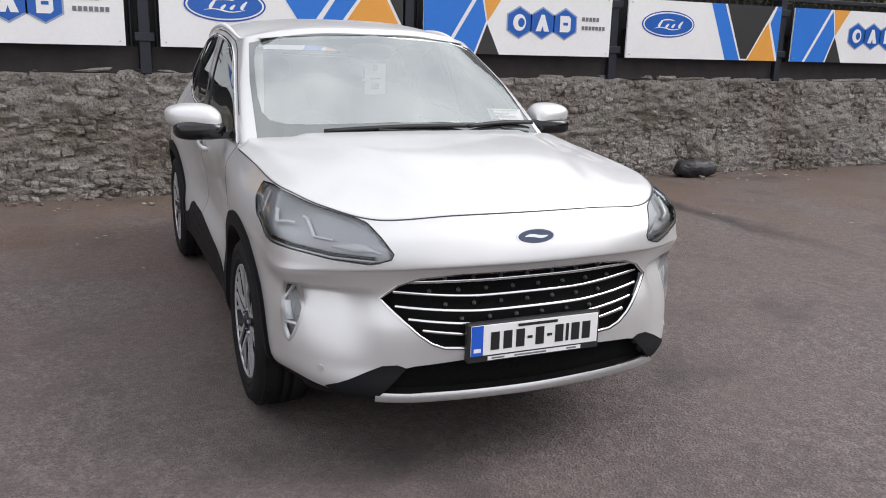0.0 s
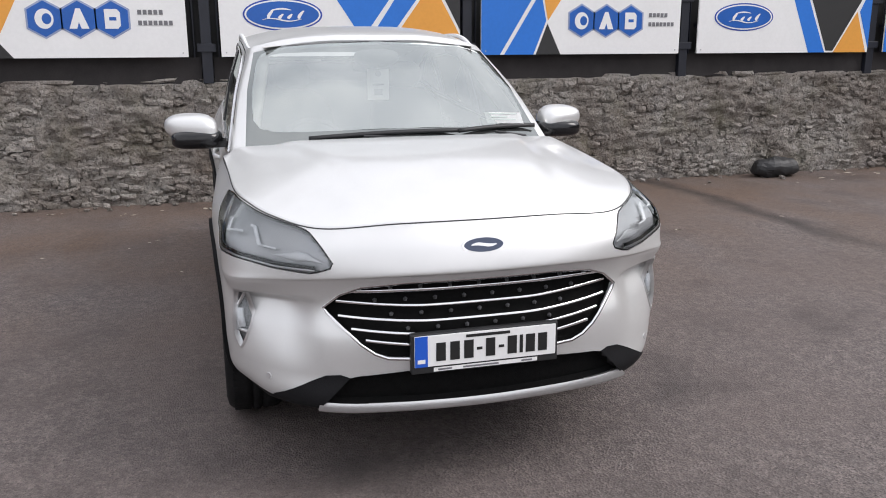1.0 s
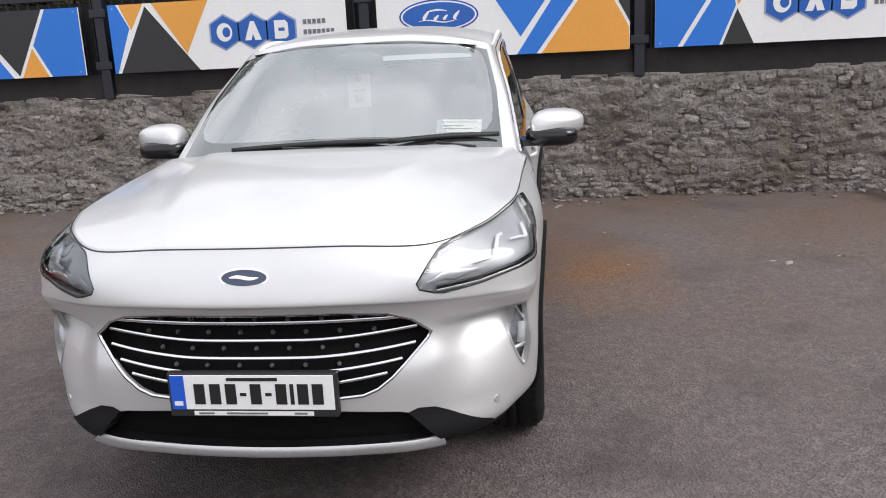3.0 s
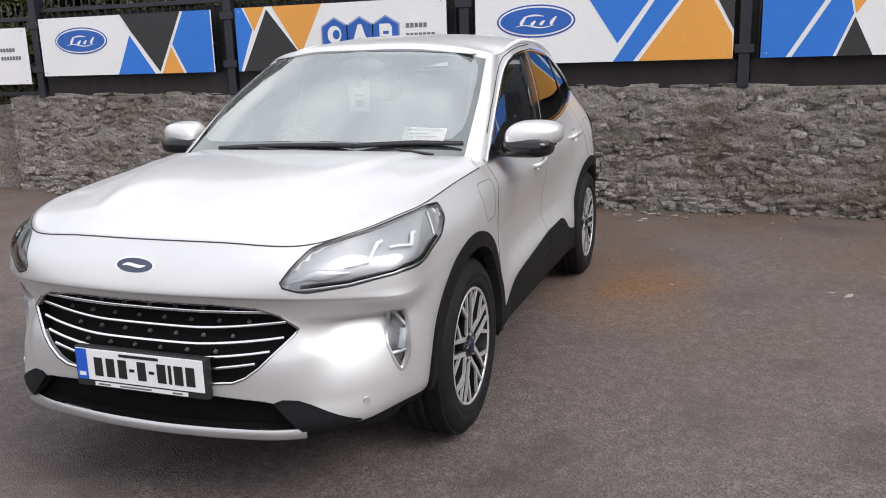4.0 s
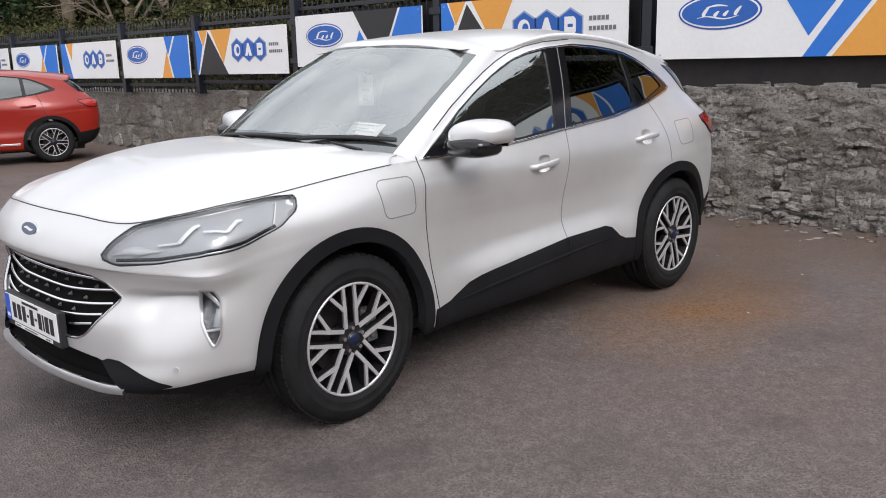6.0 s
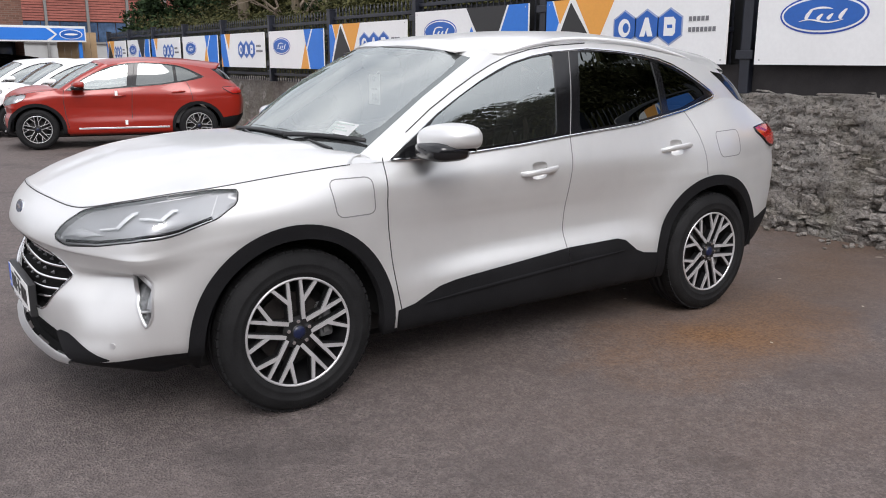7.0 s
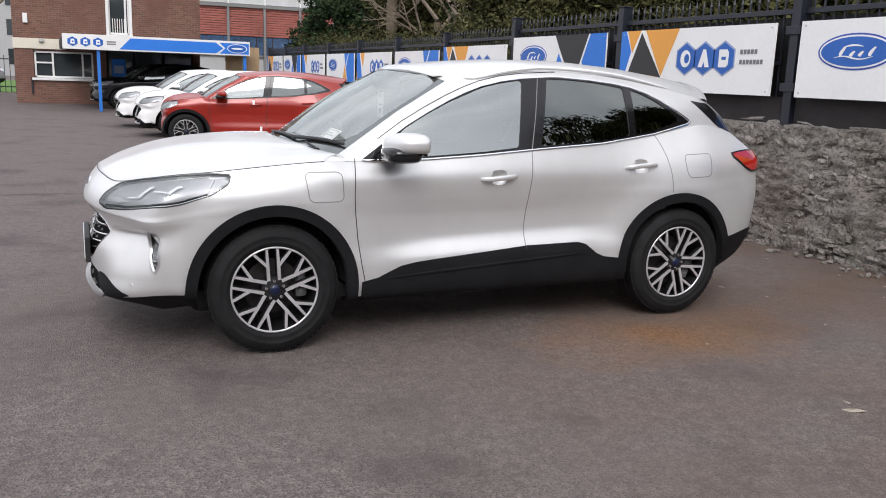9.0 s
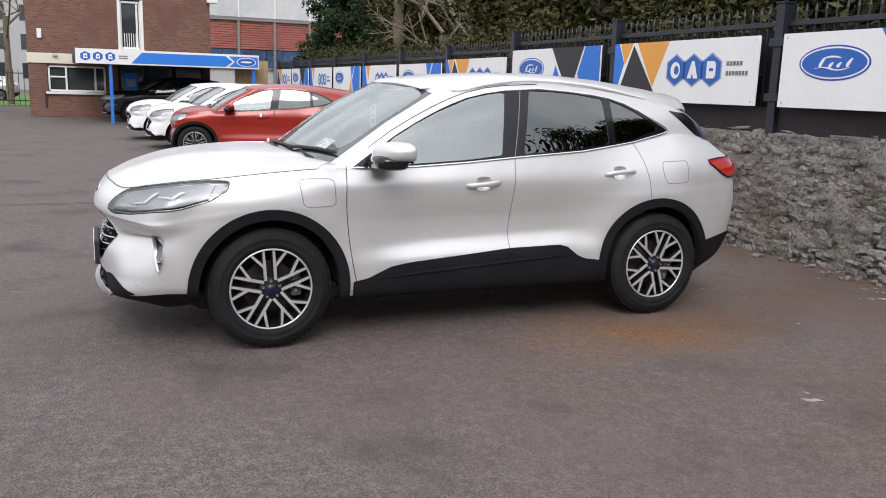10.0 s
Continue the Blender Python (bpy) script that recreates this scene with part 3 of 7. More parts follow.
def poly_shape(name, pts, lift, material, parent, label=""):
    return part(name, prism_x(pts, 0.022, 0.022 + lift), material, parent, label)


def oval(cy, cz, ry, rz, n=40):
    return [(cy + ry * math.cos(2 * math.pi * k / n), cz + rz * math.sin(2 * math.pi * k / n)) for k in range(n)]


def stroke(pts, widths):
    """The outline of a brush stroke along pts, as wide as given at each point."""
    pts = [Vector(p) for p in pts]
    a, b = [], []
    for i, p in enumerate(pts):
        d = (pts[min(i + 1, len(pts) - 1)] - pts[max(i - 1, 0)]).normalized()
        q = Vector((-d.y, d.x)) * widths[i]
        a.append(tuple(p + q))
        b.append(tuple(p - q))
    return a + b[::-1]


def swash_strokes():
    """Plain flowing strokes that fill the middle of an oval badge: a long wave, and three slanted hooks on it."""
    out = []
    wave = [(-0.70 + 1.30 * t, 0.34 + 0.16 * math.sin(3.4 * t - 0.3)) for t in (i / 14 for i in range(15))]
    out.append(stroke([(x * 0.46 - 0.03, z * 0.62 + 0.12) for x, z in wave], [0.05 * (0.3 + math.sin(math.pi * i / 14)) for i in range(15)]))
    for x0, h, lean in ((-0.38, 0.80, 0.17), (-0.04, 0.46, 0.10), (0.22, 0.46, 0.10), (0.50, 0.72, 0.16)):
        pts = [(x0 - 0.16 + 0.10 * t + lean * t + 0.13 * (1 - t) ** 3, -0.42 + h * t + 0.10 * (1 - t) ** 4) for t in (i / 10 for i in range(11))]
        out.append(stroke(pts, [0.055 * (0.45 + 0.55 * math.sin(math.pi * i / 10)) for i in range(11)]))
    low = [(-0.60 + 1.15 * t, -0.40 + 0.10 * math.sin(7.0 * t)) for t in (i / 16 for i in range(17))]
    out.append(stroke(low, [0.035 * (0.3 + math.sin(math.pi * i / 16)) for i in range(17)]))
    return out


SWASH = swash_strokes()


def emblem_oval(parent, cy, cz, k=1.0):
    """A blue oval badge with a pale rim; its script is kept as plain strokes."""
    poly_shape("badge_rim", oval(cy, cz, 0.395 * k, 0.158 * k), 0.003, M_NAVY, parent)
    poly_shape("badge_ring", oval(cy, cz, 0.378 * k, 0.143 * k), 0.005, M_WHITE, parent)
    poly_shape("badge_field", oval(cy, cz, 0.360 * k, 0.128 * k), 0.007, M_BADGE, parent, "blue oval badge")
    for i, st in enumerate(SWASH):
        poly_shape("badge_swash", [(cy + y * 0.345 * k, cz + z * 0.128 * k) for y, z in st], 0.009 + 0.0004 * i, M_WHITE, parent, "plain white swash")


# plain marks on the hexagons: a thick ring, a solid triangle and a slotted block
MARKS = {
    -1: [oval(0, 0, 0.082, 0.092, 24), oval(0.022, 0, 0.042, 0.050, 20)],
    0: [[(-0.088, -0.090), (-0.020, 0.096), (0.020, 0.096), (0.088, -0.090)], [(-0.020, -0.090), (0, -0.030), (0.020, -0.090)]],
    1: [[(-0.070, -0.090), (0.045, -0.090), (0.072, -0.062), (0.072, 0.062), (0.045, 0.092), (-0.070, 0.092)], [(-0.028, -0.014), (0.036, -0.014), (0.036, 0.018), (-0.028, 0.018)]],
}


def emblem_hexes(parent, cy, cz):
    """Three blue hexagons with a white mark each, and two grey bars of small print beside them."""
    for k in (-1, 0, 1):
        c = cy + 0.300 * k
        poly_shape("hexagon_rim", [(c + 0.185 * math.cos(radians(30 + 60 * i)), cz + 0.185 * math.sin(radians(30 + 60 * i))) for i in range(6)], 0.003, M_GREYBLUE, parent)
        poly_shape("hexagon", [(c + 0.165 * math.cos(radians(30 + 60 * i)), cz + 0.165 * math.sin(radians(30 + 60 * i))) for i in range(6)], 0.006, M_BADGE, parent, "blue hexagon")
        for i, pts in enumerate(MARKS[k]):
            poly_shape("mark", [(c + y, cz + z) for y, z in pts], 0.009 + 0.0005 * i, M_WHITE if i == 0 else M_BADGE, parent, "plain white mark" if i == 0 else "")
    for dz, w in ((0.065, 0.245), (-0.035, 0.33)):
        n = 5 if dz > 0 else 7
        for i in range(n):
            y0 = cy + 0.53 + w * i / n
            poly_shape("print_bar", [(y0, cz + dz - 0.022), (y0 + w / n * 0.72, cz + dz - 0.022), (y0 + w / n * 0.72, cz + dz + 0.022), (y0, cz + dz + 0.022)], 0.004, M_GREYP, parent)


BL, OR, BK = "blue", "orange", "charcoal"
DESIGNS = {
    "hex_a": [(BL, [(0, .69), (.09, .69), (.21, .45), (.03, 0), (0, 0)]), (OR, [(.12, .69), (.38, .69), (.23, .43)]), (BK, [(.40, .66), (.92, 0), (.07, 0)]), (OR, [(.47, .69), (1.07, .69), (.80, .17)])],
    "hex_b": [(BL, [(0, 0), (0, .69), (.66, .69), (.22, 0)]), (BL, [(.27, 0), (.70, .67), (.77, .36), (.62, 0)]), (OR, [(.72, .69), (1.02, .69), (.79, .36)]), (BK, [(.65, 0), (.785, .33), (.95, 0)])],
    "hex_c": [(BL, [(0, 0), (0, .69), (.22, .69), (.46, 0)]), (OR, [(.0, .0), (.10, .0), (.0, .28)]), (OR, [(.28, .69), (.60, .69), (.48, .36)])],
    "oval_a": [(BL, [(1.08, .69), (1.80, .69), (1.42, .17)]), (BL, [(1.85, .69), (2.09, .69), (1.57, 0), (1.38, 0)]), (OR, [(2.13, .69), (2.20, .69), (2.46, .22), (2.47, 0), (1.62, 0)]), (BK, [(2.24, .69), (2.47, .69), (2.47, .26)])],
    "oval_b": [(BL, [(1.13, 0), (1.34, .45), (1.66, 0)]), (BK, [(1.23, .69), (2.07, .69), (1.73, .02), (1.36, .50)]), (OR, [(1.76, 0), (1.91, .30), (2.06, 0)]), (BL, [(2.11, .69), (2.47, .69), (2.47, 0), (2.10, 0), (1.93, .33)])],
    "oval_c": [(BL, [(1.28, .69), (1.50, .69), (1.82, 0), (1.58, 0)]), (BK, [(1.54, .69), (2.36, .69), (1.94, .02), (1.84, .02)]), (OR, [(1.95, 0), (2.26, .48), (2.44, 0)]), (BL, [(2.40, .69), (2.47, .69), (2.47, .05), (2.30, .48)])],
    "oval_d": [(OR, [(1.50, 0), (1.72, .45), (1.86, 0)]), (BL, [(1.66, .69), (1.98, .69), (1.76, .38)]), (BL, [(2.04, .69), (2.47, .69), (2.47, 0), (1.92, 0), (1.80, .34)])],
}
PRINT = {BL: M_BLUE, OR: M_ORANGE, BK: M_BLACKP}
LOOKS = {"hex": "white printed board with blue hexagons and coloured triangles", "oval": "white printed board with a blue oval and coloured triangles"}


def board(y0, y1, design):
    """A printed panel fixed to the front of the fence between two posts."""
    kind = design.split("_")[0]
    b = anchor("printed_board", (BOARD_X, y0, 1.452 + drop((y0 + y1) / 2)), LOOKS[kind], "sign", "boards along the fence")
    w = y1 - y0
    k = w / 2.47
    bm = prism_x([(0, 0), (w, 0), (w, 0.69), (0, 0.69)], 0, 0.022)
    part("panel", bm, M_WHITE, b)
    for i, (tone, pts) in enumerate(DESIGNS[design]):
        poly_shape(tone + "_shape", [(p[0] * k, p[1]) for p in pts], 0.002 + 0.0004 * i, PRINT[tone], b, tone + " printed shape")
    if kind == "hex":
        emblem_hexes(b, 1.51 * k, 0.36)
    else:
        emblem_oval(b, 0.62 * k, 0.41)
    for yy in (0.10, w - 0.10):
        part("standoff", box(-0.135, 0.0, yy - 0.06, yy + 0.06, 0.30, 0.34), M_STEEL, b)
    for yy in (0.05, w - 0.05):
        for zz in (0.04, 0.65):
            o = part("fixing", rod((0.02, yy, zz), (0.027, yy, zz), 0.008), M_SATIN0, b)
    return b


ORDER = ["oval_a", "hex_b", "oval_c", "hex_b", "oval_a", "hex_a", "oval_b", "hex_a", "oval_d", "hex_c", "oval_d", "hex_c", "oval_b", "hex_a"]
for a, b, d in list(zip(POSTS[1:], POSTS[:-1], ORDER))[1:]:
    board(a + 0.14, b - {-0.86: 0.175, -3.68: 0.19}.get(b, 0.10), d)

picket_mesh = None
for n, y in enumerate(POSTS):
    f = anchor("fence_post", (FENCE_X, y, drop(y)), "dark navy steel fence post set in stone", "fence post", "fence posts")
    part("shaft", box(-0.05, 0.085, -0.052, 0.052, 1.19, 2.44, 0.006), M_STEEL, f)
    part("cap", box(-0.06, 0.095, -0.062, 0.062, 2.44, 2.455, 0.003), M_STEEL, f)
    part("bracket", box(0.085, 0.105, -0.09, 0.09, 1.50, 1.58, 0.004), M_STEEL, f)
    part("bracket", box(0.085, 0.105, -0.09, 0.09, 2.03, 2.11, 0.004), M_STEEL, f)
for a, b in list(zip(POSTS[1:], POSTS[:-1]))[:7]:
    s = mesh_obj("backing_sheet", box(FENCE_X - 0.075, FENCE_X - 0.06, a + 0.03, b - 0.03, 1.05, 2.20), M_DARK)
    tagged(s, "dark sheet fixed behind the railings", "panel", "backing sheets")
# added dark sheets: stand in for the dark pickets and hedge below the boards
for a, b in list(zip(POSTS[1:], POSTS[:-1]))[:7]:
    s = mesh_obj("kick_sheet", box(FENCE_X + 0.024, FENCE_X + 0.029, a + 0.06, b - 0.06, 1.19, 1.448), M_GAPDARK)
    tagged(s, "added dark sheet standing in for the dark pickets and hedge", "panel", "kick sheets")
for a, b in zip(POSTS[1:], POSTS[:-1]):
    f = anchor("railing_panel", (FENCE_X, a, drop((a + b) / 2)), "dark steel railing with pointed pickets", "fence", "railing panels")
    w = b - a
    for z in (1.33, 2.25):
        part("rail", box(-0.02, 0.02, 0.05, w - 0.05, z - 0.025, z + 0.025, 0.004), M_STEEL, f)
    if picket_mesh is None:
        bm = rod((0, 0, 1.20), (0, 0, 2.36), 0.011, seg=6)
        rod((0, 0, 2.36), (0, 0, 2.43), 0.017, 0.002, 6, bm)
        picket_mesh = bpy.data.meshes.new("picket")
        bm.to_mesh(picket_mesh)
        bm.free()
        picket_mesh.materials.append(M_STEEL)
    n = int(w / 0.115)
    for i in range(1, n):
        o = new("picket", picket_mesh)
        o.parent = f
        o.location = (-0.01, w * i / n, 0)

M_SILVER = paint_mat("pearl_silver_paint", (0.665, 0.665, 0.657), 0.57, 0.41)
M_RED = paint_mat("orange_red_paint", (0.27, 0.012, 0.004), 0.1, 0.3)
M_CARWHITE = paint_mat("white_paint", (0.78, 0.78, 0.77), 0.0, 0.35)
M_CARBLACK = paint_mat("black_paint", (0.012, 0.012, 0.014), 0.2, 0.25)
M_CARGREY = paint_mat("grey_silver_paint", (0.42, 0.43, 0.44), 0.5, 0.3)
M_CLAD = plain("black_cladding", (0.010, 0.010, 0.011), 0.6, 0.0, 0.25, 5.0, 160, relief=0.15, spec=0.12)
M_GLOSSBLACK = plain("gloss_black_trim", (0.008, 0.008, 0.009), 0.12, 0.0, 0.2)
M_SEAM = plain("shut_line_gap", (0.035, 0.035, 0.035), 0.8, 0.0, 0.1)
M_MESH = plain("black_grille_mesh", (0.006, 0.006, 0.006), 0.8, 0.0, 0.3, 60.0, 300, relief=0.4, spec=0.06)
M_STUD = plain("grey_studs", (0.16, 0.16, 0.165), 0.4, 0.5, 0.1)
M_CHROME = plain("chrome", (0.80, 0.80, 0.81), 0.10, 1.0, 0.03, 8.0)
M_RAIL = plain("satin_rail", (0.78, 0.78, 0.78), 0.5, 0.4, 0.05, 8.0)
M_SATIN = plain("satin_silver", (0.62, 0.62, 0.62), 0.35, 0.8, 0.05, 8.0)
M_MACHINED = plain("machined_alloy", (0.56, 0.555, 0.56), 0.32, 0.5, 0.06, 20.0)
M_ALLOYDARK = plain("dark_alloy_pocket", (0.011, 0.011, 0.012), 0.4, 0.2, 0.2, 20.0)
M_TYRE = plain("tyre_rubber", (0.012, 0.012, 0.0125), 0.7, 0.0, 0.35, 12.0, 150, relief=0.3, spec=0.16)
M_DISC = plain("brake_steel", (0.045, 0.040, 0.038), 0.5, 0.5, 0.25, 20.0)
M_CALIPER = plain("caliper_grey", (0.20, 0.20, 0.20), 0.5, 0.3, 0.2, 20.0)
M_HOUSING = plain("lamp_housing", (0.44, 0.44, 0.45), 0.3, 0.3, 0.06, 12.0)
M_HOUSINGLIGHT = plain("pale_lamp_facet", (0.60, 0.60, 0.61), 0.25, 0.3, 0.05)
M_REFLECT = plain("lamp_reflector", (0.80, 0.80, 0.81), 0.25, 0.1, 0.08, 40.0)
M_GAPLIGHT = plain("fine_shut_line", (0.20, 0.20, 0.20), 0.6, 0.0, 0.1)
M_FOGBACK = plain("fog_lamp_bowl", (0.24, 0.24, 0.245), 0.35, 0.3, 0.3, 60.0)
M_LAMPRED = plain("red_lamp_lens", (0.36, 0.014, 0.008), 0.12, 0.0, 0.2, 14.0, coat=1.0)
M_SEATS = plain("charcoal_upholstery", (0.035, 0.034, 0.034), 0.8, 0.0, 0.2, 20.0, 150)
M_TRIM = plain("grey_cabin_trim", (0.10, 0.10, 0.10), 0.7, 0.0, 0.15, 10.0)
M_HEADLINER = plain("pale_cabin_lining", (0.45, 0.44, 0.42), 0.9, 0.0, 0.08, 10.0)
M_VISOR = plain("grey_sensor_cover", (0.20, 0.20, 0.20), 0.7, 0.0, 0.1, 10.0)
M_FAINT = plain("faint_print", (0.46, 0.52, 0.49), 0.7, 0.0, 0.1, 20.0)
M_PAPER = plain("white_paper", (0.82, 0.83, 0.82), 0.7, 0.0, 0.04, 20.0)
# last number: how much pale sky haze is put into the glass colour
M_SCREEN = glass_mat("windscreen_glass", (0.62, 0.67, 0.64), 3.5, 0.13)
M_FRIT = glass_mat("screen_frit", (0.004, 0.004, 0.004), 2.6, 0.05)
M_TINT = glass_mat("tinted_side_glass", (0.52, 0.56, 0.55), 3.7, 0.02)
M_PRIVACY = glass_mat("privacy_glass", (0.03, 0.033, 0.034), 2.35)
M_LENS = glass_mat("clear_lamp_lens", (0.93, 0.94, 0.95), 1.5)
M_CAPBLUE = plain("dark_blue_enamel", (0.008, 0.013, 0.045), 0.3, 0.0, 0.1)

def make_wheel(parent, x, y, z=0.36, side=1, scale=1.0, spin=0.0, detail=True):
    """A road wheel: tyre, rim, paired forked spokes, hub cap, nuts and brake disc; its outer face looks along y * side."""
    s = scale
    w = new("wheel")
    w.parent = parent
    w.matrix_basis = Matrix.Translation((x, y, z)) @ Matrix.Rotation(spin, 4, "Y") @ Matrix.Diagonal((s, s * side, s, 1))
    tyre_prof = [(0.238, -0.015), (0.246, 0.0), (0.262, 0.006), (0.266, 0.0085), (0.270, 0.0070), (0.296, 0.010), (0.300, 0.0118), (0.304, 0.010), (0.332, 0.004), (0.347, -0.012), (0.356, -0.03), (0.360, -0.06)]
    tyre_prof += [(0.361, -0.085), (0.353, -0.086), (0.353, -0.094), (0.362, -0.095), (0.362, -0.125), (0.354, -0.126), (0.354, -0.134), (0.361, -0.135)]
    tyre_prof += [(0.356, -0.19), (0.34, -0.215), (0.30, -0.225), (0.24, -0.215), (0.235, -0.2)]
    tyre = part("tyre", lathe(tyre_prof, 64), M_TYRE, w, "black tyre with a grooved tread", True)
    if detail:
        # shoulder tread blocks
        bm = bmesh.new()
        for k in range(60):
            a = 2 * math.pi * k / 60
            box(0.338, 0.3585, -0.050, -0.018, -0.0145, 0.0145, 0.0, bm, Matrix.Rotation(a, 4, "Y"))
        part("tread_band", bm, M_TYRE, w)
    rim_prof = [(0.243, -0.006), (0.241, 0.001), (0.234, 0.001), (0.231, -0.005)]
    part("rim", lathe(rim_prof, 64), M_MACHINED if detail else M_SATIN, w, "machined silver alloy rim", True)
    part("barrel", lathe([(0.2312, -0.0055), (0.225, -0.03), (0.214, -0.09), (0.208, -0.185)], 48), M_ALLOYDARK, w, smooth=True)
    part("brake_disc", lathe([(0.155, -0.10), (0.155, -0.115), (0.05, -0.115), (0.05, -0.10), (0.155, -0.10)], 40), M_DISC, w, "dull dark steel brake disc")
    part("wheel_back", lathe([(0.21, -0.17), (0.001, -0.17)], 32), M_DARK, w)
    if detail:
        bm = box(-0.188, -0.122, -0.13, -0.062, -0.075, 0.075, 0.014)
        box(-0.170, -0.135, -0.070, -0.050, -0.055, -0.020, 0.008, bm)
        box(-0.170, -0.135, -0.070, -0.050, 0.020, 0.055, 0.008, bm)
        part("caliper", bm, M_CALIPER, w, "grey brake caliper", False)

    def blade(bm, r0, a0, r1, a1, w0, w1, y0, y1, thick):
        p0 = Vector((r0 * math.cos(a0), 0, r0 * math.sin(a0)))
        p1 = Vector((r1 * math.cos(a1), 0, r1 * math.sin(a1)))
        n = Vector((-(p1 - p0).z, 0, (p1 - p0).x)).normalized()
        top = [p0 + n * w0, p0 - n * w0, p1 - n * w1, p1 + n * w1]
        ys = [y0, y0, y1, y1]
        a = [bm.verts.new((p.x, yy, p.z)) for p, yy in zip(top, ys)]
        b = [bm.verts.new((p.x, yy - thick, p.z)) for p, yy in zip(top, ys)]
        bm.faces.new(a)
        for i in range(4):
            bm.faces.new((a[i], b[i], b[(i + 1) % 4], a[(i + 1) % 4]))

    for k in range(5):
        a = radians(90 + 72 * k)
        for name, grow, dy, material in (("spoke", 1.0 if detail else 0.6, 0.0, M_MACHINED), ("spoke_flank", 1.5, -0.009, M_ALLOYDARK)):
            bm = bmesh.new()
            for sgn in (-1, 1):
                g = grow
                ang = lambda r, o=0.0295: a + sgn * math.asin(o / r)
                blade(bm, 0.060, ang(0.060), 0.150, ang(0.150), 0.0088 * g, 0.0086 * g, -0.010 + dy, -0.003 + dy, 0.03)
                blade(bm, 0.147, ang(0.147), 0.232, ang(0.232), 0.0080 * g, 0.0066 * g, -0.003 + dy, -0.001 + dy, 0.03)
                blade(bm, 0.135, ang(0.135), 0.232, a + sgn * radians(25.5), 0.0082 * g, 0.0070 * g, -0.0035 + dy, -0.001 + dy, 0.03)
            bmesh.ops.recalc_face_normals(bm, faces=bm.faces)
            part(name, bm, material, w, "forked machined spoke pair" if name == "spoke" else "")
    part("hub", lathe([(0.001, -0.004), (0.03, -0.004), (0.034, -0.008), (0.072, -0.014), (0.075, -0.06)], 32), M_ALLOYDARK, w, "dark wheel hub")
    part("hub_cap", lathe([(0.001, 0.002), (0.024, 0.001), (0.028, -0.004)], 24), M_CAPBLUE, w, "small dark blue hub cap", True)
    if detail:
        nut = None
        for k in range(5):
            a = radians(90 + 72 * k)
            c = (0.050 * math.cos(a), 0, 0.050 * math.sin(a))
            if nut is None:
                nut = part("wheel_nut", lathe([(0.001, 0.0), (0.009, -0.001), (0.010, -0.012)], 6), M_CHROME, w)
            else:
                o = new("wheel_nut", nut.data)
                o.parent = w
                nut_at = o
            (nut if k == 0 else nut_at).location = c
    return w

FX = (("l", 1), ("r", -1))


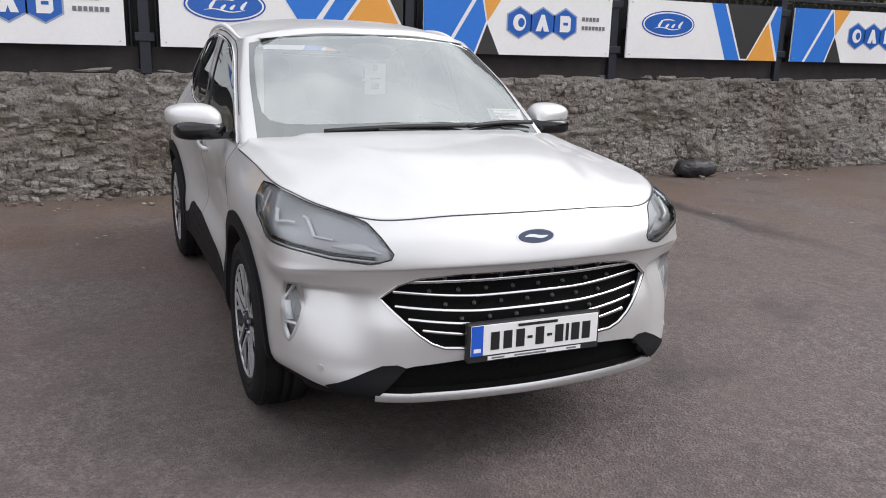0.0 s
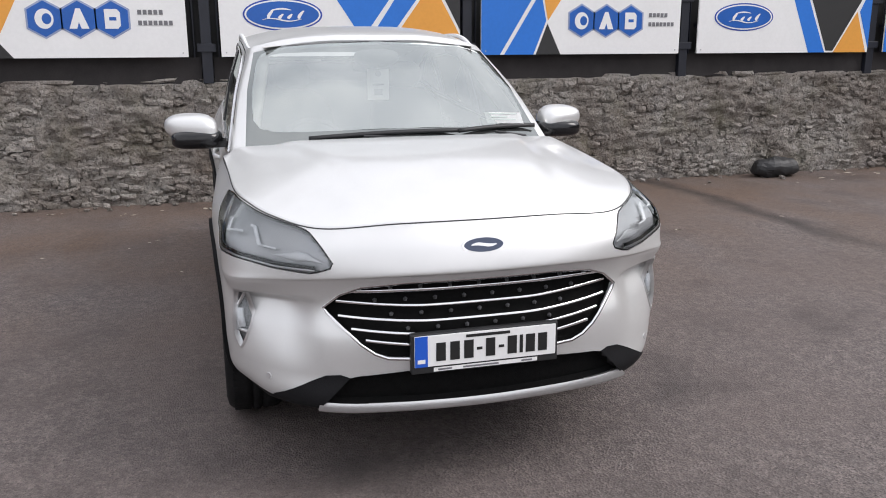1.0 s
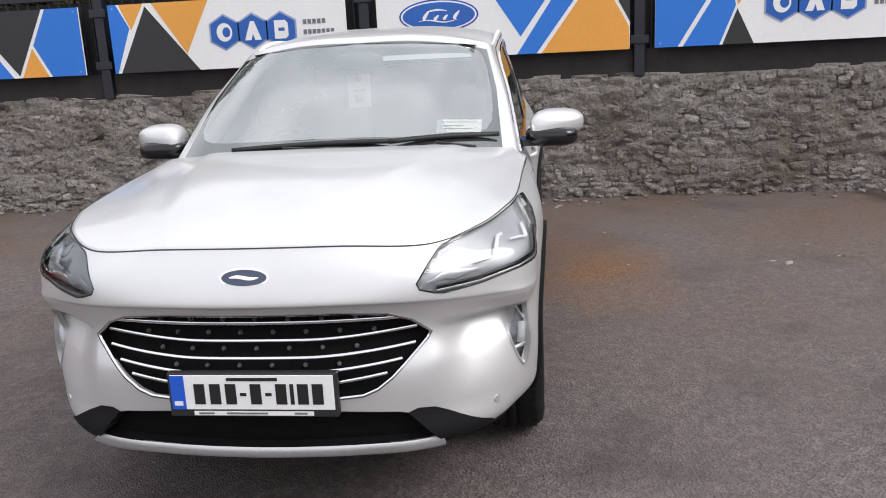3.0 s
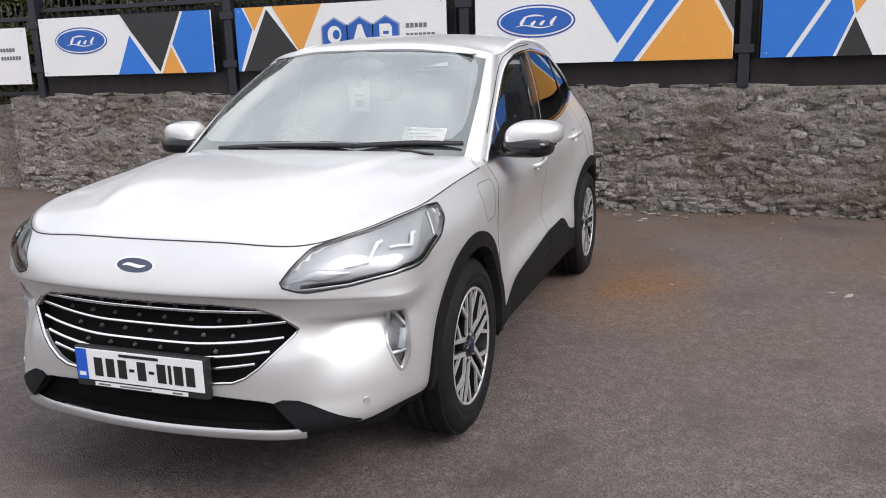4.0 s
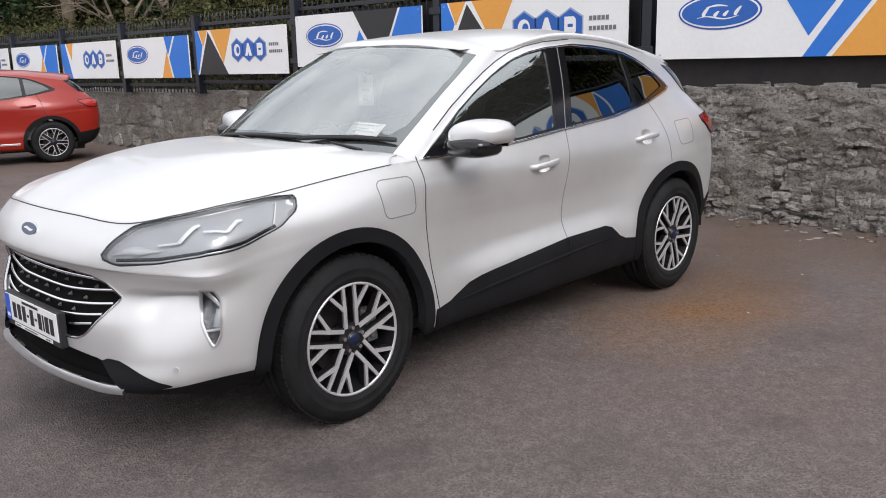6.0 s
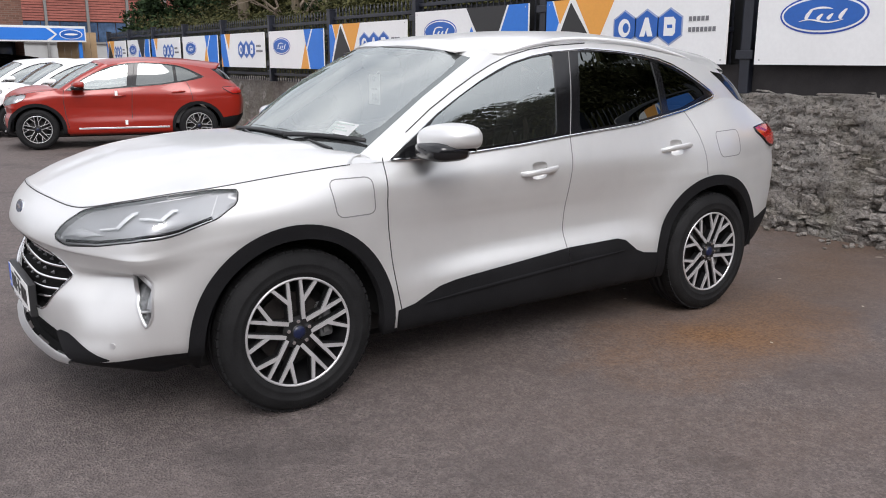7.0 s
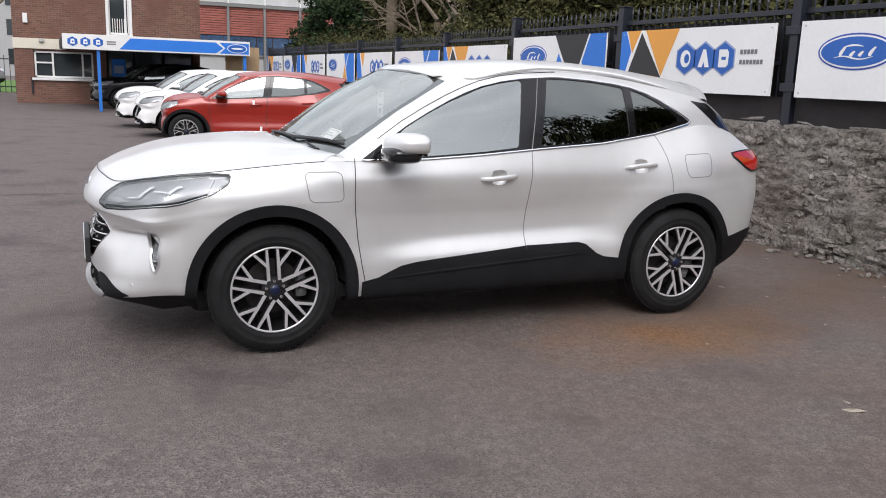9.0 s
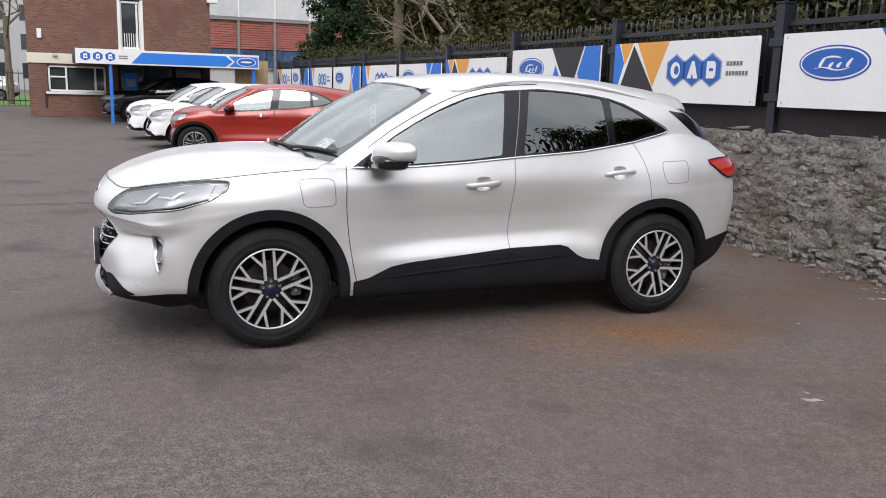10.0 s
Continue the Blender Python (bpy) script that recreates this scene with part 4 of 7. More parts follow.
def body_rings():
    """Rings of the lower body from the underside to the shoulder: nose points, corner, flank, tail."""
    side_x = (1.72, 1.36, 1.05, 0.82, 0.40, -0.24, -0.80, -1.36, -1.72)
    rows = []

    def ring(fx, corner, fz, sy, sz, rear):
        pts = [(x, y, z) for x, y, z in zip(fx, (0, 0.28, 0.54, 0.72), fz)]
        pts.append((corner[0], corner[1], fz[4]))
        sy = sy if isinstance(sy, tuple) else (sy,) * 9
        sz = sz if isinstance(sz, tuple) else (sz,) * 9
        pts += list(zip(side_x, sy, sz))
        cx, cy, xr, zr = rear
        pts += [(cx, cy, zr), ((cx + xr * 2) / 3 + 0.01, 0.45, zr), (xr, 0, zr)]
        rows.append(pts)
    ring((2.12, 2.10, 2.02, 1.93), (1.80, 0.74), (0.25, 0.25, 0.25, 0.26, 0.27), 0.74, 0.24, (-1.93, 0.66, -2.1, 0.30))
    ring((2.272, 2.255, 2.210, 2.09), (1.905, 0.820), (0.300, 0.302, 0.312, 0.335, 0.36), (0.838, 0.845, 0.848, 0.845, 0.842, 0.84, 0.84, 0.84, 0.80),
         (0.35, 0.32, 0.29, 0.285, 0.285, 0.285, 0.285, 0.29, 0.33), (-2.02, 0.70, -2.18, 0.37))
    ring((2.282, 2.268, 2.212, 2.095), (1.93, 0.838), (0.440, 0.438, 0.432, 0.44, 0.45), (0.855, 0.862, 0.86, 0.860, 0.857, 0.853, 0.852, 0.862, 0.835),
         (0.45, 0.45, 0.45, 0.44, 0.45, 0.46, 0.46, 0.46, 0.48), (-2.08, 0.725, -2.26, 0.50))
    ring((2.285, 2.270, 2.206, 2.085), (1.945, 0.842), (0.56, 0.56, 0.56, 0.57, 0.575), (0.860, 0.868, 0.860, 0.848, 0.836, 0.830, 0.834, 0.866, 0.838),
         (0.58, 0.59, 0.59, 0.58, 0.58, 0.58, 0.58, 0.59, 0.61), (-2.10, 0.735, -2.29, 0.63))
    ring((2.240, 2.225, 2.170, 2.046), (1.940, 0.836), (0.685, 0.685, 0.67, 0.672, 0.675), (0.866, 0.876, 0.866, 0.846, 0.828, 0.823, 0.830, 0.872, 0.84),
         (0.71, 0.72, 0.72, 0.72, 0.72, 0.72, 0.72, 0.73, 0.75), (-2.115, 0.735, -2.30, 0.77))
    ring((2.272, 2.256, 2.192, 2.080), (1.962, 0.853), (0.770, 0.770, 0.762, 0.745, 0.742), (0.868, 0.879, 0.868, 0.850, 0.832, 0.827, 0.832, 0.873, 0.838),
         (0.76, 0.78, 0.785, 0.785, 0.785, 0.79, 0.795, 0.80, 0.82), (-2.115, 0.73, -2.29, 0.85))
    ring((2.290, 2.274, 2.209, 2.088), (1.957, 0.854), (0.790, 0.790, 0.781, 0.772, 0.775), (0.870, 0.882, 0.871, 0.855, 0.838, 0.832, 0.836, 0.872, 0.835),
         (0.81, 0.84, 0.85, 0.85, 0.85, 0.86, 0.87, 0.88, 0.90), (-2.115, 0.72, -2.27, 0.92))
    ring((2.262, 2.247, 2.190, 2.062), (1.925, 0.848), (0.868, 0.868, 0.860, 0.865, 0.885), (0.862, 0.869, 0.866, 0.855, 0.840, 0.833, 0.834, 0.850, 0.810),
         (0.90, 0.93, 0.955, 0.965, 0.965, 0.975, 0.985, 1.02, 1.05), (-2.11, 0.70, -2.22, 1.05))
    rows.append([(2.206, 0, 0.948), (2.190, 0.28, 0.946), (2.125, 0.54, 0.932), (1.99, 0.69, 0.962), (1.83, 0.765, 0.988), (1.66, 0.802, 1.004),
                 (1.36, 0.815, 1.034), (1.06, 0.828, 1.057), (0.87, 0.80, 1.050), (0.42, 0.805, 1.057), (-0.24, 0.80, 1.107), (-0.80, 0.79, 1.149),
                 (-1.30, 0.742, 1.223), (-1.62, 0.69, 1.268), (-1.93, 0.62, 1.215), (-2.05, 0.40, 1.19), (-2.08, 0, 1.185)])
    return rows


def hood_rings(edge):
    return [edge[:8],
            [(2.05, 0, 1.018), (2.04, 0.26, 1.018), (1.98, 0.48, 1.002), (1.87, 0.61, 1.005), (1.73, 0.685, 1.018), (1.56, 0.735, 1.03), (1.31, 0.772, 1.05), (1.055, 0.812, 1.066)],
            [(1.78, 0, 1.086), (1.77, 0.24, 1.086), (1.73, 0.43, 1.076), (1.65, 0.55, 1.066), (1.53, 0.62, 1.064), (1.40, 0.68, 1.068), (1.22, 0.74, 1.075), (1.04, 0.795, 1.075)],
            [(1.44, 0, 1.118), (1.43, 0.22, 1.118), (1.41, 0.40, 1.113), (1.36, 0.52, 1.105), (1.29, 0.60, 1.097), (1.20, 0.66, 1.093), (1.10, 0.725, 1.089), (1.02, 0.78, 1.083)],
            [(1.17, 0, 1.119), (1.16, 0.22, 1.118), (1.135, 0.42, 1.114), (1.095, 0.555, 1.108), (1.055, 0.64, 1.102), (1.02, 0.69, 1.097), (1.0, 0.735, 1.093), (0.985, 0.772, 1.088)]]


def cabin_rings(belt):
    base = [(1.145, 0, 1.114), (1.125, 0.28, 1.110), (1.062, 0.53, 1.098), (0.96, 0.735, 1.082), (0.875, 0.80, 1.052)] + belt[9:]
    top = [(0.37, 0, 1.595), (0.35, 0.26, 1.592), (0.29, 0.47, 1.572), (0.215, 0.625, 1.538), (0.10, 0.655, 1.517), (-0.12, 0.668, 1.560), (-0.40, 0.67, 1.583),
           (-0.85, 0.655, 1.563), (-1.22, 0.632, 1.515), (-1.47, 0.605, 1.475), (-1.68, 0.57, 1.440), (-1.78, 0.38, 1.452), (-1.80, 0, 1.458)]
    mid = []
    for k, (a, b) in enumerate(zip(base, top)):
        m = (np.array(a) + np.array(b)) / 2
        bulge = (0.022, 0, 0.024) if k < 3 else (0.014, 0.014, 0.014) if k < 5 else (0, 0.013, 0) if k < 10 else (-0.02, 0, 0.01)
        mid.append(tuple(m + np.array(bulge)))
    return [base, mid, top]


def circle(cx, cz, r, a0, a1, n=40):
    return [(cx + r * math.cos(radians(a0 + (a1 - a0) * k / n)), cz + r * math.sin(radians(a0 + (a1 - a0) * k / n))) for k in range(n + 1)]


DLO = [(0.86, 1.058), (0.72, 1.155), (0.57, 1.255), (0.43, 1.332), (0.29, 1.400), (0.18, 1.447), (0.07, 1.487), (-0.06, 1.518), (-0.20, 1.538), (-0.44, 1.553),
       (-0.69, 1.540), (-0.88, 1.522), (-1.02, 1.500), (-1.14, 1.468), (-1.25, 1.425), (-1.36, 1.368), (-1.47, 1.308), (-1.50, 1.287), (-1.47, 1.272), (-1.41, 1.258),
       (-1.17, 1.207), (-0.75, 1.149), (-0.24, 1.111), (0.10, 1.082), (0.45, 1.060), (0.77, 1.055)]
GLASS_F = [(0.735, 1.085), (0.585, 1.232), (0.43, 1.320), (0.29, 1.388), (0.07, 1.475), (-0.06, 1.506), (-0.198, 1.526), (-0.150, 1.127), (0.10, 1.100), (0.45, 1.078), (0.68, 1.076)]
GLASS_R = [(-0.375, 1.538), (-0.55, 1.537), (-0.75, 1.524), (-0.955, 1.497), (-0.972, 1.200), (-0.75, 1.168), (-0.305, 1.134)]
GLASS_Q = [(-1.012, 1.488), (-1.10, 1.466), (-1.22, 1.418), (-1.33, 1.356), (-1.41, 1.296), (-1.17, 1.228), (-1.026, 1.208)]


def soft(pts, step=0.05):
    """An outline with small corner radii."""
    return rounded(dense_line(pts, step, True), 1)


def smoothstep(a, b, v):
    t = np.clip((v - a) / (b - a), 0, 1)
    return t * t * (3 - 2 * t)


def door_hollow(p):
    """The lower doors are drawn in above a firm crease, and the wings swell out round the wheel arches."""
    x, z = p[:, 0], p[:, 2]
    crease = 0.590 + 0.035 * (0.9 - x)
    up = np.where(z > crease, 1 - smoothstep(crease, crease + 0.34, z), smoothstep(crease - 0.12, crease, z))
    pull = 0.026 * up * smoothstep(-0.98, -0.50, x) * (1 - smoothstep(0.35, 0.90, x))
    for cx in (1.355, -1.355):
        r = np.hypot(x - cx, z - 0.36)
        pull = pull - 0.011 * (1 - smoothstep(0.49, 0.66, r))
    out = p.copy()
    out[:, 1] -= pull * smoothstep(0.70, 0.80, p[:, 1])
    # scoop beside the grille, under a firm upper edge
    scoop = 0.044 * (1 - smoothstep(0.668, 0.700, z)) * smoothstep(0.42, 0.66, z) * smoothstep(0.54, 0.68, p[:, 1]) * (1 - smoothstep(0.805, 0.845, p[:, 1])) * smoothstep(1.88, 1.99, x)
    out[:, 0] -= 0.85 * scoop
    out[:, 1] -= 0.5 * scoop
    return out


def make_car(name, label, at, scale=(1, 1, 1), paint=None, detail=True, cladding=True, category="car", turn=0.0, wheel_scale=1.0, group="", nose=1.0):
    """A five-door crossover: x forward, y to its left, standing on z = 0."""
    car = anchor(name, (0, 0, 0), label, category, group)
    car.matrix_basis = Matrix.Translation(at) @ Matrix.Rotation(radians(turn), 4, "Z")
    sc = np.array(scale)

    def fore(x):
        """Shorter or longer nose ahead of the front axle."""
        return x if x < 1.36 else 1.36 + (x - 1.36) * nose

    def scaled(rings):
        return [[tuple(np.array((fore(p[0]), p[1], p[2])) * sc) for p in r] for r in rings]
    rb = body_rings()
    body = Skin(scaled(rb), shape=door_hollow if detail else None)
    hood = Skin(scaled(hood_rings(rb[-1])), True, False)
    cabin = Skin(scaled(cabin_rings(rb[-1])))
    nu, nv = (9, 8) if detail else (5, 4)
    step = 0.03 if detail else 0.06
    sx, sy, sz = scale

    def side(pts, skin=body, closed=True):
        return skin.find([(p[0] * sx, p[1] * sz) for p in dense_line(pts, step, closed)], "xz")

    def front(pts, closed=True):
        return body.find([(p[0] * sy, p[1] * sz) for p in dense_line(pts, step, closed)], "yz")

    def near(pts, skin=body, closed=True):
        return skin.find([np.array((fore(p[0]), p[1], p[2])) * sc for p in dense_line(pts, step, closed)], "xyz")

    def down(line):
        return np.concatenate((line, [(line[-1][0], -0.6), (line[0][0], -0.6)]))

    def to_middle(line):
        return np.concatenate((line, [(-0.5, line[-1][1]), (-0.5, line[0][1])]))
    # --- outlines on the lower body
    arches = [(cx, 0.36) for cx in (1.355, -1.355)]
    reg = []
    for cx, cz in arches:
        reg.append(("arch_hole", down(side(circle(cx, cz, 0.412, 184, -4), closed=False))))
    lamp = soft([(2.198, 0.498, 0.812), (2.172, 0.535, 0.862), (2.115, 0.578, 0.922), (1.99, 0.685, 0.955), (1.83, 0.768, 0.980), (1.66, 0.810, 0.996), (1.575, 0.830, 0.996),
                 (1.592, 0.860, 0.945), (1.68, 0.864, 0.888), (1.83, 0.858, 0.846), (1.98, 0.80, 0.818), (2.10, 0.70, 0.800), (2.172, 0.57, 0.790)], 0.04)
    lamp_uv = near(lamp)
    lamp_uv[:, 1] = np.minimum(lamp_uv[:, 1], 7.93)
    reg.append(("headlight", lamp_uv))
    fog = rounded([(1.958, 0.85, 0.690), (2.008, 0.808, 0.684), (2.018, 0.798, 0.60), (1.994, 0.818, 0.50), (1.976, 0.831, 0.478), (1.948, 0.847, 0.54)], 1)
    if detail:
        reg.append(("fog", near(fog)))
    tail = rounded([(-1.79, 0.79, 1.082), (-1.94, 0.76, 1.105), (-2.10, 0.70, 1.115), (-2.16, 0.52, 1.10), (-2.18, 0.52, 1.02), (-2.115, 0.70, 0.965), (-1.99, 0.76, 0.955)], 1)
    reg.append(("tail_lamp", near(tail)))
    grille = [(0, 0.750), (0.27, 0.750), (0.42, 0.738), (0.49, 0.712), (0.546, 0.666), (0.535, 0.648), (0.43, 0.542), (0.385, 0.508), (0.34, 0.490), (0.27, 0.485), (0, 0.483)]
    g_uv = front(grille, False)
    reg.append(("grille", to_middle(g_uv)))
    reg.append(("inlet", to_middle(front([(0, 0.447), (0.28, 0.442), (0.44, 0.430), (0.47, 0.424), (0.572, 0.318), (0.28, 0.304), (0, 0.302)], False))))
    reg.append(("inlet_wing", front([(0.47, 0.424), (0.50, 0.436), (0.55, 0.433), (0.60, 0.41), (0.72, 0.344), (0.66, 0.326), (0.565, 0.318)])))
    for nm, (cx, cz) in zip(("front_arch", "rear_arch"), arches):
        line = side(circle(cx, cz, 0.472, 182, -2), closed=False)
        reg.append((nm, np.concatenate((line, [(line[-1][0], 0.9), (line[0][0], 0.9)]))))
    reg.append(("rear_clad", np.array([(12.9, 2.05), (13.3, 2.2), (14.0, 2.35), (16.6, 2.5), (16.6, -0.6), (12.6, -0.6)])))
    reg.append(("sill", down(side([(0.86, 0.372), (0.76, 0.390), (0.69, 0.420), (0.62, 0.450), (0.53, 0.466), (0.44, 0.475), (-0.21, 0.525), (-0.58, 0.530), (-0.64, 0.515), (-0.72, 0.455), (-0.78, 0.43), (-0.92, 0.412)], closed=False))))
    reg.append(("chin", np.array([(-0.5, 1.0), (16.5, 1.0), (16.5, -0.6), (-0.5, -0.6)])))
    seam_f = [(0.888, 1.07), (0.902, 0.98), (0.905, 0.88), (0.90, 0.78), (0.885, 0.62), (0.862, 0.47), (0.84, 0.365)]
    seam_b = [(-0.238, 1.12), (-0.232, 0.98), (-0.218, 0.80), (-0.205, 0.62), (-0.207, 0.52), (-0.212, 0.42)]
    seam_r = [(-1.165, 1.215), (-1.205, 1.15), (-1.235, 1.07), (-1.262, 0.95), (-1.272, 0.84)]
    # flaps only on the left; doors on both sides
    flap = rounded(dense_line([(1.19, 1.00), (0.98, 1.00), (0.968, 0.838), (1.165, 0.838)], 0.075, True), 2)
    fuel = rounded(dense_line([(-1.375, 1.078), (-1.605, 1.085), (-1.60, 0.935), (-1.39, 0.93)], 0.075, True), 2)
    if detail:
        reg.append(("charge_flap", side(flap)))
        reg.append(("fuel_flap", side(fuel)))
    HANDLES = ((-0.005, 0.948), (-1.03, 1.005))
    cups = [rounded([(hx + 0.050, hz + 0.036), (hx + 0.022, hz + 0.046), (hx - 0.022, hz + 0.047), (hx - 0.052, hz + 0.038), (hx - 0.052, hz - 0.030), (hx - 0.022, hz - 0.041), (hx + 0.022, hz - 0.042), (hx + 0.050, hz - 0.032)], 1) for hx, hz in HANDLES]
    if detail:
        for cup in cups:
            reg.append(("handle_cup", side(cup)))
    reg.append(("front_door", side(seam_f + [(0.40, 0.34), (-0.21, 0.34)] + seam_b[::-1] + [(0.3, 1.13)])))
    reg.append(("rear_door", side(seam_b + [(-0.21, 0.34), (-0.88, 0.34), (-0.99, 0.60), (-1.12, 0.75), (-1.25, 0.81)] + seam_r[::-1] + [(-0.7, 1.22)])))
    uv, cut = carve(body, reg, nu, nv)

    def sheet(key, off=0.0, skirt=0.0, skin=None, cuts=None, base=None):
        return panel_data(skin or body, uv if base is None else base, (cuts or cut)[key], off, skirt)
    def piece(data, ahead):
        """The faces of a panel sheet ahead of the doors, or behind them."""
        vs, ns, fs = data
        kept = [f for f in fs if (np.mean([vs[i][0] for i in f]) > -0.2 * sx) == ahead]
        ids = sorted({i for f in kept for i in f})
        at = {i: k for k, i in enumerate(ids)}
        return np.array(vs)[ids], np.array(ns)[ids], [tuple(at[i] for i in f) for f in kept]
    rest = sheet("rest", 0, 0.02)
    skin_mesh("front_body", [piece(rest, True)], paint, car)
    skin_mesh("rear_body", [piece(rest, False)], paint, car)
    for s, sgn in FX:
        for key, nm in (("front_door", "front_door"), ("rear_door", "rear_door")):
            skin_mesh(nm, [sheet(key, 0, 0.02)], paint, car, sides=s)
        skin_mesh("sill_cladding", [sheet("sill", 0.008, 0.03)], M_CLAD if cladding and detail else paint, car, "matt black sill cladding" if cladding and detail else "", sides=s)
        for key in ("front_arch", "rear_arch"):
            skin_mesh("arch_trim", [sheet(key, 0.014, 0.05)], M_CLAD if cladding else paint, car, "matt black wheel arch trim" if cladding else "", sides=s)
        skin_mesh("inlet_wing", [sheet("inlet_wing", 0.006, 0.03)], M_CLAD, car, "matt grey-black bumper corner facet", sides=s)
        lampo = skin_mesh("headlight", [sheet("headlight", -0.024, -0.027)], M_HOUSING, car, "swept grey headlight", sides=s, own_normals=False)
        skin_mesh("lens", [sheet("headlight", 0.002, 0)], M_LENS, lampo, "clear lamp lens", sides=s)
        skin_mesh("bezel", [ribbon(body, lamp_uv, 0.0055, 0.002, 0.004, True)], M_GLOSSBLACK, lampo, sides=s)
        if detail:
            low = near([(2.165, 0.56, 0.806), (2.10, 0.70, 0.815), (1.98, 0.80, 0.830), (1.83, 0.858, 0.856), (1.70, 0.864, 0.895)], closed=False)
            skin_mesh("lower_shade", [ribbon(body, low, 0.013, -0.004, 0.006)], M_GLOSSBLACK, lampo, sides=s)
            strip = near([(2.168, 0.56, 0.798), (2.105, 0.70, 0.806), (1.985, 0.80, 0.822), (1.835, 0.858, 0.848), (1.70, 0.864, 0.884)], closed=False)
            skin_mesh("trim_strip", [ribbon(body, strip, 0.007, -0.002, 0.006)], M_SATIN, lampo, "thin bright strip", sides=s)
            for px, py, pz in ((1.885, 0.822, 0.912), (2.020, 0.732, 0.888)):
                for a, b, wide in (((-0.040, 0.028, 0.050), (0.0, 0.0, -0.028), 0.014), ((0.0, 0.0, -0.028), (0.056, -0.050, -0.030), 0.007), ((-0.058, 0.036, 0.050), (-0.034, 0.024, 0.046), 0.010)):
                    ends = [(px + c[0], py + c[1], pz + c[2]) for c in (a, b)]
                    skin_mesh("daytime_bar", [ribbon(body, near(ends, closed=False), wide, -0.006, 0.006)], M_REFLECT, lampo, "bright light guide", sides=s)
            fac = near([(2.178, 0.540, 0.822), (2.145, 0.590, 0.838), (2.075, 0.690, 0.838)], closed=False)
            skin_mesh("reflector", [ribbon(body, fac, 0.046, -0.014, 0.003, taper=0.6)], M_HOUSINGLIGHT, lampo, "pale reflector facet", sides=s)
            fac = near([(1.66, 0.832, 0.985), (1.70, 0.862, 0.905)], closed=False)
            skin_mesh("reflector", [ribbon(body, fac, 0.004, -0.012, 0.004)], M_REFLECT, lampo, "", sides=s)
        t = skin_mesh("tail_lamp", [sheet("tail_lamp", 0.008, 0.03)], M_LAMPRED, car, "red tail lamp", sides=s)
        skin_mesh("lamp_edge", [ribbon(body, near(tail), 0.012, 0.010, 0.02, True)], M_GLOSSBLACK, t, sides=s)
        if detail:
            f = skin_mesh("fog_lamp", [sheet("fog", -0.026, -0.028)], M_FOGBACK, car, "upright fog lamp in a chrome surround", sides=s, own_normals=False)
            skin_mesh("lens", [sheet("fog", -0.006, 0)], M_LENS, f, "clear lamp lens", sides=s)
            skin_mesh("surround", [ribbon(body, near(fog), 0.011, 0.004, 0.02, True)], M_SATIN, f, "chrome fog lamp surround", sides=s)
            for zz in (0.645, 0.545):
                ln = near([(1.955, 0.85, zz), (2.010, 0.805, zz)], closed=False)
                skin_mesh("crossbar", [ribbon(body, ln, 0.010, -0.006, 0.018)], M_SATIN, f, sides=s)
            ln = near([(1.988, 0.826, 0.635), (1.984, 0.828, 0.555)], closed=False)
            skin_mesh("lamp_bulb", [ribbon(body, ln, 0.026, -0.012, 0.010)], M_REFLECT, f, "bright lamp element", sides=s)
    skin_mesh("rear_bumper_cladding", [sheet("rear_clad", 0.008, 0.03)], M_CLAD, car, "matt black rear bumper cladding")
    def between(data, x0, x1):
        """The faces of a panel sheet whose middles lie between two places along the car."""
        vs, ns, fs = data
        kept = [f for f in fs if x0 * sx < np.mean([vs[i][0] for i in f]) <= x1 * sx]
        ids = sorted({i for f in kept for i in f})
        at = {i: k for k, i in enumerate(ids)}
        return np.array(vs)[ids], np.array(ns)[ids], [tuple(at[i] for i in f) for f in kept]
    chin = sheet("chin", 0, 0.02)
    skin_mesh("front_underskirt", [between(chin, 1.355, 9)], M_CLAD, car, "matt black lower edge")
    for s, sgn in FX:
        skin_mesh("side_underskirt", [between(chin, -1.355, 1.355)], M_CLAD, car, "matt black lower edge", sides=s)
    if any(np.mean([chin[0][i][0] for i in f]) < -1.355 * sx for f in chin[2]):
        skin_mesh("rear_underskirt", [between(chin, -9, -1.355)], M_CLAD, car, "matt black lower edge")
    skin_mesh("lower_inlet", [sheet("inlet", -0.045, -0.05)], M_MESH, car, "black lower air inlet", own_normals=False)
    skin_mesh("skid_lip", [ribbon(body, front([(0, 0.313), (0.28, 0.314), (0.45, 0.318), (0.572, 0.325)], False), 0.014, 0.022, 0.03)], M_SATIN, car, "satin silver skid lip")
    gr = skin_mesh("grille", [sheet("grille", -0.040, -0.045)], M_MESH, car, "black grille with chrome bars", own_normals=False)
    skin_mesh("grille_frame", [ribbon(body, g_uv, 0.008, 0.003, 0.008)], M_CHROME, gr, "chrome grille frame")
    if detail:
        for zc, tip, half in ((0.712, 0.716, 0.468), (0.664, 0.684, 0.505), (0.616, 0.640, 0.500), (0.570, 0.598, 0.460), (0.526, 0.556, 0.415)):
            ln = [(y, zc + (tip - zc) * max(0, (y / half - 0.35) / 0.65) ** 1.5) for y in np.linspace(0, half, 16)]
            skin_mesh("grille_bar", [ribbon(body, front(ln, False), 0.0085, -0.010, 0.005)], M_CHROME, gr, "thin chrome bar")
        stud = None
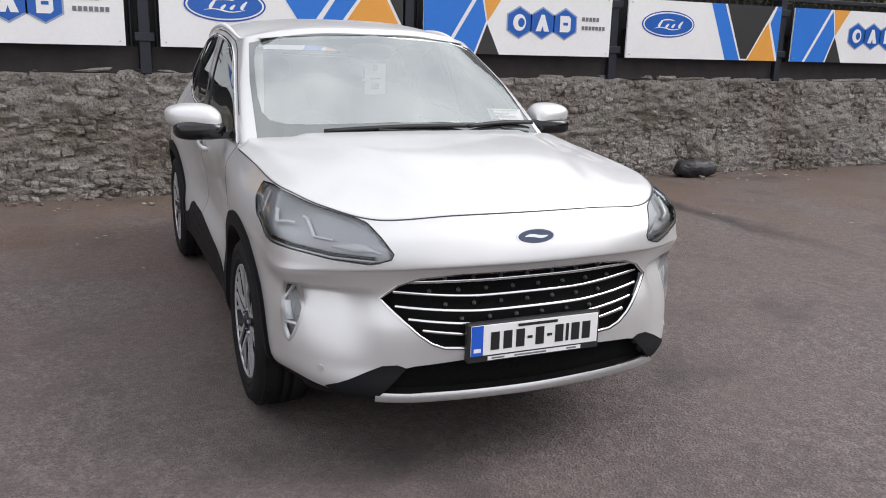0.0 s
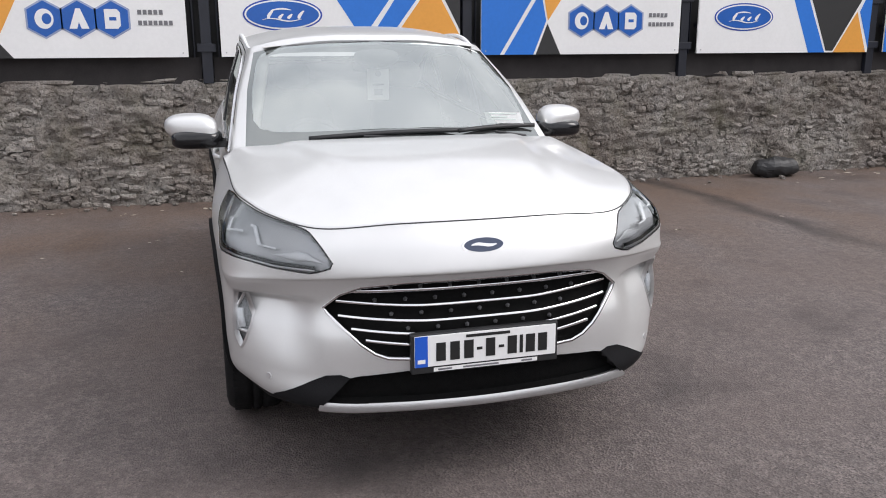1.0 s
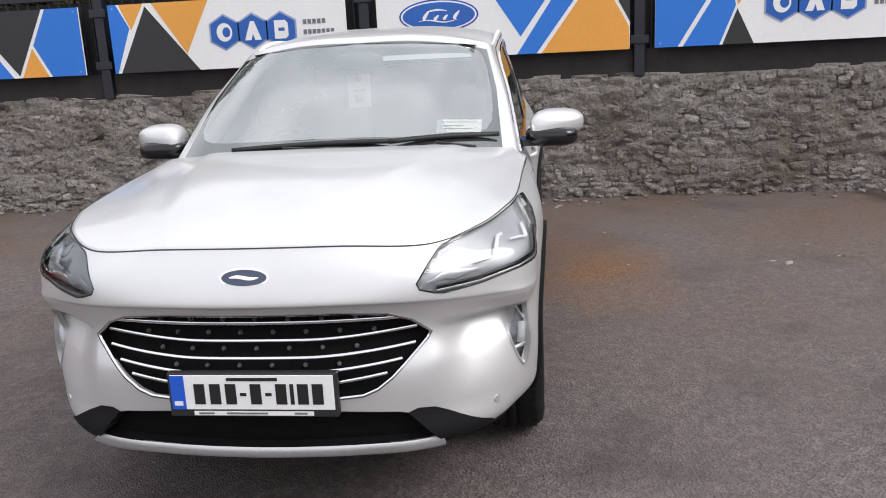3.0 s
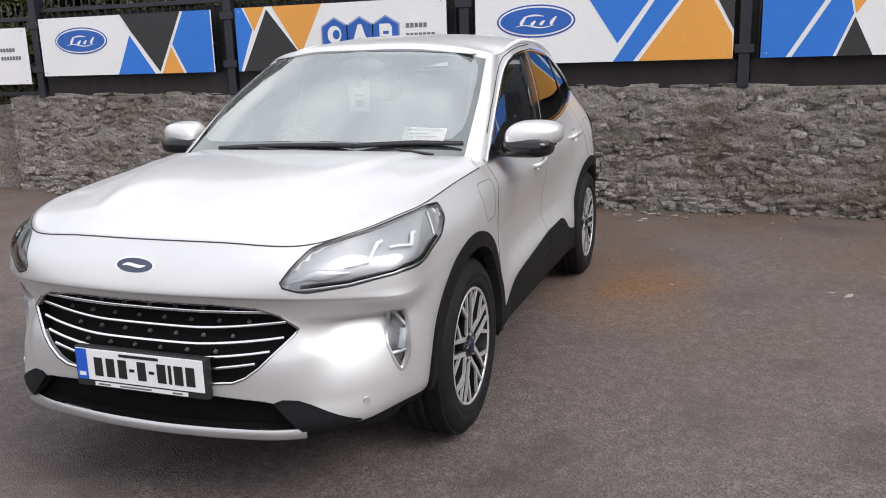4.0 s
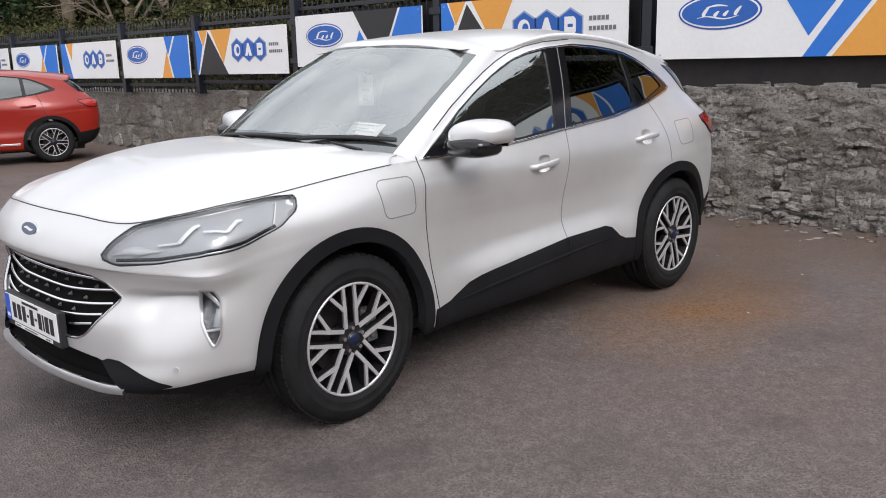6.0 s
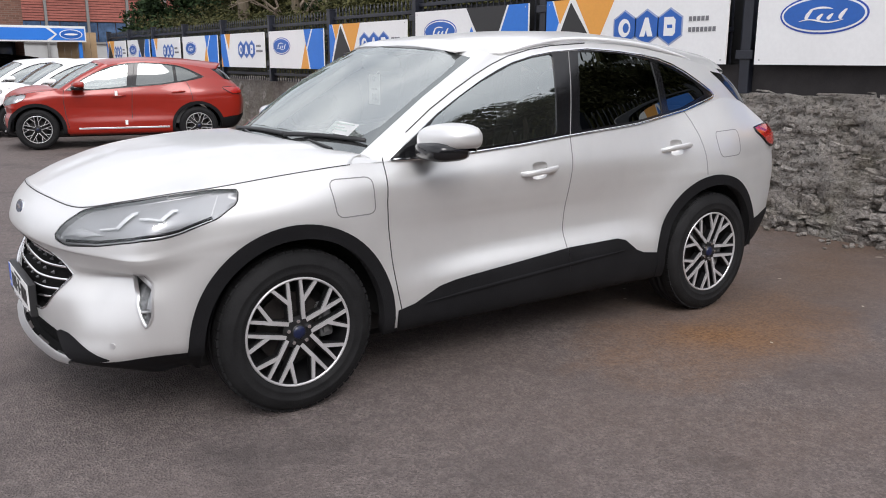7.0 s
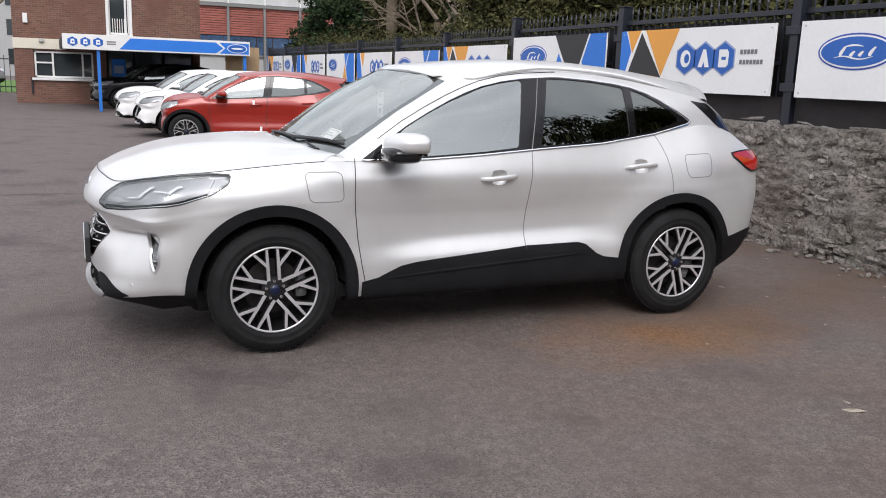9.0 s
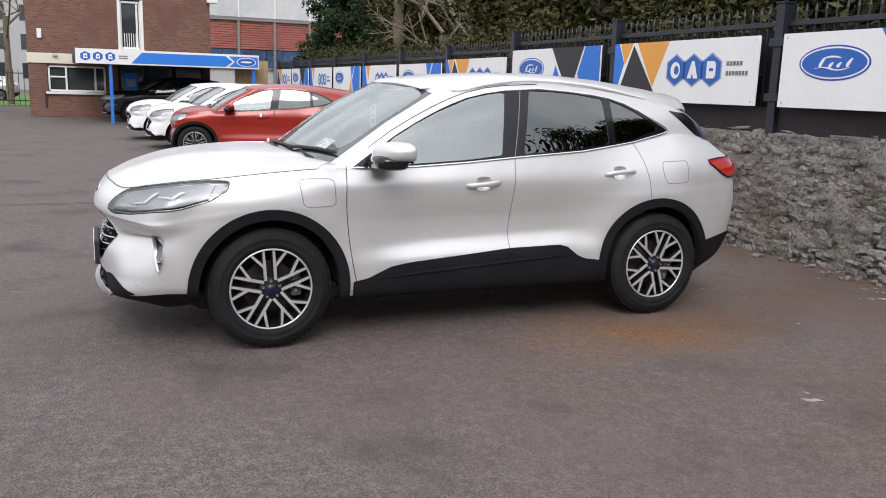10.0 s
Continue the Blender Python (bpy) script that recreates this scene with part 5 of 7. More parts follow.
        for row, zc in enumerate((0.735, 0.690, 0.643, 0.595)):
            for k in range(-4, 5):
                y = (k + 0.5 * (row % 2)) * 0.105
                if abs(y) > 0.42 - 0.02 * row:
                    continue
                p, n, _ = body.basis(front([(abs(y), zc - 0.012), (abs(y), zc - 0.013)], False)[:1])
                if stud is None:
                    stud = part("stud", rod((0, 0, 0), (0.012, 0, 0), 0.009, 0.003, 5), M_STUD, gr, "small grey stud")
                    s2 = stud
                else:
                    s2 = new("stud", stud.data)
                    s2.parent = gr
                s2.location = (p[0][0] - 0.038, y, p[0][2])
    # --- bonnet, with its raised centre
    h_uv, h_cut = carve(hood, [], nu, nv)
    hv, hn, hf = panel_data(hood, h_uv, h_cut["rest"], 0.0, 0.012)
    for p in hv:
        s = np.clip((2.2 * sx - p[0]) / (1.1 * sx), 0, 1)
        yc = (0.30 + 0.26 * s) * sy
        k = np.clip((yc + 0.04 - abs(p[1])) / 0.08, 0, 1)
        e = np.clip(s * 3, 0, 1)
        p[2] += 0.013 * k * k * (3 - 2 * k) * e * e * (3 - 2 * e)
    skin_mesh("bonnet", [(hv, hn, hf)], paint, car, "bonnet with a raised centre", own_normals=False)
    skin_mesh("bonnet_gap", [ribbon(body, [(u, 7.985) for u in np.linspace(0, 6.95, 80)], 0.0055, 0.0012, 0.01)], M_SEAM, car)
    # --- cabin, glazing
    creg = [("front_glass", side(soft(GLASS_F), cabin)), ("rear_glass", side(soft(GLASS_R), cabin)), ("quarter_glass", side(soft(GLASS_Q), cabin)),
            ("window_trim", side(DLO, cabin)),
            ("windscreen", np.array([(-0.5, 0.18), (1.0, 0.18), (1.8, 0.19), (2.3, 0.22), (2.58, 0.29), (2.74, 0.44), (2.78, 0.7), (2.79, 1.0), (2.78, 1.45), (2.73, 1.66), (2.62, 1.76), (2.4, 1.80), (2.0, 1.82), (-0.5, 1.83)])),
            ("screen_border", np.array([(-0.5, -0.1), (2.93, -0.1), (2.95, 1.0), (2.93, 1.84), (2.0, 1.86), (-0.5, 1.865)]))]
    if detail:
        edge = side([(-1.555, 1.425), (-1.735, 1.285), (-1.92, 1.16)], cabin, False)
        edge[:, 1] = np.clip(edge[:, 1], 0.05, 1.93)
        creg.append(("rear_window", np.concatenate((edge, [(edge[-1][0], -0.02), (12.6, -0.02), (12.6, 1.93)]))))
    else:
        creg.append(("rear_window", np.array([(9.85, 0.16), (12.5, 0.12), (12.5, 1.85), (9.72, 1.80)])))
    c_uv, c_cut = carve(cabin, creg, nu + 2, nv * 2)

    def csheet(key, off=0.0, skirt=0.0):
        return panel_data(cabin, c_uv, c_cut[key], off, skirt)
    skin_mesh("cabin_shell", [csheet("rest", 0, 0.02)], paint, car)
    screen = skin_mesh("windscreen", [csheet("windscreen", -0.001, 0)], M_SCREEN, car, "sky-reflecting windscreen glass")
    screen.visible_shadow = False
    skin_mesh("screen_border", [csheet("screen_border", 0.0, 0.012)], M_FRIT, car, "black windscreen border")
    skin_mesh("rear_window", [csheet("rear_window", 0.004, 0.02)], M_GLOSSBLACK, car, "dark rear window")
    for s, sgn in FX:
        skin_mesh("window_frame", [csheet("window_trim", 0.002, 0.02)], M_GLOSSBLACK, car, "gloss black window frame", sides=s)
        skin_mesh("front_side_glass", [csheet("front_glass", -0.004, 0)], M_TINT, car, "reflective front door glass", sides=s)
        skin_mesh("rear_side_glass", [csheet("rear_glass", -0.004, 0)], M_PRIVACY, car, "dark privacy glass", sides=s)
        skin_mesh("quarter_glass", [csheet("quarter_glass", -0.004, 0)], M_PRIVACY, car, "dark privacy glass", sides=s)
        skin_mesh("window_strip", [ribbon(cabin, side(DLO, cabin), 0.014 if detail else 0.010, 0.007, 0.012, True)], M_CHROME if detail else M_GLOSSBLACK, car, "thin chrome window strip" if detail else "", sides=s)
        if detail:
            over = [(x + 0.030 * min(1, max(0, (x + 0.1) / 0.6)), z + 0.030 - 0.012 * min(1, max(0, (x + 0.1) / 0.6))) for x, z in DLO[1:10]]
            skin_mesh("shut_line", [ribbon(cabin, side(over, cabin, False), 0.007, 0.0015, 0.004)], M_SEAM, car, sides=s)
    # --- roof
    def spline(keys, s):
        return float(np.interp(s, [k[0] for k in keys], [k[1] for k in keys]))
    rows = []
    top = cabin.at([(u, cabin.nv) for u in np.linspace(3.0, 10.0, 60)])
    tx, tyy, tz = top[:, 0] / sx, top[:, 1] / sy, top[:, 2] / sz
    nn = 40 if detail else 20
    for k in range(nn + 1):
        s = k / nn
        xe = 0.215 + (-1.70 - 0.215) * s
        ye = float(np.interp(-xe, -tx, tyy))
        ze = float(np.interp(-xe, -tx, tz))
        zc = float(np.interp(-xe, (-0.3, 0.0, 0.3, 0.7, 1.1, 1.5, 1.8), (1.588, 1.628, 1.655, 1.662, 1.635, 1.582, 1.525)))
        bow = 0.155 * (1 - s) ** 3 + 0.14 * s ** 3 * -1
        row = []
        for j in range(25):
            wv = -1 + j / 12
            a = abs(wv)
            row.append(((xe + bow * (1 - a ** 2)) * sx, wv * ye * sy, (ze + (zc - ze) * (1 - a ** 3.2) - (0.008 if k == 0 else 0.0)) * sz))
        rows.append(row)
    roof = part("roof", ring_loft(rows), paint, car, "", True)
    # spoiler over the rear window
    def tail(w, back, dz):
        a = abs(w)
        return ((-1.70 - 0.14 * (1 - a * a) - back) * sx, w * 0.568 * sy, (1.440 + 0.1035 * (1 - a ** 3.2) + dz) * sz)
    rows = [[tail(w, back, dz) for w in np.linspace(-1, 1, 25)] for back, dz in ((-0.05, 0.012), (0.0, 0.004), (0.045, -0.008), (0.047, -0.026), (-0.03, -0.035))]
    part("spoiler", ring_loft(rows), paint, car, "", True)
    for s, sgn in FX:
        rows = []
        for k in range(25):
            xx = 0.17 - 1.55 * k / 24
            yy = float(np.interp(-xx, -tx, tyy)) - 0.012
            zz = float(np.interp(-xx, -tx, tz)) + 0.006 + 0.016 * math.sin(math.pi * k / 24) ** 0.5
            thin = 0.35 + 0.65 * min(1.0, 5 * min(k, 24 - k) / 24)
            rows.append([(xx * sx, (yy + 0.013 * thin * math.cos(a)) * sgn * sy, (zz + 0.013 * thin * math.sin(a)) * sz) for a in (radians(60 * q) for q in range(6))])
        if detail:
            part("roof_rail", ring_loft(rows, True, True), M_RAIL, car, "satin roof rail", True)
        # shut lines
        for ln, gap in ((seam_f, M_SEAM), (seam_b, M_GAPLIGHT if detail else M_SEAM), (seam_r, M_GAPLIGHT if detail else M_SEAM)):
            skin_mesh("shut_line", [ribbon(body, side(ln, closed=False), 0.0065 if detail else 0.012, 0.0012, 0.008)], gap, car, sides=s)
        skin_mesh("shut_line", [ribbon(cabin, side([(-0.238, 1.112), (-0.275, 1.33), (-0.312, 1.548)], cabin, False), 0.006, 0.0035, 0.003)], M_GAPLIGHT if detail else M_SEAM, car, sides=s)
        # corner of the wing between bonnet, windscreen and door
        quad = [(1.075, 0.826, 1.058), (1.03, 0.775, 1.083), (1.01, 0.735, 1.090), (0.955, 0.722, 1.086), (0.870, 0.801, 1.052)]
        bm = bmesh.new()
        bm.faces.new([bm.verts.new((q[0] * sx, q[1] * sgn * sy, q[2] * sz - 0.001)) for q in quad])
        bmesh.ops.recalc_face_normals(bm, faces=bm.faces)
        part("wing_corner", bm, paint, car)
    if detail:
        for key, ln in (("charge_flap", flap), ("fuel_flap", fuel)):
            fl = skin_mesh(key, [sheet(key, 0.0, 0.01)], paint, car, "rounded flap flush with the wing", sides="l")
            skin_mesh(key, [sheet(key, 0.0, 0.01)], paint, car, sides="r")
            skin_mesh("flap_gap", [ribbon(body, side(ln), 0.006, 0.001, 0.008, True)], M_GAPLIGHT, fl, sides="l")
    # door handles: a pull bar across a bowl sunk into the door
    for s, sgn in FX:
        for (hx, hz), cup in zip(HANDLES, cups):
            pts = side([(hx + 0.122, hz - 0.008), (hx, hz), (hx - 0.122, hz + 0.010)], closed=False)
            p, n, _ = body.basis(pts)
            rows = []
            for i, (q, nr) in enumerate(zip(p, n)):
                e = abs(2 * i / (len(p) - 1) - 1)
                lift = 0.028 * (1 - e ** 5)
                hh = 0.0175 * (1 - 0.35 * e ** 3) * (0.86 + 0.14 * abs(e))
                c = q + nr * lift
                rows.append([(c[0], (c[1] + 0.009 * math.cos(a)) * sgn, c[2] + hh * math.copysign(abs(math.sin(a)) ** 0.7, math.sin(a))) for a in (radians(30 * k) for k in range(12))])
            bar = part("door_handle", ring_loft(rows, True, True), paint, car, "body-coloured pull handle", True)
            if not detail:
                continue
            cu = side(cup)
            pc, nc, _ = body.basis(cu)
            mid, nm = pc.mean(0), nc.mean(0)
            rows = []
            for t, deep in ((0.0, 0.0), (0.10, 0.010), (0.25, 0.019), (0.5, 0.028), (0.75, 0.032), (0.97, 0.033)):
                rows.append([tuple((q + (mid - q) * t - nm * deep) * np.array((1, sgn, 1))) for q in pc])
            part("handle_recess", ring_loft(rows, True), paint, bar, "", True)
    # mirrors
    for s, sgn in FX:
        def mp(x, y, z):
            return (x * sx, y * sgn * sy, z * sz)
        mir = part("door_mirror", blob(mp(0.675, 0.965, 1.140), (0.105 * sx, 0.125 * sy, 0.077 * sz), 3.1, 28, 18), paint, car, "rounded mirror housing, silver above black" if detail else "", True)
        for v in mir.data.vertices:
            a = (v.co.y * sgn / sy - 0.845) / 0.24
            v.co.x -= 0.075 * a * sx
            v.co.z = 1.150 * sz + (v.co.z - 1.150 * sz) * (1.06 - 0.42 * max(0.0, a) ** 1.7) * (1 + 0.10 * (0.66 * sx - v.co.x) / 0.1)
            v.co.z += (0.010 * a - 0.012 * (1 - a)) * sz
            v.co.x = max(v.co.x, (0.600 - 0.055 * a) * sx)
            v.co.z = max(v.co.z + 0.008 * sz, (1.106 + 0.012 * a) * sz)
        low = part("mirror_base", blob(mp(0.668, 0.940, 1.102), (0.103 * sx, 0.120 * sy, 0.046 * sz), 3.4, 24, 14), M_GLOSSBLACK, mir, "black mirror underside", True)
        part("mirror_arm", ring_loft([[mp(0.70 + dx, y, z) for dx, z in ((0.05, 1.065), (0.05, 1.095), (-0.06, 1.10), (-0.06, 1.07))] for y in (0.80, 0.90)], True, True), M_GLOSSBLACK, mir)
        part("mirror_glass", box(0.553 * sx, 0.558 * sx, (0.87 * sgn) * sy, (1.05 * sgn) * sy, 1.10 * sz, 1.17 * sz), M_CHROME, mir)
        if detail:
            skin_mesh("shut_line", [ribbon(body, side([(-0.207, 0.523), (-0.210, 0.46), (-0.212, 0.40)], closed=False), 0.006, 0.0105, 0.006)], M_GLOSSBLACK, car, sides=s)
            skin_mesh("sill_step", [ribbon(body, side([(0.70, 0.385), (0.40, 0.405), (-0.20, 0.440), (-0.62, 0.462)], closed=False), 0.016, 0.016, 0.012, taper=0.2)], M_CLAD, car, sides=s)
    # --- wheels and wheel houses
    for wx in (1.355, -1.355):
        for sgn in (1, -1):
            spin = radians(4 if wx > 0 else -22)
            make_wheel(car, wx * sx, 0.872 * sgn * sy, 0.36 * wheel_scale, sgn, wheel_scale, spin, detail)
            rows = [[(wx * sx + 0.43 * sx * math.cos(a), y * sgn * sy, 0.36 * sz + 0.43 * sz * math.sin(a)) for a in (radians(-2 + 184 * k / 24) for k in range(25))] for y in (0.845, 0.50)]
            part("wheel_house", ring_loft(rows), M_DARK, car)
    part("underbody", box(-1.90 * sx, fore(1.75) * sx, -0.63 * sy, 0.63 * sy, 0.195 * sz, 0.33 * sz, 0.03), M_DARK, car)
    part("engine_bay_liner", box(0.95 * sx, fore(1.85) * sx, -0.50 * sy, 0.50 * sy, 0.3 * sz, 0.9 * sz), M_DARK, car)
    # --- cabin contents
    for s, sgn in FX:
        rows = []
        for k in range(9):
            t = k / 8
            c = Vector((0.90 - 0.66 * t, (0.735 - 0.135 * t) * sgn, 1.06 + 0.45 * t - 0.02 * t * t))
            rows.append([((c.x + dx) * sx, (c.y + dy * sgn) * sy, (c.z + dz) * sz) for dx, dy, dz in ((0.035, 0.0, 0.0), (0.02, -0.05, 0.0), (-0.03, -0.06, -0.02), (-0.05, 0.0, -0.03))])
        part("pillar_lining", ring_loft(rows, True, True), M_HEADLINER, car, "pale pillar lining" if detail else "", True)
    part("cabin_floor", box(-0.88 * sx, 0.84 * sx, -0.74 * sy, 0.74 * sy, 0.30 * sz, 0.42 * sz), M_TRIM, car)
    part("dashboard", blob((0.80 * sx, 0, 0.98 * sz), (0.34 * sx, 0.70 * sy, 0.13 * sz), 3.2, 24, 12), M_SEATS, car, "black dashboard", True)
    for s, sgn in FX:
        part("door_card", box(-1.3 * sx, 0.85 * sx, 0.755 * sgn * sy, 0.785 * sgn * sy, 0.42 * sz, 1.03 * sz, 0.005), M_TRIM, car)
    for sgn in (1, -1):
        seat = part("front_seat", blob((-0.05 * sx, 0.36 * sgn * sy, 0.66 * sz), (0.27 * sx, 0.25 * sy, 0.12 * sz), 3.0, 20, 12), M_SEATS, car, "dark cloth seat", True)
        bm = blob((0, 0, 0), (0.09, 0.24 * sy, 0.31 * sz), 3.2, 20, 12)
        bmesh.ops.transform(bm, matrix=Matrix.Translation((-0.40 * sx, 0.36 * sgn * sy, 0.98 * sz)) @ Matrix.Rotation(radians(-16), 4, "Y"), verts=bm.verts)
        part("seat_back", bm, M_SEATS, seat, "", True)
        part("headrest", blob((-0.52 * sx, 0.36 * sgn * sy, 1.36 * sz), (0.055, 0.12, 0.085), 2.8, 16, 10), M_SEATS, seat, "", True)
    bench = part("rear_seat", blob((-0.95 * sx, 0, 0.70 * sz), (0.26 * sx, 0.62 * sy, 0.13 * sz), 3.4, 24, 12), M_SEATS, car, "dark cloth bench", True)
    part("seat_back", blob((-1.24 * sx, 0, 1.02 * sz), (0.10, 0.62 * sy, 0.28 * sz), 3.4, 24, 12), M_SEATS, bench, "", True)
    for yy in (-0.38, 0.38):
        part("headrest", blob((-1.28 * sx, yy * sy, 1.34 * sz), (0.05, 0.12, 0.07), 2.8, 16, 10), M_SEATS, bench, "", True)
    part("headlining", ring_loft([[(xx * sx, w * 0.58 * sy, (zz - 0.03 * abs(w) ** 3) * sz) for w in np.linspace(-1, 1, 9)] for xx, zz in ((0.345, 1.560), (0.22, 1.572), (-0.2, 1.60), (-0.8, 1.605), (-1.5, 1.50))]), M_HEADLINER, car, "", True)
    if detail:
        bm = bmesh.new()
        wheel_m = Matrix.Translation((0.42, -0.36, 1.00)) @ Matrix.Rotation(radians(-65), 4, "Y")
        n1, n2 = 28, 8
        rows = [[wheel_m @ Vector(((0.18 + 0.014 * math.cos(b)) * math.cos(a), (0.18 + 0.014 * math.cos(b)) * math.sin(a), 0.014 * math.sin(b))) for b in (2 * math.pi * j / n2 for j in range(n2))] for a in (2 * math.pi * k / n1 for k in range(n1 + 1))]
        sw = part("steering_wheel", ring_loft(rows, True), M_SEATS, car, "black steering wheel", True)
        part("steering_boss", blob(tuple(wheel_m @ Vector((0, 0, 0.0))), (0.05, 0.09, 0.06), 2.6), M_SEATS, sw, "", True)
    return car, body, hood, cabin

crossover, kb, kh, kc = make_car("parked_crossover", "pearl silver crossover with black cladding parked on asphalt", (0, 0, 0), (1, 1, 1), M_SILVER, True)
red = make_car("red_car", "orange-red compact crossover with dark wheel arches", (-0.99, -11.74, 0), (0.955, 0.955, 0.915), M_RED, False, True, wheel_scale=0.93, nose=0.60, turn=-13)[0]
white = make_car("white_car", "white hatchback parked in a row", (-0.85, -14.75, 0), (0.93, 0.94, 0.90), M_CARWHITE, False, False, wheel_scale=0.88, nose=0.85, group="white parked cars")[0]
copy_thing(white, Matrix.Translation((-0.55, -17.75, 0)))
make_car("black_car", "black crossover parked under the canopy", (-0.35, -27.3, 0), (1.0, 1.0, 0.98), M_CARBLACK, False, False, turn=4)
make_car("silver_car", "silver hatchback parked beyond the building", (8.4, -52.0, 0), (0.92, 0.94, 0.90), M_CARGREY, False, False, turn=-8, wheel_scale=0.88)
part("sill_strip", box(-0.80, 0.66, 0.800, 0.832, 0.315, 0.345, 0.004), M_SATIN, red, "bright sill strip")
# white paper tags tied to the red car's door handle and sill
for x, z, deep in ((0.035, 0.925, 0.836), (-0.10, 0.43, 0.822)):
    tag = tagged(mesh_obj("paper_tag", box(x - 0.022, x + 0.022, deep, deep + 0.008, z - 0.05, z + 0.03, 0.001), M_PAPER), "white paper tag on the red car", "tag", "tags on the red car")
    tag.matrix_basis = red.matrix_basis.copy()

# ---- small fittings of the silver crossover ----
# nose badge: blue oval in a chrome rim
def ellipsoid_badge(parent, x, y, z, tilt, k=1.0):
    m = Matrix.Translation((x, y, z)) @ Matrix.Rotation(radians(tilt), 4, "Y")
    def disc(ry, rz, x0, x1, mat_, nm, lab=""):
        bm = prism_x([(ry * k * math.cos(a), rz * k * math.sin(a)) for a in (2 * math.pi * i / 40 for i in range(40))], x0, x1)
        bmesh.ops.transform(bm, matrix=m, verts=bm.verts)
        return part(nm, bm, mat_, parent, lab)
    b = disc(0.078, 0.031, -0.012, 0.006, M_CHROME, "nose_badge", "dark oval badge with a chrome rim")
    bm = prism_x([(0.070 * k * math.cos(a), 0.0245 * k * math.sin(a)) for a in (2 * math.pi * i / 40 for i in range(40))], 0.006, 0.008)
    bmesh.ops.transform(bm, matrix=m, verts=bm.verts)
    part("badge_field", bm, M_BADGEGREY, b)
    top, low = [], []
    for i in range(21):
        t = i / 20
        h = 0.0045 * (1 - abs(2 * t - 1) ** 3) + 0.001
        zc = 0.003 * math.sin(t * 6.28)
        top.append((-0.046 + 0.092 * t, zc + h))
        low.append((-0.046 + 0.092 * t, zc - h))
    bm = prism_x(top + low[::-1], 0.008, 0.0095)
    bmesh.ops.transform(bm, matrix=m, verts=bm.verts)
    part("badge_swash", bm, M_CHROME, b)


M_BADGEGREY = plain("badge_slate_blue", (0.06, 0.075, 0.12), 0.25, 0.2, 0.1)
M_PLATE = plain("reflective_plate", (0.80, 0.80, 0.79), 0.35, 0.0, 0.03, 10.0)
M_PLATEBLUE = plain("plate_blue_band", (0.015, 0.10, 0.55), 0.35, 0.0, 0.05)
M_INK = plain("black_characters", (0.012, 0.012, 0.012), 0.45, 0.0, 0.1)
ellipsoid_badge(crossover, 2.257, 0.0, 0.868, -20)

# number plate in a black holder; its characters are plain bars
PX = 2.298
plate = part("plate_holder", box(PX - 0.03, PX, -0.268, 0.268, 0.436, 0.580, 0.005), M_BLACKPL, crossover, "black number plate holder")
part("plate", box(PX, PX + 0.004, -0.258, 0.258, 0.462, 0.574, 0.0015), M_PLATE, plate, "white number plate with a blue band")
part("blue_band", box(PX + 0.004, PX + 0.0055, -0.257, -0.212, 0.463, 0.573), M_PLATEBLUE, plate, "blue country band")
part("band_mark", box(PX + 0.0055, PX + 0.0065, -0.248, -0.221, 0.476, 0.490), M_PLATE, plate)
for yy, w in ((-0.165, 0.034), (-0.115, 0.034), (-0.065, 0.034), (0.014, 0.034), (0.094, 0.034), (0.128, 0.012), (0.162, 0.034), (0.208, 0.034)):
    part("plate_bar", box(PX + 0.004, PX + 0.0055, yy - w / 2, yy + w / 2, 0.480, 0.546), M_INK, plate, "plain dark bar")
for yy in (-0.026, 0.054):
    part("plate_bar", box(PX + 0.004, PX + 0.0055, yy - 0.010, yy + 0.010, 0.507, 0.517), M_INK, plate, "plain dark bar")
part("plate_print", box(PX + 0.004, PX + 0.0055, -0.075, 0.085, 0.556, 0.566), M_INK, plate)
part("holder_strip", box(PX, PX + 0.002, -0.19, 0.19, 0.442, 0.456), M_PLATE, plate)
for yy, w in ((-0.15, 0.05), (-0.02, 0.13), (0.15, 0.04)):
    part("holder_print", box(PX + 0.002, PX + 0.003, yy - w / 2, yy + w / 2, 0.446, 0.452), M_GREYP, plate)

# parking sensors
for sgn in (1, -1):
    for y, z in ((0.735, 0.405),):
        q = kb.find([(y, z)], "yz")
        p, n, _ = kb.basis(q)
        c = Vector(p[0])
        nn = Vector(n[0])
        a, b = c - nn * 0.004, c + nn * 0.003
        part("parking_sensor", rod((a.x, a.y * sgn, a.z), (b.x, b.y * sgn, b.z), 0.013, 0.012, 14), M_SATIN, crossover, "small round parking sensor")

# cowl and wipers
rows = []
for k in range(33):
    y = -0.66 + 1.32 * k / 32
    a = abs(y) / 0.74
    xh = 1.175 - 0.185 * a ** 2.2
    zh = 1.114 - 0.036 * a ** 2
    rows.append([(xh, y, zh - 0.012), (xh - 0.025, y, zh - 0.022), (xh - 0.075, y, zh - 0.012)])
part("cowl_panel", ring_loft(rows), M_BLACKPL, crossover, "black plastic cowl under the wipers", True)


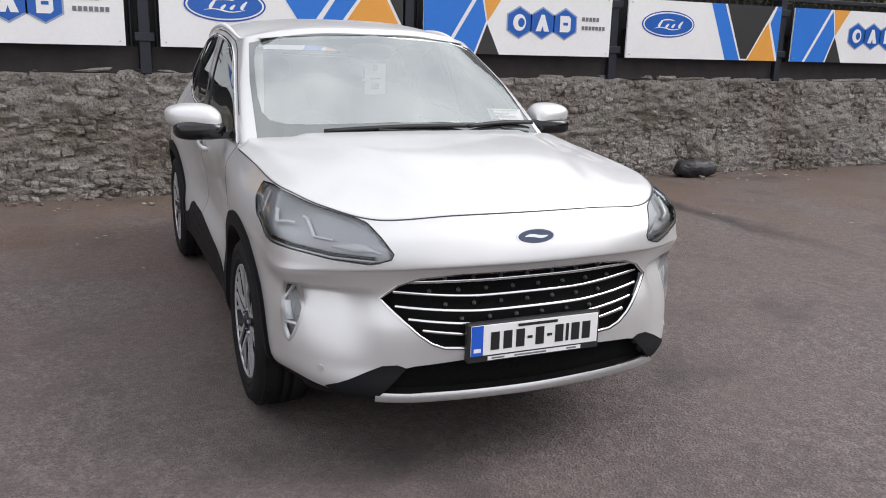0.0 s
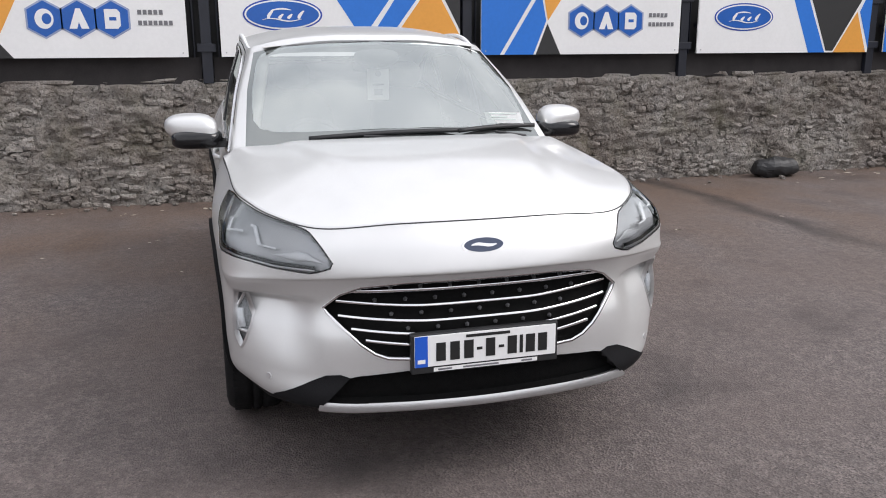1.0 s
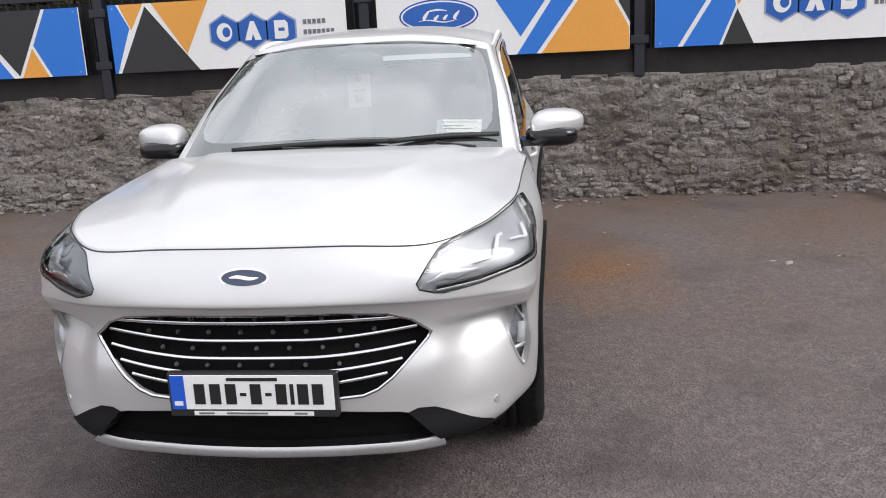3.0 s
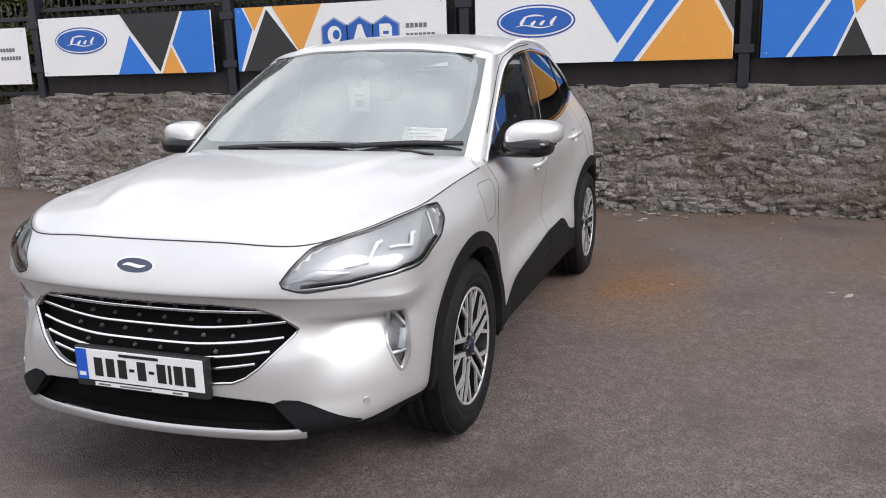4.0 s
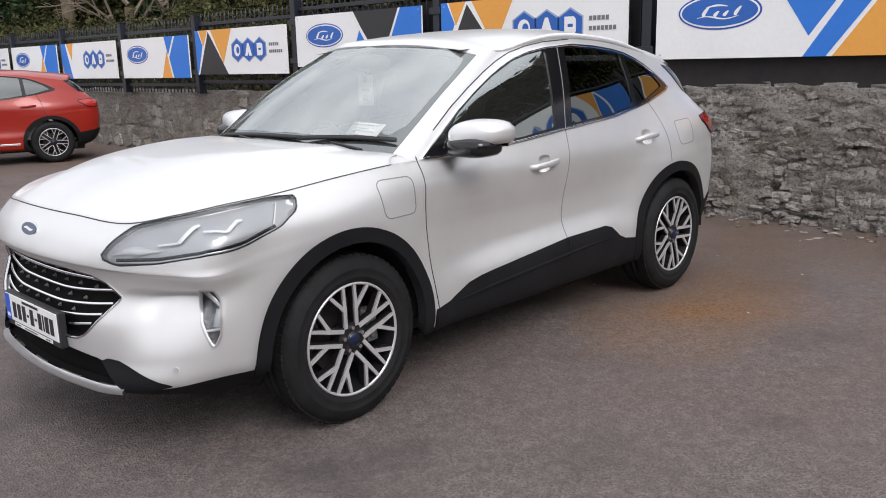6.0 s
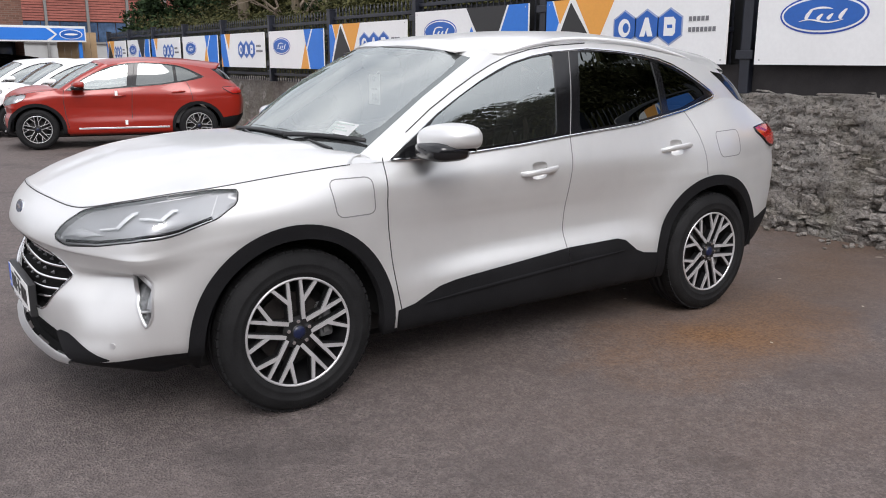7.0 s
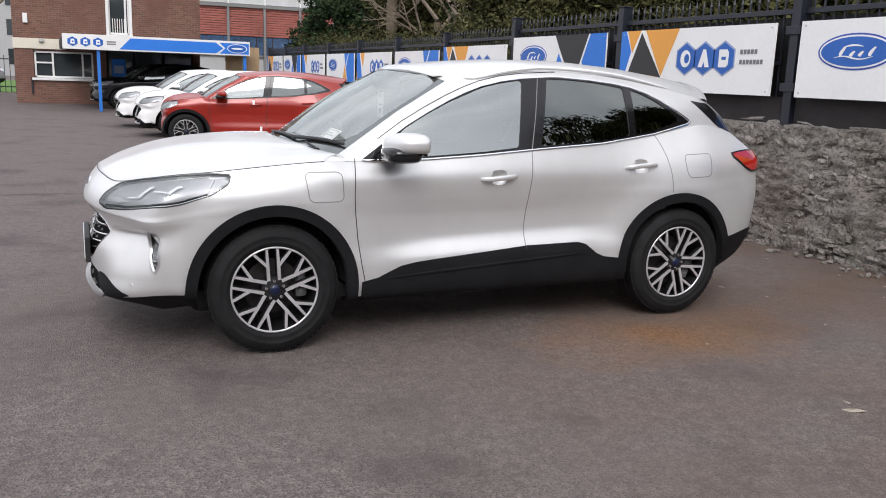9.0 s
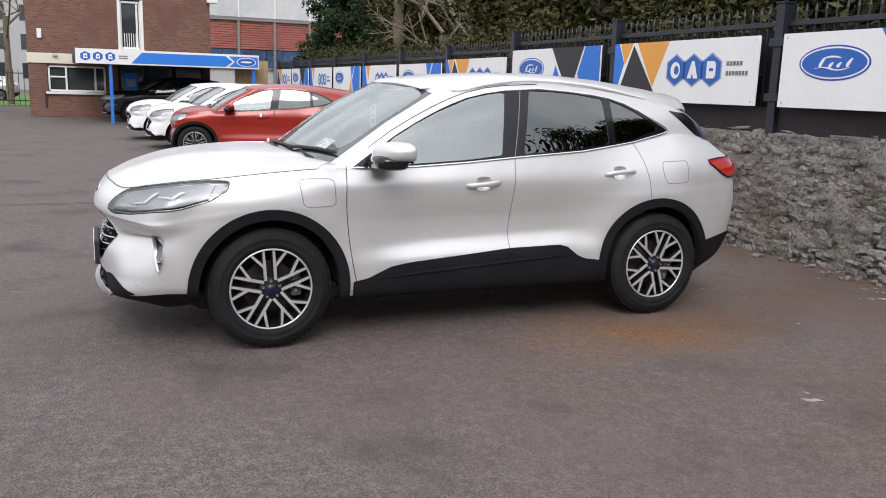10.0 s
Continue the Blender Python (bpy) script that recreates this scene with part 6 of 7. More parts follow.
def wiper(ys, lift, name="wiper"):
    pts = []
    for y0, v in ys:
        u = np.interp(abs(y0), (0, 0.28, 0.53, 0.735), (0, 1, 2, 3))
        p, n, _ = kc.basis([(u, v)])
        q = Vector(p[0]) + Vector(n[0]) * lift
        pts.append(Vector((q.x, math.copysign(abs(q.y), y0), q.z)))
    arm = part(name, rod(pts[0], pts[1], 0.010, 0.006, 6), M_BLACKPL, crossover, "black wiper")
    rows = []
    for k in range(13):
        t = k / 12
        c = pts[2].lerp(pts[3], t)
        c = c + Vector((0.006 * math.sin(math.pi * t), 0, 0.008 * math.sin(math.pi * t)))
        w = 0.013 * (1 - 0.5 * abs(2 * t - 1) ** 3)
        rows.append([(c.x + w, c.y, c.z - 0.006), (c.x + w * 0.3, c.y, c.z + 0.012), (c.x - w, c.y, c.z + 0.004), (c.x - w * 0.4, c.y, c.z - 0.01)])
    part("wiper_blade", ring_loft(rows, True, True), M_BLACKPL, arm, "", True)


wiper([(-0.02, -0.03), (-0.20, 0.03), (-0.44, 0.03), (0.27, 0.075)], 0.020)
wiper([(0.60, -0.03), (0.44, 0.05), (0.25, 0.065), (0.70, 0.165)], 0.020)

# inside the windscreen: mirror, camera housing, hanging tag, permit
rv = part("camera_housing", blob((0.425, 0.0, 1.478), (0.085, 0.12, 0.045), 2.6, 20, 12), M_VISOR, crossover, "dark camera housing behind the windscreen", True)
part("rear_view_mirror", blob((0.36, 0.0, 1.430), (0.02, 0.12, 0.032), 3.0, 20, 12), M_TRIM, rv, "rear-view mirror", True)
tag = tagged(mesh_obj("hanging_tag", box(0.467, 0.469, -0.058, 0.058, 1.257, 1.419, 0.0005), M_PAPER), "white card tag hanging from the rear-view mirror", "tag")
part("tag_print", box(0.469, 0.4705, -0.022, 0.022, 1.283, 1.315), M_GREYP, tag)
part("tag_print", box(0.469, 0.4705, -0.030, 0.030, 1.335, 1.343), M_GREYP, tag)
part("tag_hole", rod((0.469, 0, 1.395), (0.4705, 0, 1.395), 0.016, seg=16), M_GREYP, tag)
part("tag_cord", rod((0.468, 0, 1.41), (0.42, 0, 1.45), 0.002), M_PAPER, tag)
quad = [Vector((0.93, 0.44, 1.215)), Vector((0.915, 0.635, 1.207)), Vector((0.975, 0.635, 1.157)), Vector((0.99, 0.44, 1.165))]
bm = bmesh.new()
bm.faces.new([bm.verts.new(q) for q in quad])
bmesh.ops.solidify(bm, geom=bm.faces[:], thickness=0.001)
permit = tagged(mesh_obj("paper_permit", bm, M_PAPER), "white paper permit behind the windscreen", "permit")
for t0, t1, w1 in ((0.12, 0.2, 0.9), (0.4, 0.5, 0.6), (0.62, 0.72, 0.8)):
    bm = bmesh.new()
    ed = [quad[0].lerp(quad[3], t) for t in (t0, t1)], [quad[1].lerp(quad[2], t) for t in (t0, t1)]
    pts = [ed[0][0].lerp(ed[1][0], 0.08), ed[0][0].lerp(ed[1][0], w1), ed[0][1].lerp(ed[1][1], w1), ed[0][1].lerp(ed[1][1], 0.08)]
    bm.faces.new([bm.verts.new(q + Vector((0.0015, 0, 0.002))) for q in pts])
    part("permit_print", bm, M_FAINT, permit)


# ---- brick dealership building with a canopy ----
BY = -30.3
bld = anchor("brick_building", (1.08, BY, 0), "two-storey red brick building with white window frames", "building")


def bpart(name, x0, x1, y0, y1, z0, z1, material, label="", bevel=0.0, parent=None):
    return part(name, box(x0 - 1.08, x1 - 1.08, y0 - BY, y1 - BY, z0, z1, bevel), material, parent or bld, label)


# front is pierced by the windows
for x0, x1, z0, z1 in ((-2.32, 4.45, 4.55, 7.2), (-2.32, 0.33, 2.63, 4.55), (1.12, 4.45, 2.63, 4.55), (-2.32, 4.45, 2.42, 2.63), (3.80, 4.45, 0.0, 2.42), (1.70, 3.80, 0.0, 0.92), (1.70, 3.80, 1.97, 2.42), (1.25, 1.70, 0.0, 2.42)):
    bpart("wall", x0, x1, BY - 0.3, BY, z0, z1, M_BRICK)
bpart("wall", -2.32, 4.45, BY - 9.0, BY - 8.7, 0, 7.2, M_BRICK)
bpart("wall", 4.15, 4.45, BY - 8.7, BY - 0.3, 0, 7.2, M_BRICK)
bpart("wall", -2.32, -2.02, BY - 8.7, BY - 0.3, 0, 7.2, M_BRICK)
bpart("roof", -2.5, 4.65, BY - 9.2, BY + 0.2, 7.2, 7.45, M_GREYCLAD, "flat roof edge")
bpart("eaves_box", -2.6, -2.2, BY - 0.1, BY + 0.25, 4.62, 4.85, M_WPAINT, "white eaves corner")
bpart("band", 2.66, 4.47, BY, BY + 0.05, 2.02, 2.40, M_CREAM, "cream plaster band", 0.006)
bpart("interior", -1.9, 4.1, BY - 3.0, BY - 2.9, 0, 7.0, M_DARK)


def window(x0, x1, z0, z1, mullions, transom=None):
    w = bpart("window", x0, x1, BY - 0.16, BY - 0.14, z0, z1, M_WINDOW, "dark glazed window with white frame")
    t = 0.07
    for a, b, c, d in ((x0, x1, z0, z0 + t), (x0, x1, z1 - t, z1), (x0, x0 + t, z0, z1), (x1 - t, x1, z0, z1)):
        bpart("frame", a, b, BY - 0.14, BY - 0.06, c, d, M_WPAINT, "", 0.005, w)
    for m in mullions:
        bpart("mullion", m - 0.035, m + 0.035, BY - 0.14, BY - 0.065, z0 + t, z1 - t, M_WPAINT, "", 0.004, w)
    if transom:
        bpart("transom", transom[0], transom[1], BY - 0.14, BY - 0.07, transom[2] - 0.03, transom[2] + 0.03, M_WPAINT, "", 0.004, w)
    bpart("sill", x0 - 0.1, x1 + 0.1, BY - 0.1, BY + 0.1, z0 - 0.10, z0 - 0.01, M_WPAINT, "white sill", 0.008, w)
    return w


window(1.72, 3.78, 0.96, 1.95, (3.14, 2.10), (3.14, 3.72, 1.52))
w2 = window(0.34, 1.11, 2.68, 4.5, ())
bpart("casing", 0.25, 0.36, BY, BY + 0.03, 2.60, 4.55, M_WPAINT, "", 0.004)
bpart("casing", 1.09, 1.20, BY, BY + 0.03, 2.60, 4.55, M_WPAINT, "", 0.004)
bpart("inner_frame", 0.45, 0.52, BY - 0.13, BY - 0.06, 2.75, 4.4, M_WPAINT, "", 0.0, w2)
for k in range(6):
    bpart("baluster", 0.52 + 0.085 * k, 0.545 + 0.085 * k, BY - 0.10, BY - 0.06, 2.75, 3.28, M_WPAINT, "", 0.0, w2)
bpart("alarm_box", 3.92, 4.08, BY, BY + 0.08, 2.95, 3.30, M_WPAINT, "small white alarm box", 0.01)
bpart("wall_lamp", 3.42, 3.58, BY + 0.05, BY + 0.15, 2.28, 2.38, M_GREYCLAD, "small grey wall lamp", 0.01)
bpart("downpipe", 3.86, 3.92, BY, BY + 0.06, 0.35, 0.95, M_STEEL, "dark downpipe end")
# shop front set back under the canopy
for x0, x1 in ((-2.0, -0.9), (-0.85, 0.2), (0.25, 1.2)):
    s = bpart("shop_door", x0, x1, BY - 0.25, BY - 0.2, 0.05, 2.35, M_WINDOW, "dark glazed shop front")
    for xx in (x0, x1 - 0.05):
        bpart("door_frame", xx, xx + 0.05, BY - 0.2, BY - 0.12, 0.0, 2.4, M_STEEL, "", 0.0, s)
bpart("poster", 0.55, 1.05, BY - 0.118, BY - 0.110, 0.85, 1.75, M_BLUE, "blue poster with a pale panel")
bpart("poster_panel", 0.62, 0.98, BY - 0.110, BY - 0.104, 1.2, 1.5, M_GREYBLUE)

# canopy on blue posts
CL, CR = Vector((2.70, -24.55, 0)), Vector((-3.26, -24.75, 0))
can = anchor("entrance_canopy", (CL + CR) / 2, "white and blue entrance canopy on blue posts", "canopy")
can.rotation_euler = (0, 0, math.atan2((CL - CR).y, (CL - CR).x))
half = (CL - CR).length / 2


def fascia(name, pts, lift, material, label=""):
    """A plate on the canopy's front; s runs from the left end."""
    bm = bmesh.new()
    f = [bm.verts.new((half - s, lift, z)) for s, z in pts]
    b = [bm.verts.new((half - s, lift - 0.006, z)) for s, z in pts]
    bm.faces.new(f)
    bm.faces.new(b[::-1])
    for i in range(len(f)):
        j = (i + 1) % len(f)
        bm.faces.new((f[i], b[i], b[j], f[j]))
    bmesh.ops.recalc_face_normals(bm, faces=bm.faces)
    return part(name, bm, material, can, label)


L = half * 2
# deck coloured near-black: the shade below the canopy is put into its colour
part("roof_deck", box(-half, half, -5.6, -0.02, 2.05, 2.38), M_DARK, can, "canopy deck, near-black for the shade under it")
part("fascia", box(-half, half, -0.03, 0.03, 1.98, 2.46, 0.005), M_WPAINT, can, "white canopy fascia")
fascia("blue_panel", [(1.70, 2.03), (4.80, 2.03), (5.05, 2.20), (4.80, 2.39), (2.05, 2.39)], 0.038, M_BLUE, "blue fascia panel")
fascia("blue_panel", [(4.92, 2.03), (L - 0.04, 2.03), (L - 0.04, 2.39), (4.92, 2.39), (5.12, 2.21)], 0.038, M_BLUE, "blue fascia panel")
for s in (0.30, 0.68, 1.06):
    fascia("hexagon", [(s + 0.17 * math.cos(radians(30 + 60 * i)), 2.22 + 0.15 * math.sin(radians(30 + 60 * i))) for i in range(6)], 0.038, M_BADGE, "blue hexagon")
    fascia("mark", [(s - 0.07, 2.145), (s + 0.07, 2.145), (s + 0.05, 2.295), (s - 0.05, 2.295)], 0.044, M_WHITE)
    fascia("mark_slot", [(s - 0.02, 2.19), (s + 0.035, 2.19), (s + 0.035, 2.24), (s - 0.02, 2.24)], 0.046, M_BADGE)
for z in (2.18, 2.25):
    fascia("print_bar", [(1.32, z - 0.02), (1.60, z - 0.02), (1.60, z + 0.02), (1.32, z + 0.02)], 0.038, M_GREYP)
for rx, rz, lift, mt in ((0.34, 0.15, 0.044, M_WHITE), (0.31, 0.13, 0.050, M_BADGE), (0.20, 0.03, 0.056, M_WHITE)):
    fascia("oval", [(5.52 + rx * math.cos(2 * math.pi * i / 28), 2.21 + rz * math.sin(2 * math.pi * i / 28)) for i in range(28)], lift, mt)
for s in (1.06, L - 0.16):
    part("post", box(half - s - 0.05, half - s + 0.05, -0.16, -0.06, 0, 2.05, 0.006), M_BPAINT, can, "blue steel post")
tb = anchor("boarded_screen", (-3.15, -25.6, 0), "tan boarded screen beside the canopy", "screen")
for k in range(6):
    part("plank", box(-0.6 + 0.2 * k, -0.41 + 0.2 * k, -0.02, 0.02, 0, 2.30, 0.004), M_TIMBER, tb)
for z in (0.5, 1.8):
    part("batten", box(-0.6, 0.6, -0.06, -0.02, z, z + 0.08), M_TIMBER, tb)

# large building far behind: red cladding bands over a glazed strip, pale top storey
far = anchor("office_building", (-17, -62, 0), "large far building with red cladding and blue glazing", "building")
part("ground_floor", box(-14, 14, -12, 0, 0, 2.6), M_GREYCLAD, far)
for k in range(22):
    part("glazing", box(-13.95 + 1.27 * k, -13.95 + 1.27 * k + 1.20, -0.1, 0.05, 2.62, 4.0), M_BLUEGLASS, far, "blue-tinted glazing")
part("core", box(-14, 14, -12, -0.1, 2.6, 13), M_CLADGAP, far)
for k in range(12):
    part("cladding_band", box(-14, 14, -0.1, 0.12, 4.05 + 0.178 * k, 4.05 + 0.178 * k + 0.145, 0.01), M_REDCLAD, far, "faded red cladding band")
for k in range(10):
    part("upper_panel", box(-13.9 + 2.8 * k, -13.9 + 2.8 * k + 2.72, -0.1, 0.08, 6.45, 11.5, 0.02), M_FROST, far, "pale frosted panel")
    part("upper_mullion", box(-13.99 + 2.8 * k, -13.89 + 2.8 * k, 0.08, 0.2, 6.4, 11.5, 0.01), M_WPAINT, far)
for k in range(11):
    part("column", box(-13.98 + 2.8 * k, -13.80 + 2.8 * k, 0.12, 0.30, 0, 6.2), M_MULLION, far)
part("parapet", box(-14.1, 14.1, -12, 0.3, 6.18, 6.42), M_MULLION, far, "grey ledge")
part("soffit_rail", box(-14.05, 14.05, -0.1, 0.16, 2.48, 2.62), M_MULLION, far)

# pale block and railings beyond the yard's entrance
blk = anchor("pale_building", (15.5, -95, 0), "pale grey flats beyond the entrance", "building")
part("wall", box(-9, 9, -8, 0, 0, 14), M_GREYCLAD, blk)
for r in range(4):
    for c in range(6):
        part("window", box(-8 + 2.8 * c, -6.6 + 2.8 * c, -0.05, 0.06, 1.2 + 3.0 * r, 2.8 + 3.0 * r), M_WINDOW, blk, "dark window")
rl = anchor("entrance_railing", (8.0, -40.0, 0), "dark railing at the yard entrance", "fence")
for z in (0.3, 1.6):
    part("rail", box(-3.0, 3.5, -0.02, 0.02, z, z + 0.05), M_STEEL, rl)
for k in range(28):
    part("picket", box(-3.0 + 0.235 * k, -2.97 + 0.235 * k, -0.015, 0.015, 0.05, 1.8), M_STEEL, rl)
for x in (-3.0, 0.2, 3.4):
    part("post", box(x - 0.05, x + 0.05, -0.05, 0.05, 0, 1.95), M_STEEL, rl)
bm = box(4.8, 30, -70, -42, -0.02, 0.03)
tagged(mesh_obj("grass_verge", bm, M_GRASS), "green grass verge beyond the railing", "grass", kind="structure")

# ---- trees, hedge and litter ----
rt = random.Random(11)


def leaf_cloud(clumps, per, size, spread, droop=0.0, flat=0.5):
    """Many small leaf blades round the clump centres; one island each."""
    verts, faces = [], []
    for c, r in clumps:
        for _ in range(per):
            d = Vector((rt.gauss(0, 1), rt.gauss(0, 1), rt.gauss(0, flat)))
            d = d.normalized() * r * (rt.random() ** 0.5)
            p = Vector(c) + d
            p.z -= droop * (d.x ** 2 + d.y ** 2) ** 0.5
            s = size * rt.uniform(0.6, 1.5)
            a = Vector((rt.gauss(0, 1), rt.gauss(0, 1), rt.gauss(0, 0.7))).normalized()
            b = a.cross(Vector((rt.gauss(0, 1), rt.gauss(0, 1), rt.gauss(0, 1)))).normalized()
            k = len(verts)
            verts += [tuple(p - a * s), tuple(p + b * s * 0.45), tuple(p + a * s), tuple(p - b * s * 0.45)]
            faces.append((k, k + 1, k + 2, k + 3))
    me = bpy.data.meshes.new("crown")
    me.from_pydata(verts, [], faces)
    return me


def limb(bm, a, b, r0, r1, bends=3, wob=0.12):
    p = Vector(a)
    for k in range(bends):
        t = (k + 1) / bends
        q = Vector(a).lerp(Vector(b), t) + Vector((rt.gauss(0, wob), rt.gauss(0, wob), 0)) * (0 if k == bends - 1 else 1)
        rod(p, q, r0 + (r1 - r0) * k / bends, r0 + (r1 - r0) * (k + 1) / bends, 7, bm)
        p = q


def conifer(at, height, radius, label):
    t = anchor("conifer", at, label, "tree")
    part("trunk", rod((0, 0, 0), (0, 0, height * 0.95), 0.28, 0.04, 9), M_BARK, t)
    clumps = []
    n = int(height * 9)
    for k in range(n):
        h = 0.6 + (height - 0.6) * k / n
        r = radius * (1 - h / height) ** 0.75
        for _ in range(3):
            a = rt.uniform(0, 6.28)
            rr = r * rt.uniform(0.45, 1.0)
            clumps.append(((rr * math.cos(a), rr * math.sin(a), h - 0.15 * rr), 0.55))
    me = leaf_cloud(clumps, 150, 0.085, 0, 0.35, 0.35)
    me.materials.append(M_CONIFER)
    o = new("crown", me)
    o.parent = t
    return t


def leafy(at, height, radius, label, material=None, per=60, size=0.09, n=70, name="tree", low=0.25):
    t = anchor(name, at, label, "tree")
    bm = rod((0, 0, 0), (0, 0, height * 0.45), 0.20, 0.13, 9)
    for k in range(6):
        a = k * 1.05 + rt.random()
        limb(bm, (0, 0, height * (0.3 + 0.03 * k)), (radius * 0.7 * math.cos(a), radius * 0.7 * math.sin(a), height * rt.uniform(0.55, 0.9)), 0.09, 0.02)
    part("trunk", bm, M_BARK, t)
    clumps = []
    for _ in range(n):
        d = Vector((rt.gauss(0, 1), rt.gauss(0, 1), rt.gauss(0, 1))).normalized() * rt.uniform(0.5, 1.0)
        clumps.append(((d.x * radius, d.y * radius, height * (0.5 + low * 0.3) + d.z * height * (0.5 - low * 0.4)), rt.uniform(0.35, 0.8)))
    me = leaf_cloud(clumps, per, size, 0)
    me.materials.append(material or M_HEDGE)
    o = new("crown", me)
    o.parent = t
    return t


def bare(at, height, label, spread=1.0, name="bare_tree", material=None):
    t = anchor(name, at, label, "tree")
    part("trunk", rod((0, 0, 0), (0, 0, height * 0.5), 0.19, 0.13, 9), M_BARK, t)
    bm = bmesh.new()

    def grow(p, d, length, r, depth):
        q = p + d * length
        rod(p, q, r, r * 0.65, 5, bm)
        if depth == 0:
            return
        for _ in range(3):
            nd = (d + Vector((rt.gauss(0, 0.5), rt.gauss(0, 0.5), rt.gauss(0.1, 0.35))) * spread).normalized()
            grow(p.lerp(q, rt.uniform(0.55, 1.0)), nd, length * rt.uniform(0.55, 0.85), r * 0.6, depth - 1)
    for k in range(4):
        a = k * 1.6 + rt.random()
        grow(Vector((0, 0, height * (0.3 + 0.07 * k))), Vector((math.cos(a) * 0.7, math.sin(a) * 0.7, 0.7)).normalized(), height * 0.22, 0.07, 4)
    part("twig_spray", bm, material or M_TWIG, t, "bare branches")["kind"] = "stuff"
    return t


conifer((-10.2, -36.5, 0), 12.5, 3.4, "tall dark drooping conifer behind the fence")
conifer((-9.3, -31.8, 0), 11.0, 2.9, "tall dark drooping conifer behind the fence")
tt = anchor("tall_tree", (-8.0, -23.35, 0), "straight pale tree trunk behind the fence", "tree")
part("trunk", rod((0, 0, 0), (0.05, 0.1, 9.0), 0.21, 0.16, 12), M_BARK, tt)
bare((-8.6, -20.6, 0), 6.5, "bare pale-twigged tree behind the fence", 1.15)
bare((-8.0, -17.4, 0), 6.0, "bare pale-twigged tree behind the fence", 1.2)
for x, y, h, r in ((-9.6, -24.5, 7.5, 2.4), (-8.8, -15.0, 6.5, 2.1), (-8.6, -11.0, 7.0, 2.3), (-8.4, -7.0, 7.0, 2.3), (-8.6, -3.0, 7.0, 2.3), (-8.4, 1.5, 6.5, 2.3), (-8.6, 6.0, 6.5, 2.3), (-8.6, 10.5, 6.5, 2.3)):
    leafy((x, y, 0), h, r, "dark leafy tree close behind the fence", None, 210, 0.075, 110)
for k in range(14):
    leafy((-12.2 + rt.uniform(-0.7, 0.7), -27 + 3.1 * k, 0), rt.uniform(7.5, 9.5), rt.uniform(2.5, 3.1), "tall dark tree in the row behind", M_CONIFER if k % 3 else M_HEDGE, 130, 0.16, 110, low=0.0)
# tall hedge against the back of the railings
clumps = []
for _ in range(1050):
    y = rt.uniform(-25, 14)
    top = 2.5 + 1.1 * noise.noise(Vector((y * 0.35, 0, 0)))
    clumps.append(((rt.uniform(-6.2, -4.75), y, rt.uniform(0.5, max(1.2, top))), 0.38))
me = leaf_cloud(clumps, 90, 0.045, 0)
me.materials.append(M_HEDGE)
tagged(new("hedge", me), "dense dark hedge growing behind the railings", "hedge", kind="stuff")
# tree line on the open side, seen mirrored in the car's glass
for k in range(19):
    x = -33 + 3.4 * k + rt.uniform(-0.8, 0.8)
    leafy((x, rt.uniform(22, 26), 0), rt.uniform(6.8, 8.2) + 3.5 * max(0.0, min(1.0, (-14 - x) / 10)), rt.uniform(2.6, 3.3), "leafy tree on the far side of the yard", M_CONIFER, 110, 0.18, 120, low=0.0)
bare((6.2, -44, 0), 9.0, "bare street tree beyond the entrance", 1.35, material=M_BARK)
bare((8.6, -47, 0), 8.0, "bare street tree beyond the entrance", 1.35, material=M_BARK)

# litter along the foot of the boundary
def scrap(k):
    bm = bmesh.new()
    n = 7
    vs = [bm.verts.new((0.5 * math.cos(6.283 * i / n) * rt.uniform(0.7, 1.2), 0.28 * math.sin(6.283 * i / n) * rt.uniform(0.6, 1.2), 0.06 * rt.random())) for i in range(n)]
    c = bm.verts.new((0, 0, 0.12 * rt.random()))
    for i in range(n):
        bm.faces.new((vs[i], vs[(i + 1) % n], c))
    bmesh.ops.solidify(bm, geom=bm.faces[:], thickness=0.03)
    me = bpy.data.meshes.new("fallen_leaf")
    bm.to_mesh(me)
    bm.free()
    me.materials.append(M_LITTER)
    return me


SCRAPS = [scrap(k) for k in range(6)]
spots = [(-1.13, 2.55, 0.11)] + [(-3.6 + rt.gauss(0, 0.12), 1.1 + rt.gauss(0, 0.28), rt.uniform(0.04, 0.11)) for _ in range(16)]
spots += [(-3.55 + rt.gauss(0, 0.13), 6.4 + rt.gauss(0, 0.5), rt.uniform(0.04, 0.12)) for _ in range(14)]
spots += [(-3.5 + rt.gauss(0, 0.15), -1.6 + rt.gauss(0, 0.7), rt.uniform(0.03, 0.09)) for _ in range(12)]
spots += [(rt.uniform(-3.6, -0.8), rt.uniform(-3, 8), rt.uniform(0.02, 0.06)) for _ in range(34)]
for x, y, s in spots:
    o = tagged(new("fallen_leaf", rt.choice(SCRAPS)), "pale dry leaf lying on the asphalt", "leaf", "fallen leaves")
    o.matrix_basis = Matrix.Translation((x, y, -0.004)) @ Matrix.Rotation(rt.uniform(0, 6.28), 4, "Z") @ Matrix.Diagonal((s, s, s, 1))
# black sack lying at the foot of the boundary
bm = blob((0, 0, 0.10), (0.15, 0.30, 0.12), 2.6, 22, 12)
for v in bm.verts:
    v.co += 0.03 * noise.noise_vector(v.co * 9)
    v.co.z = max(v.co.z, -0.008)
sack = mesh_obj("black_sack", bm, M_BLACKPL, smooth=False)
sack.location = (-3.66, 5.68, 0)
tagged(sack, "crumpled black sack lying by the stone boundary", "sack")

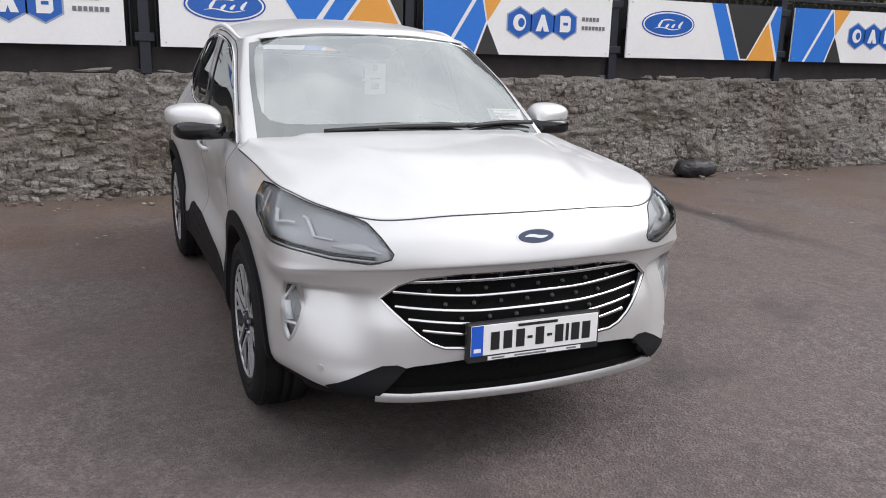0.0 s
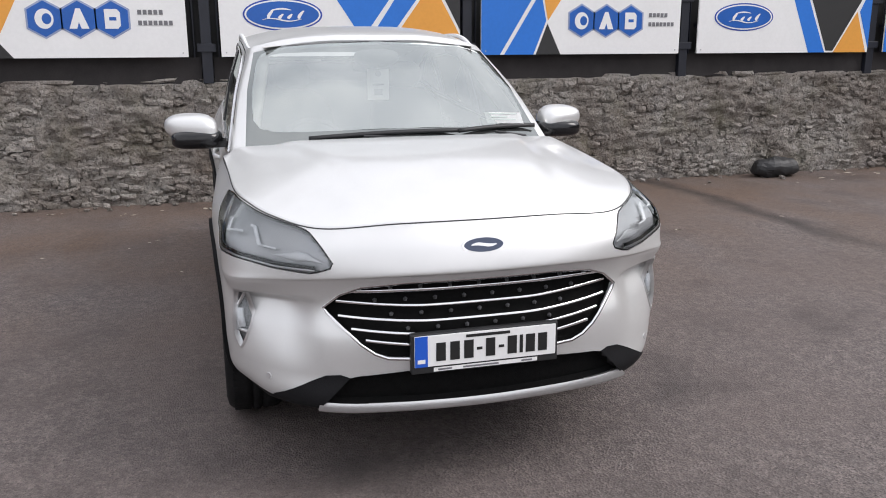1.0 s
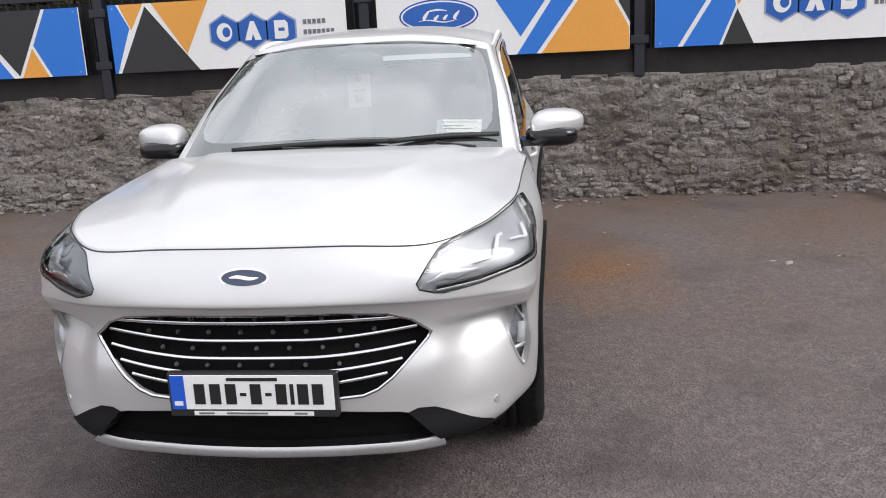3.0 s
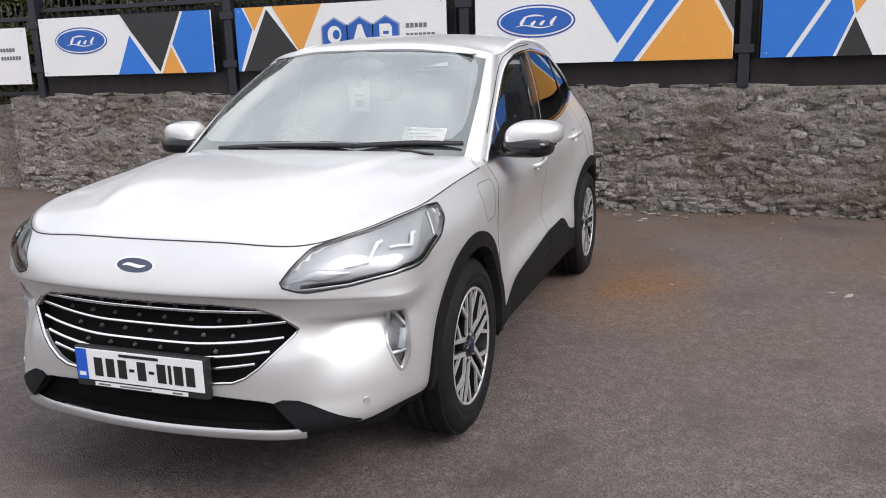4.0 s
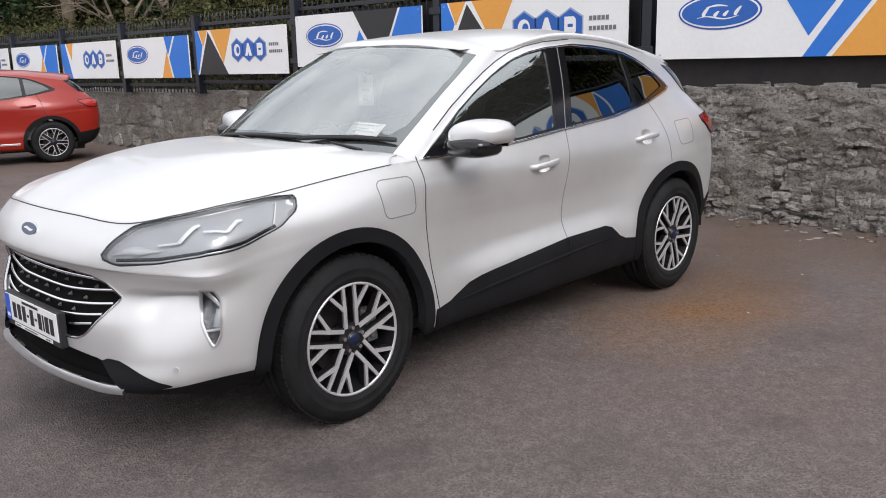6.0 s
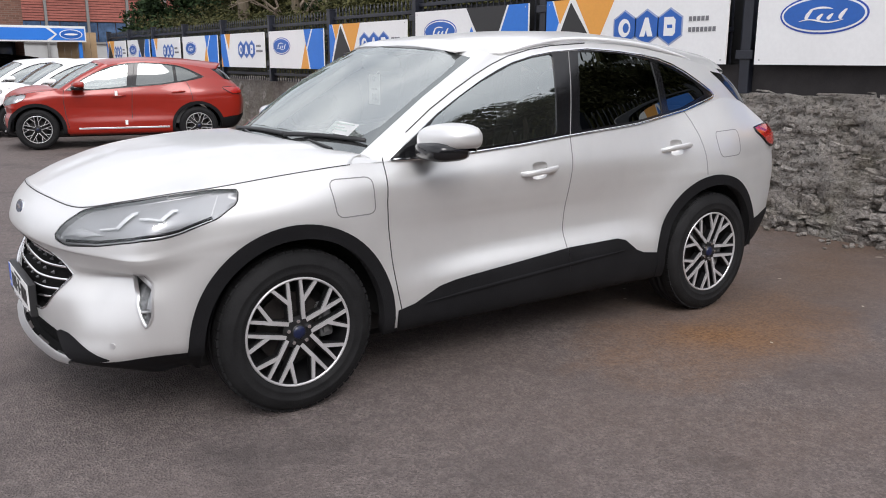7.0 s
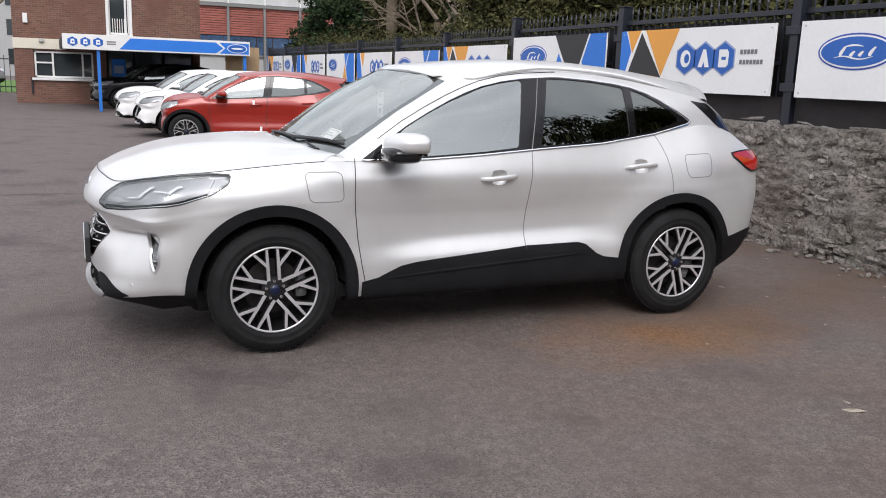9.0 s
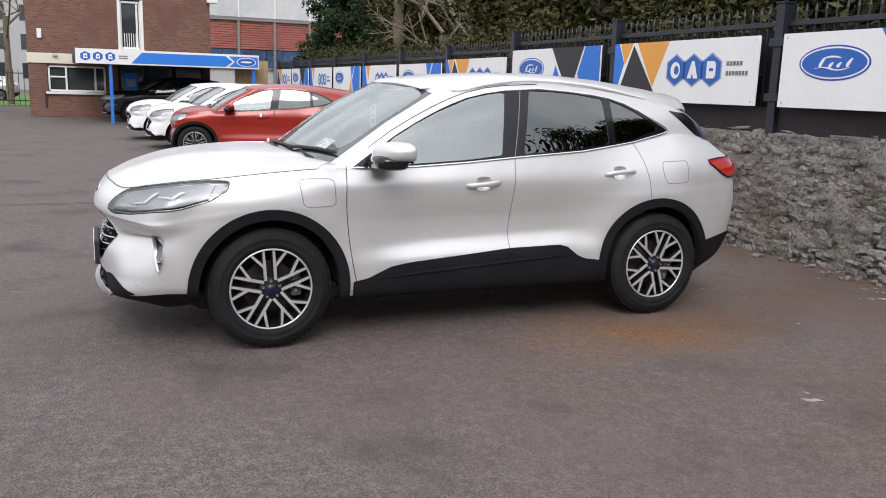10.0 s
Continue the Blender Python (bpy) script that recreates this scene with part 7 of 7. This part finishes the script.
# crack along the edge of a patched strip of asphalt
bm = bmesh.new()
last = None
for k in range(41):
    x = 2.0 + 0.09 * k
    y = -5.58 + 0.035 * noise.noise(Vector((x * 1.7, 0, 0))) + 0.02 * noise.noise(Vector((x * 9, 3, 0))) + (0.07 if k > 17 else 0.0)
    w = 0.010 + 0.006 * noise.noise(Vector((x * 6, 7, 0)))
    pair = [bm.verts.new((x, y - w, 0.004)), bm.verts.new((x, y + w, 0.004))]
    if last:
        bm.faces.new((last[0], pair[0], pair[1], last[1]))
    last = pair
tagged(mesh_obj("asphalt_crack", bm, M_CLAD), "dark crack along a patched strip of asphalt", "crack", kind="structure")

# ---- facing stones of the boundary, laid last ----
lay(NEAR_END + 0.1, 13.9, WALL_X + 0.01, (0.034, 0.082), (0.05, 0.17), (-0.018, 0.030), (0.8, 2.3), near_wall, 0.10)
lay(-25.0, NEAR_END - 0.1, WALL_X - 0.14, (0.20, 0.24), (0.40, 0.48), (-0.01, 0.004), (0, 0), far_wall, 0.05, 0.0, WALL_TOP - 0.15)
# flat, broken capping stones along the crest
y = NEAR_END + 0.1
while y < 13.5:
    w = rs.uniform(0.22, 0.75)
    hgt = rs.uniform(0.045, 0.085)
    o = new("capping_stone", rs.choice(STONES))
    o.matrix_basis = Matrix.Translation((WALL_X - 0.135 + rs.uniform(-0.03, 0.012), y + w / 2, WALL_TOP - 0.035 + rs.uniform(-0.012, 0.012))) @ Euler((rs.uniform(-0.05, 0.05), rs.uniform(-0.06, 0.06), rs.uniform(-0.04, 0.04))).to_matrix().to_4x4() @ Matrix.Diagonal((0.27, w * 1.02, hgt, 1))
    o.parent = near_wall
    y += w
# crumbled bits lying along the foot of the boundary
verts, faces = [], []
for k in range(170):
    s = rs.uniform(0.015, 0.05) * (1.6 if rs.random() < 0.12 else 1)
    m = Matrix.Translation((WALL_X + 0.06 + rs.expovariate(9.0), rs.uniform(-6.5, 8.0), s * 0.25)) @ Euler((rs.uniform(-0.3, 0.3), rs.uniform(-0.3, 0.3), rs.uniform(0, 6))).to_matrix().to_4x4() @ Matrix.Diagonal((s * 1.4, s, s * 0.6, 1))
    me = rs.choice(STONES)
    n0 = len(verts)
    verts += [tuple(m @ v.co) for v in me.vertices]
    faces += [tuple(i + n0 for i in p.vertices) for p in me.polygons]
me = bpy.data.meshes.new("stone_debris")
me.from_pydata(verts, [], faces)
me.materials.append(M_RUBBLE)
debris = tagged(new("stone_debris", me), "small crumbled stones along the foot of the boundary", "debris", kind="stuff")
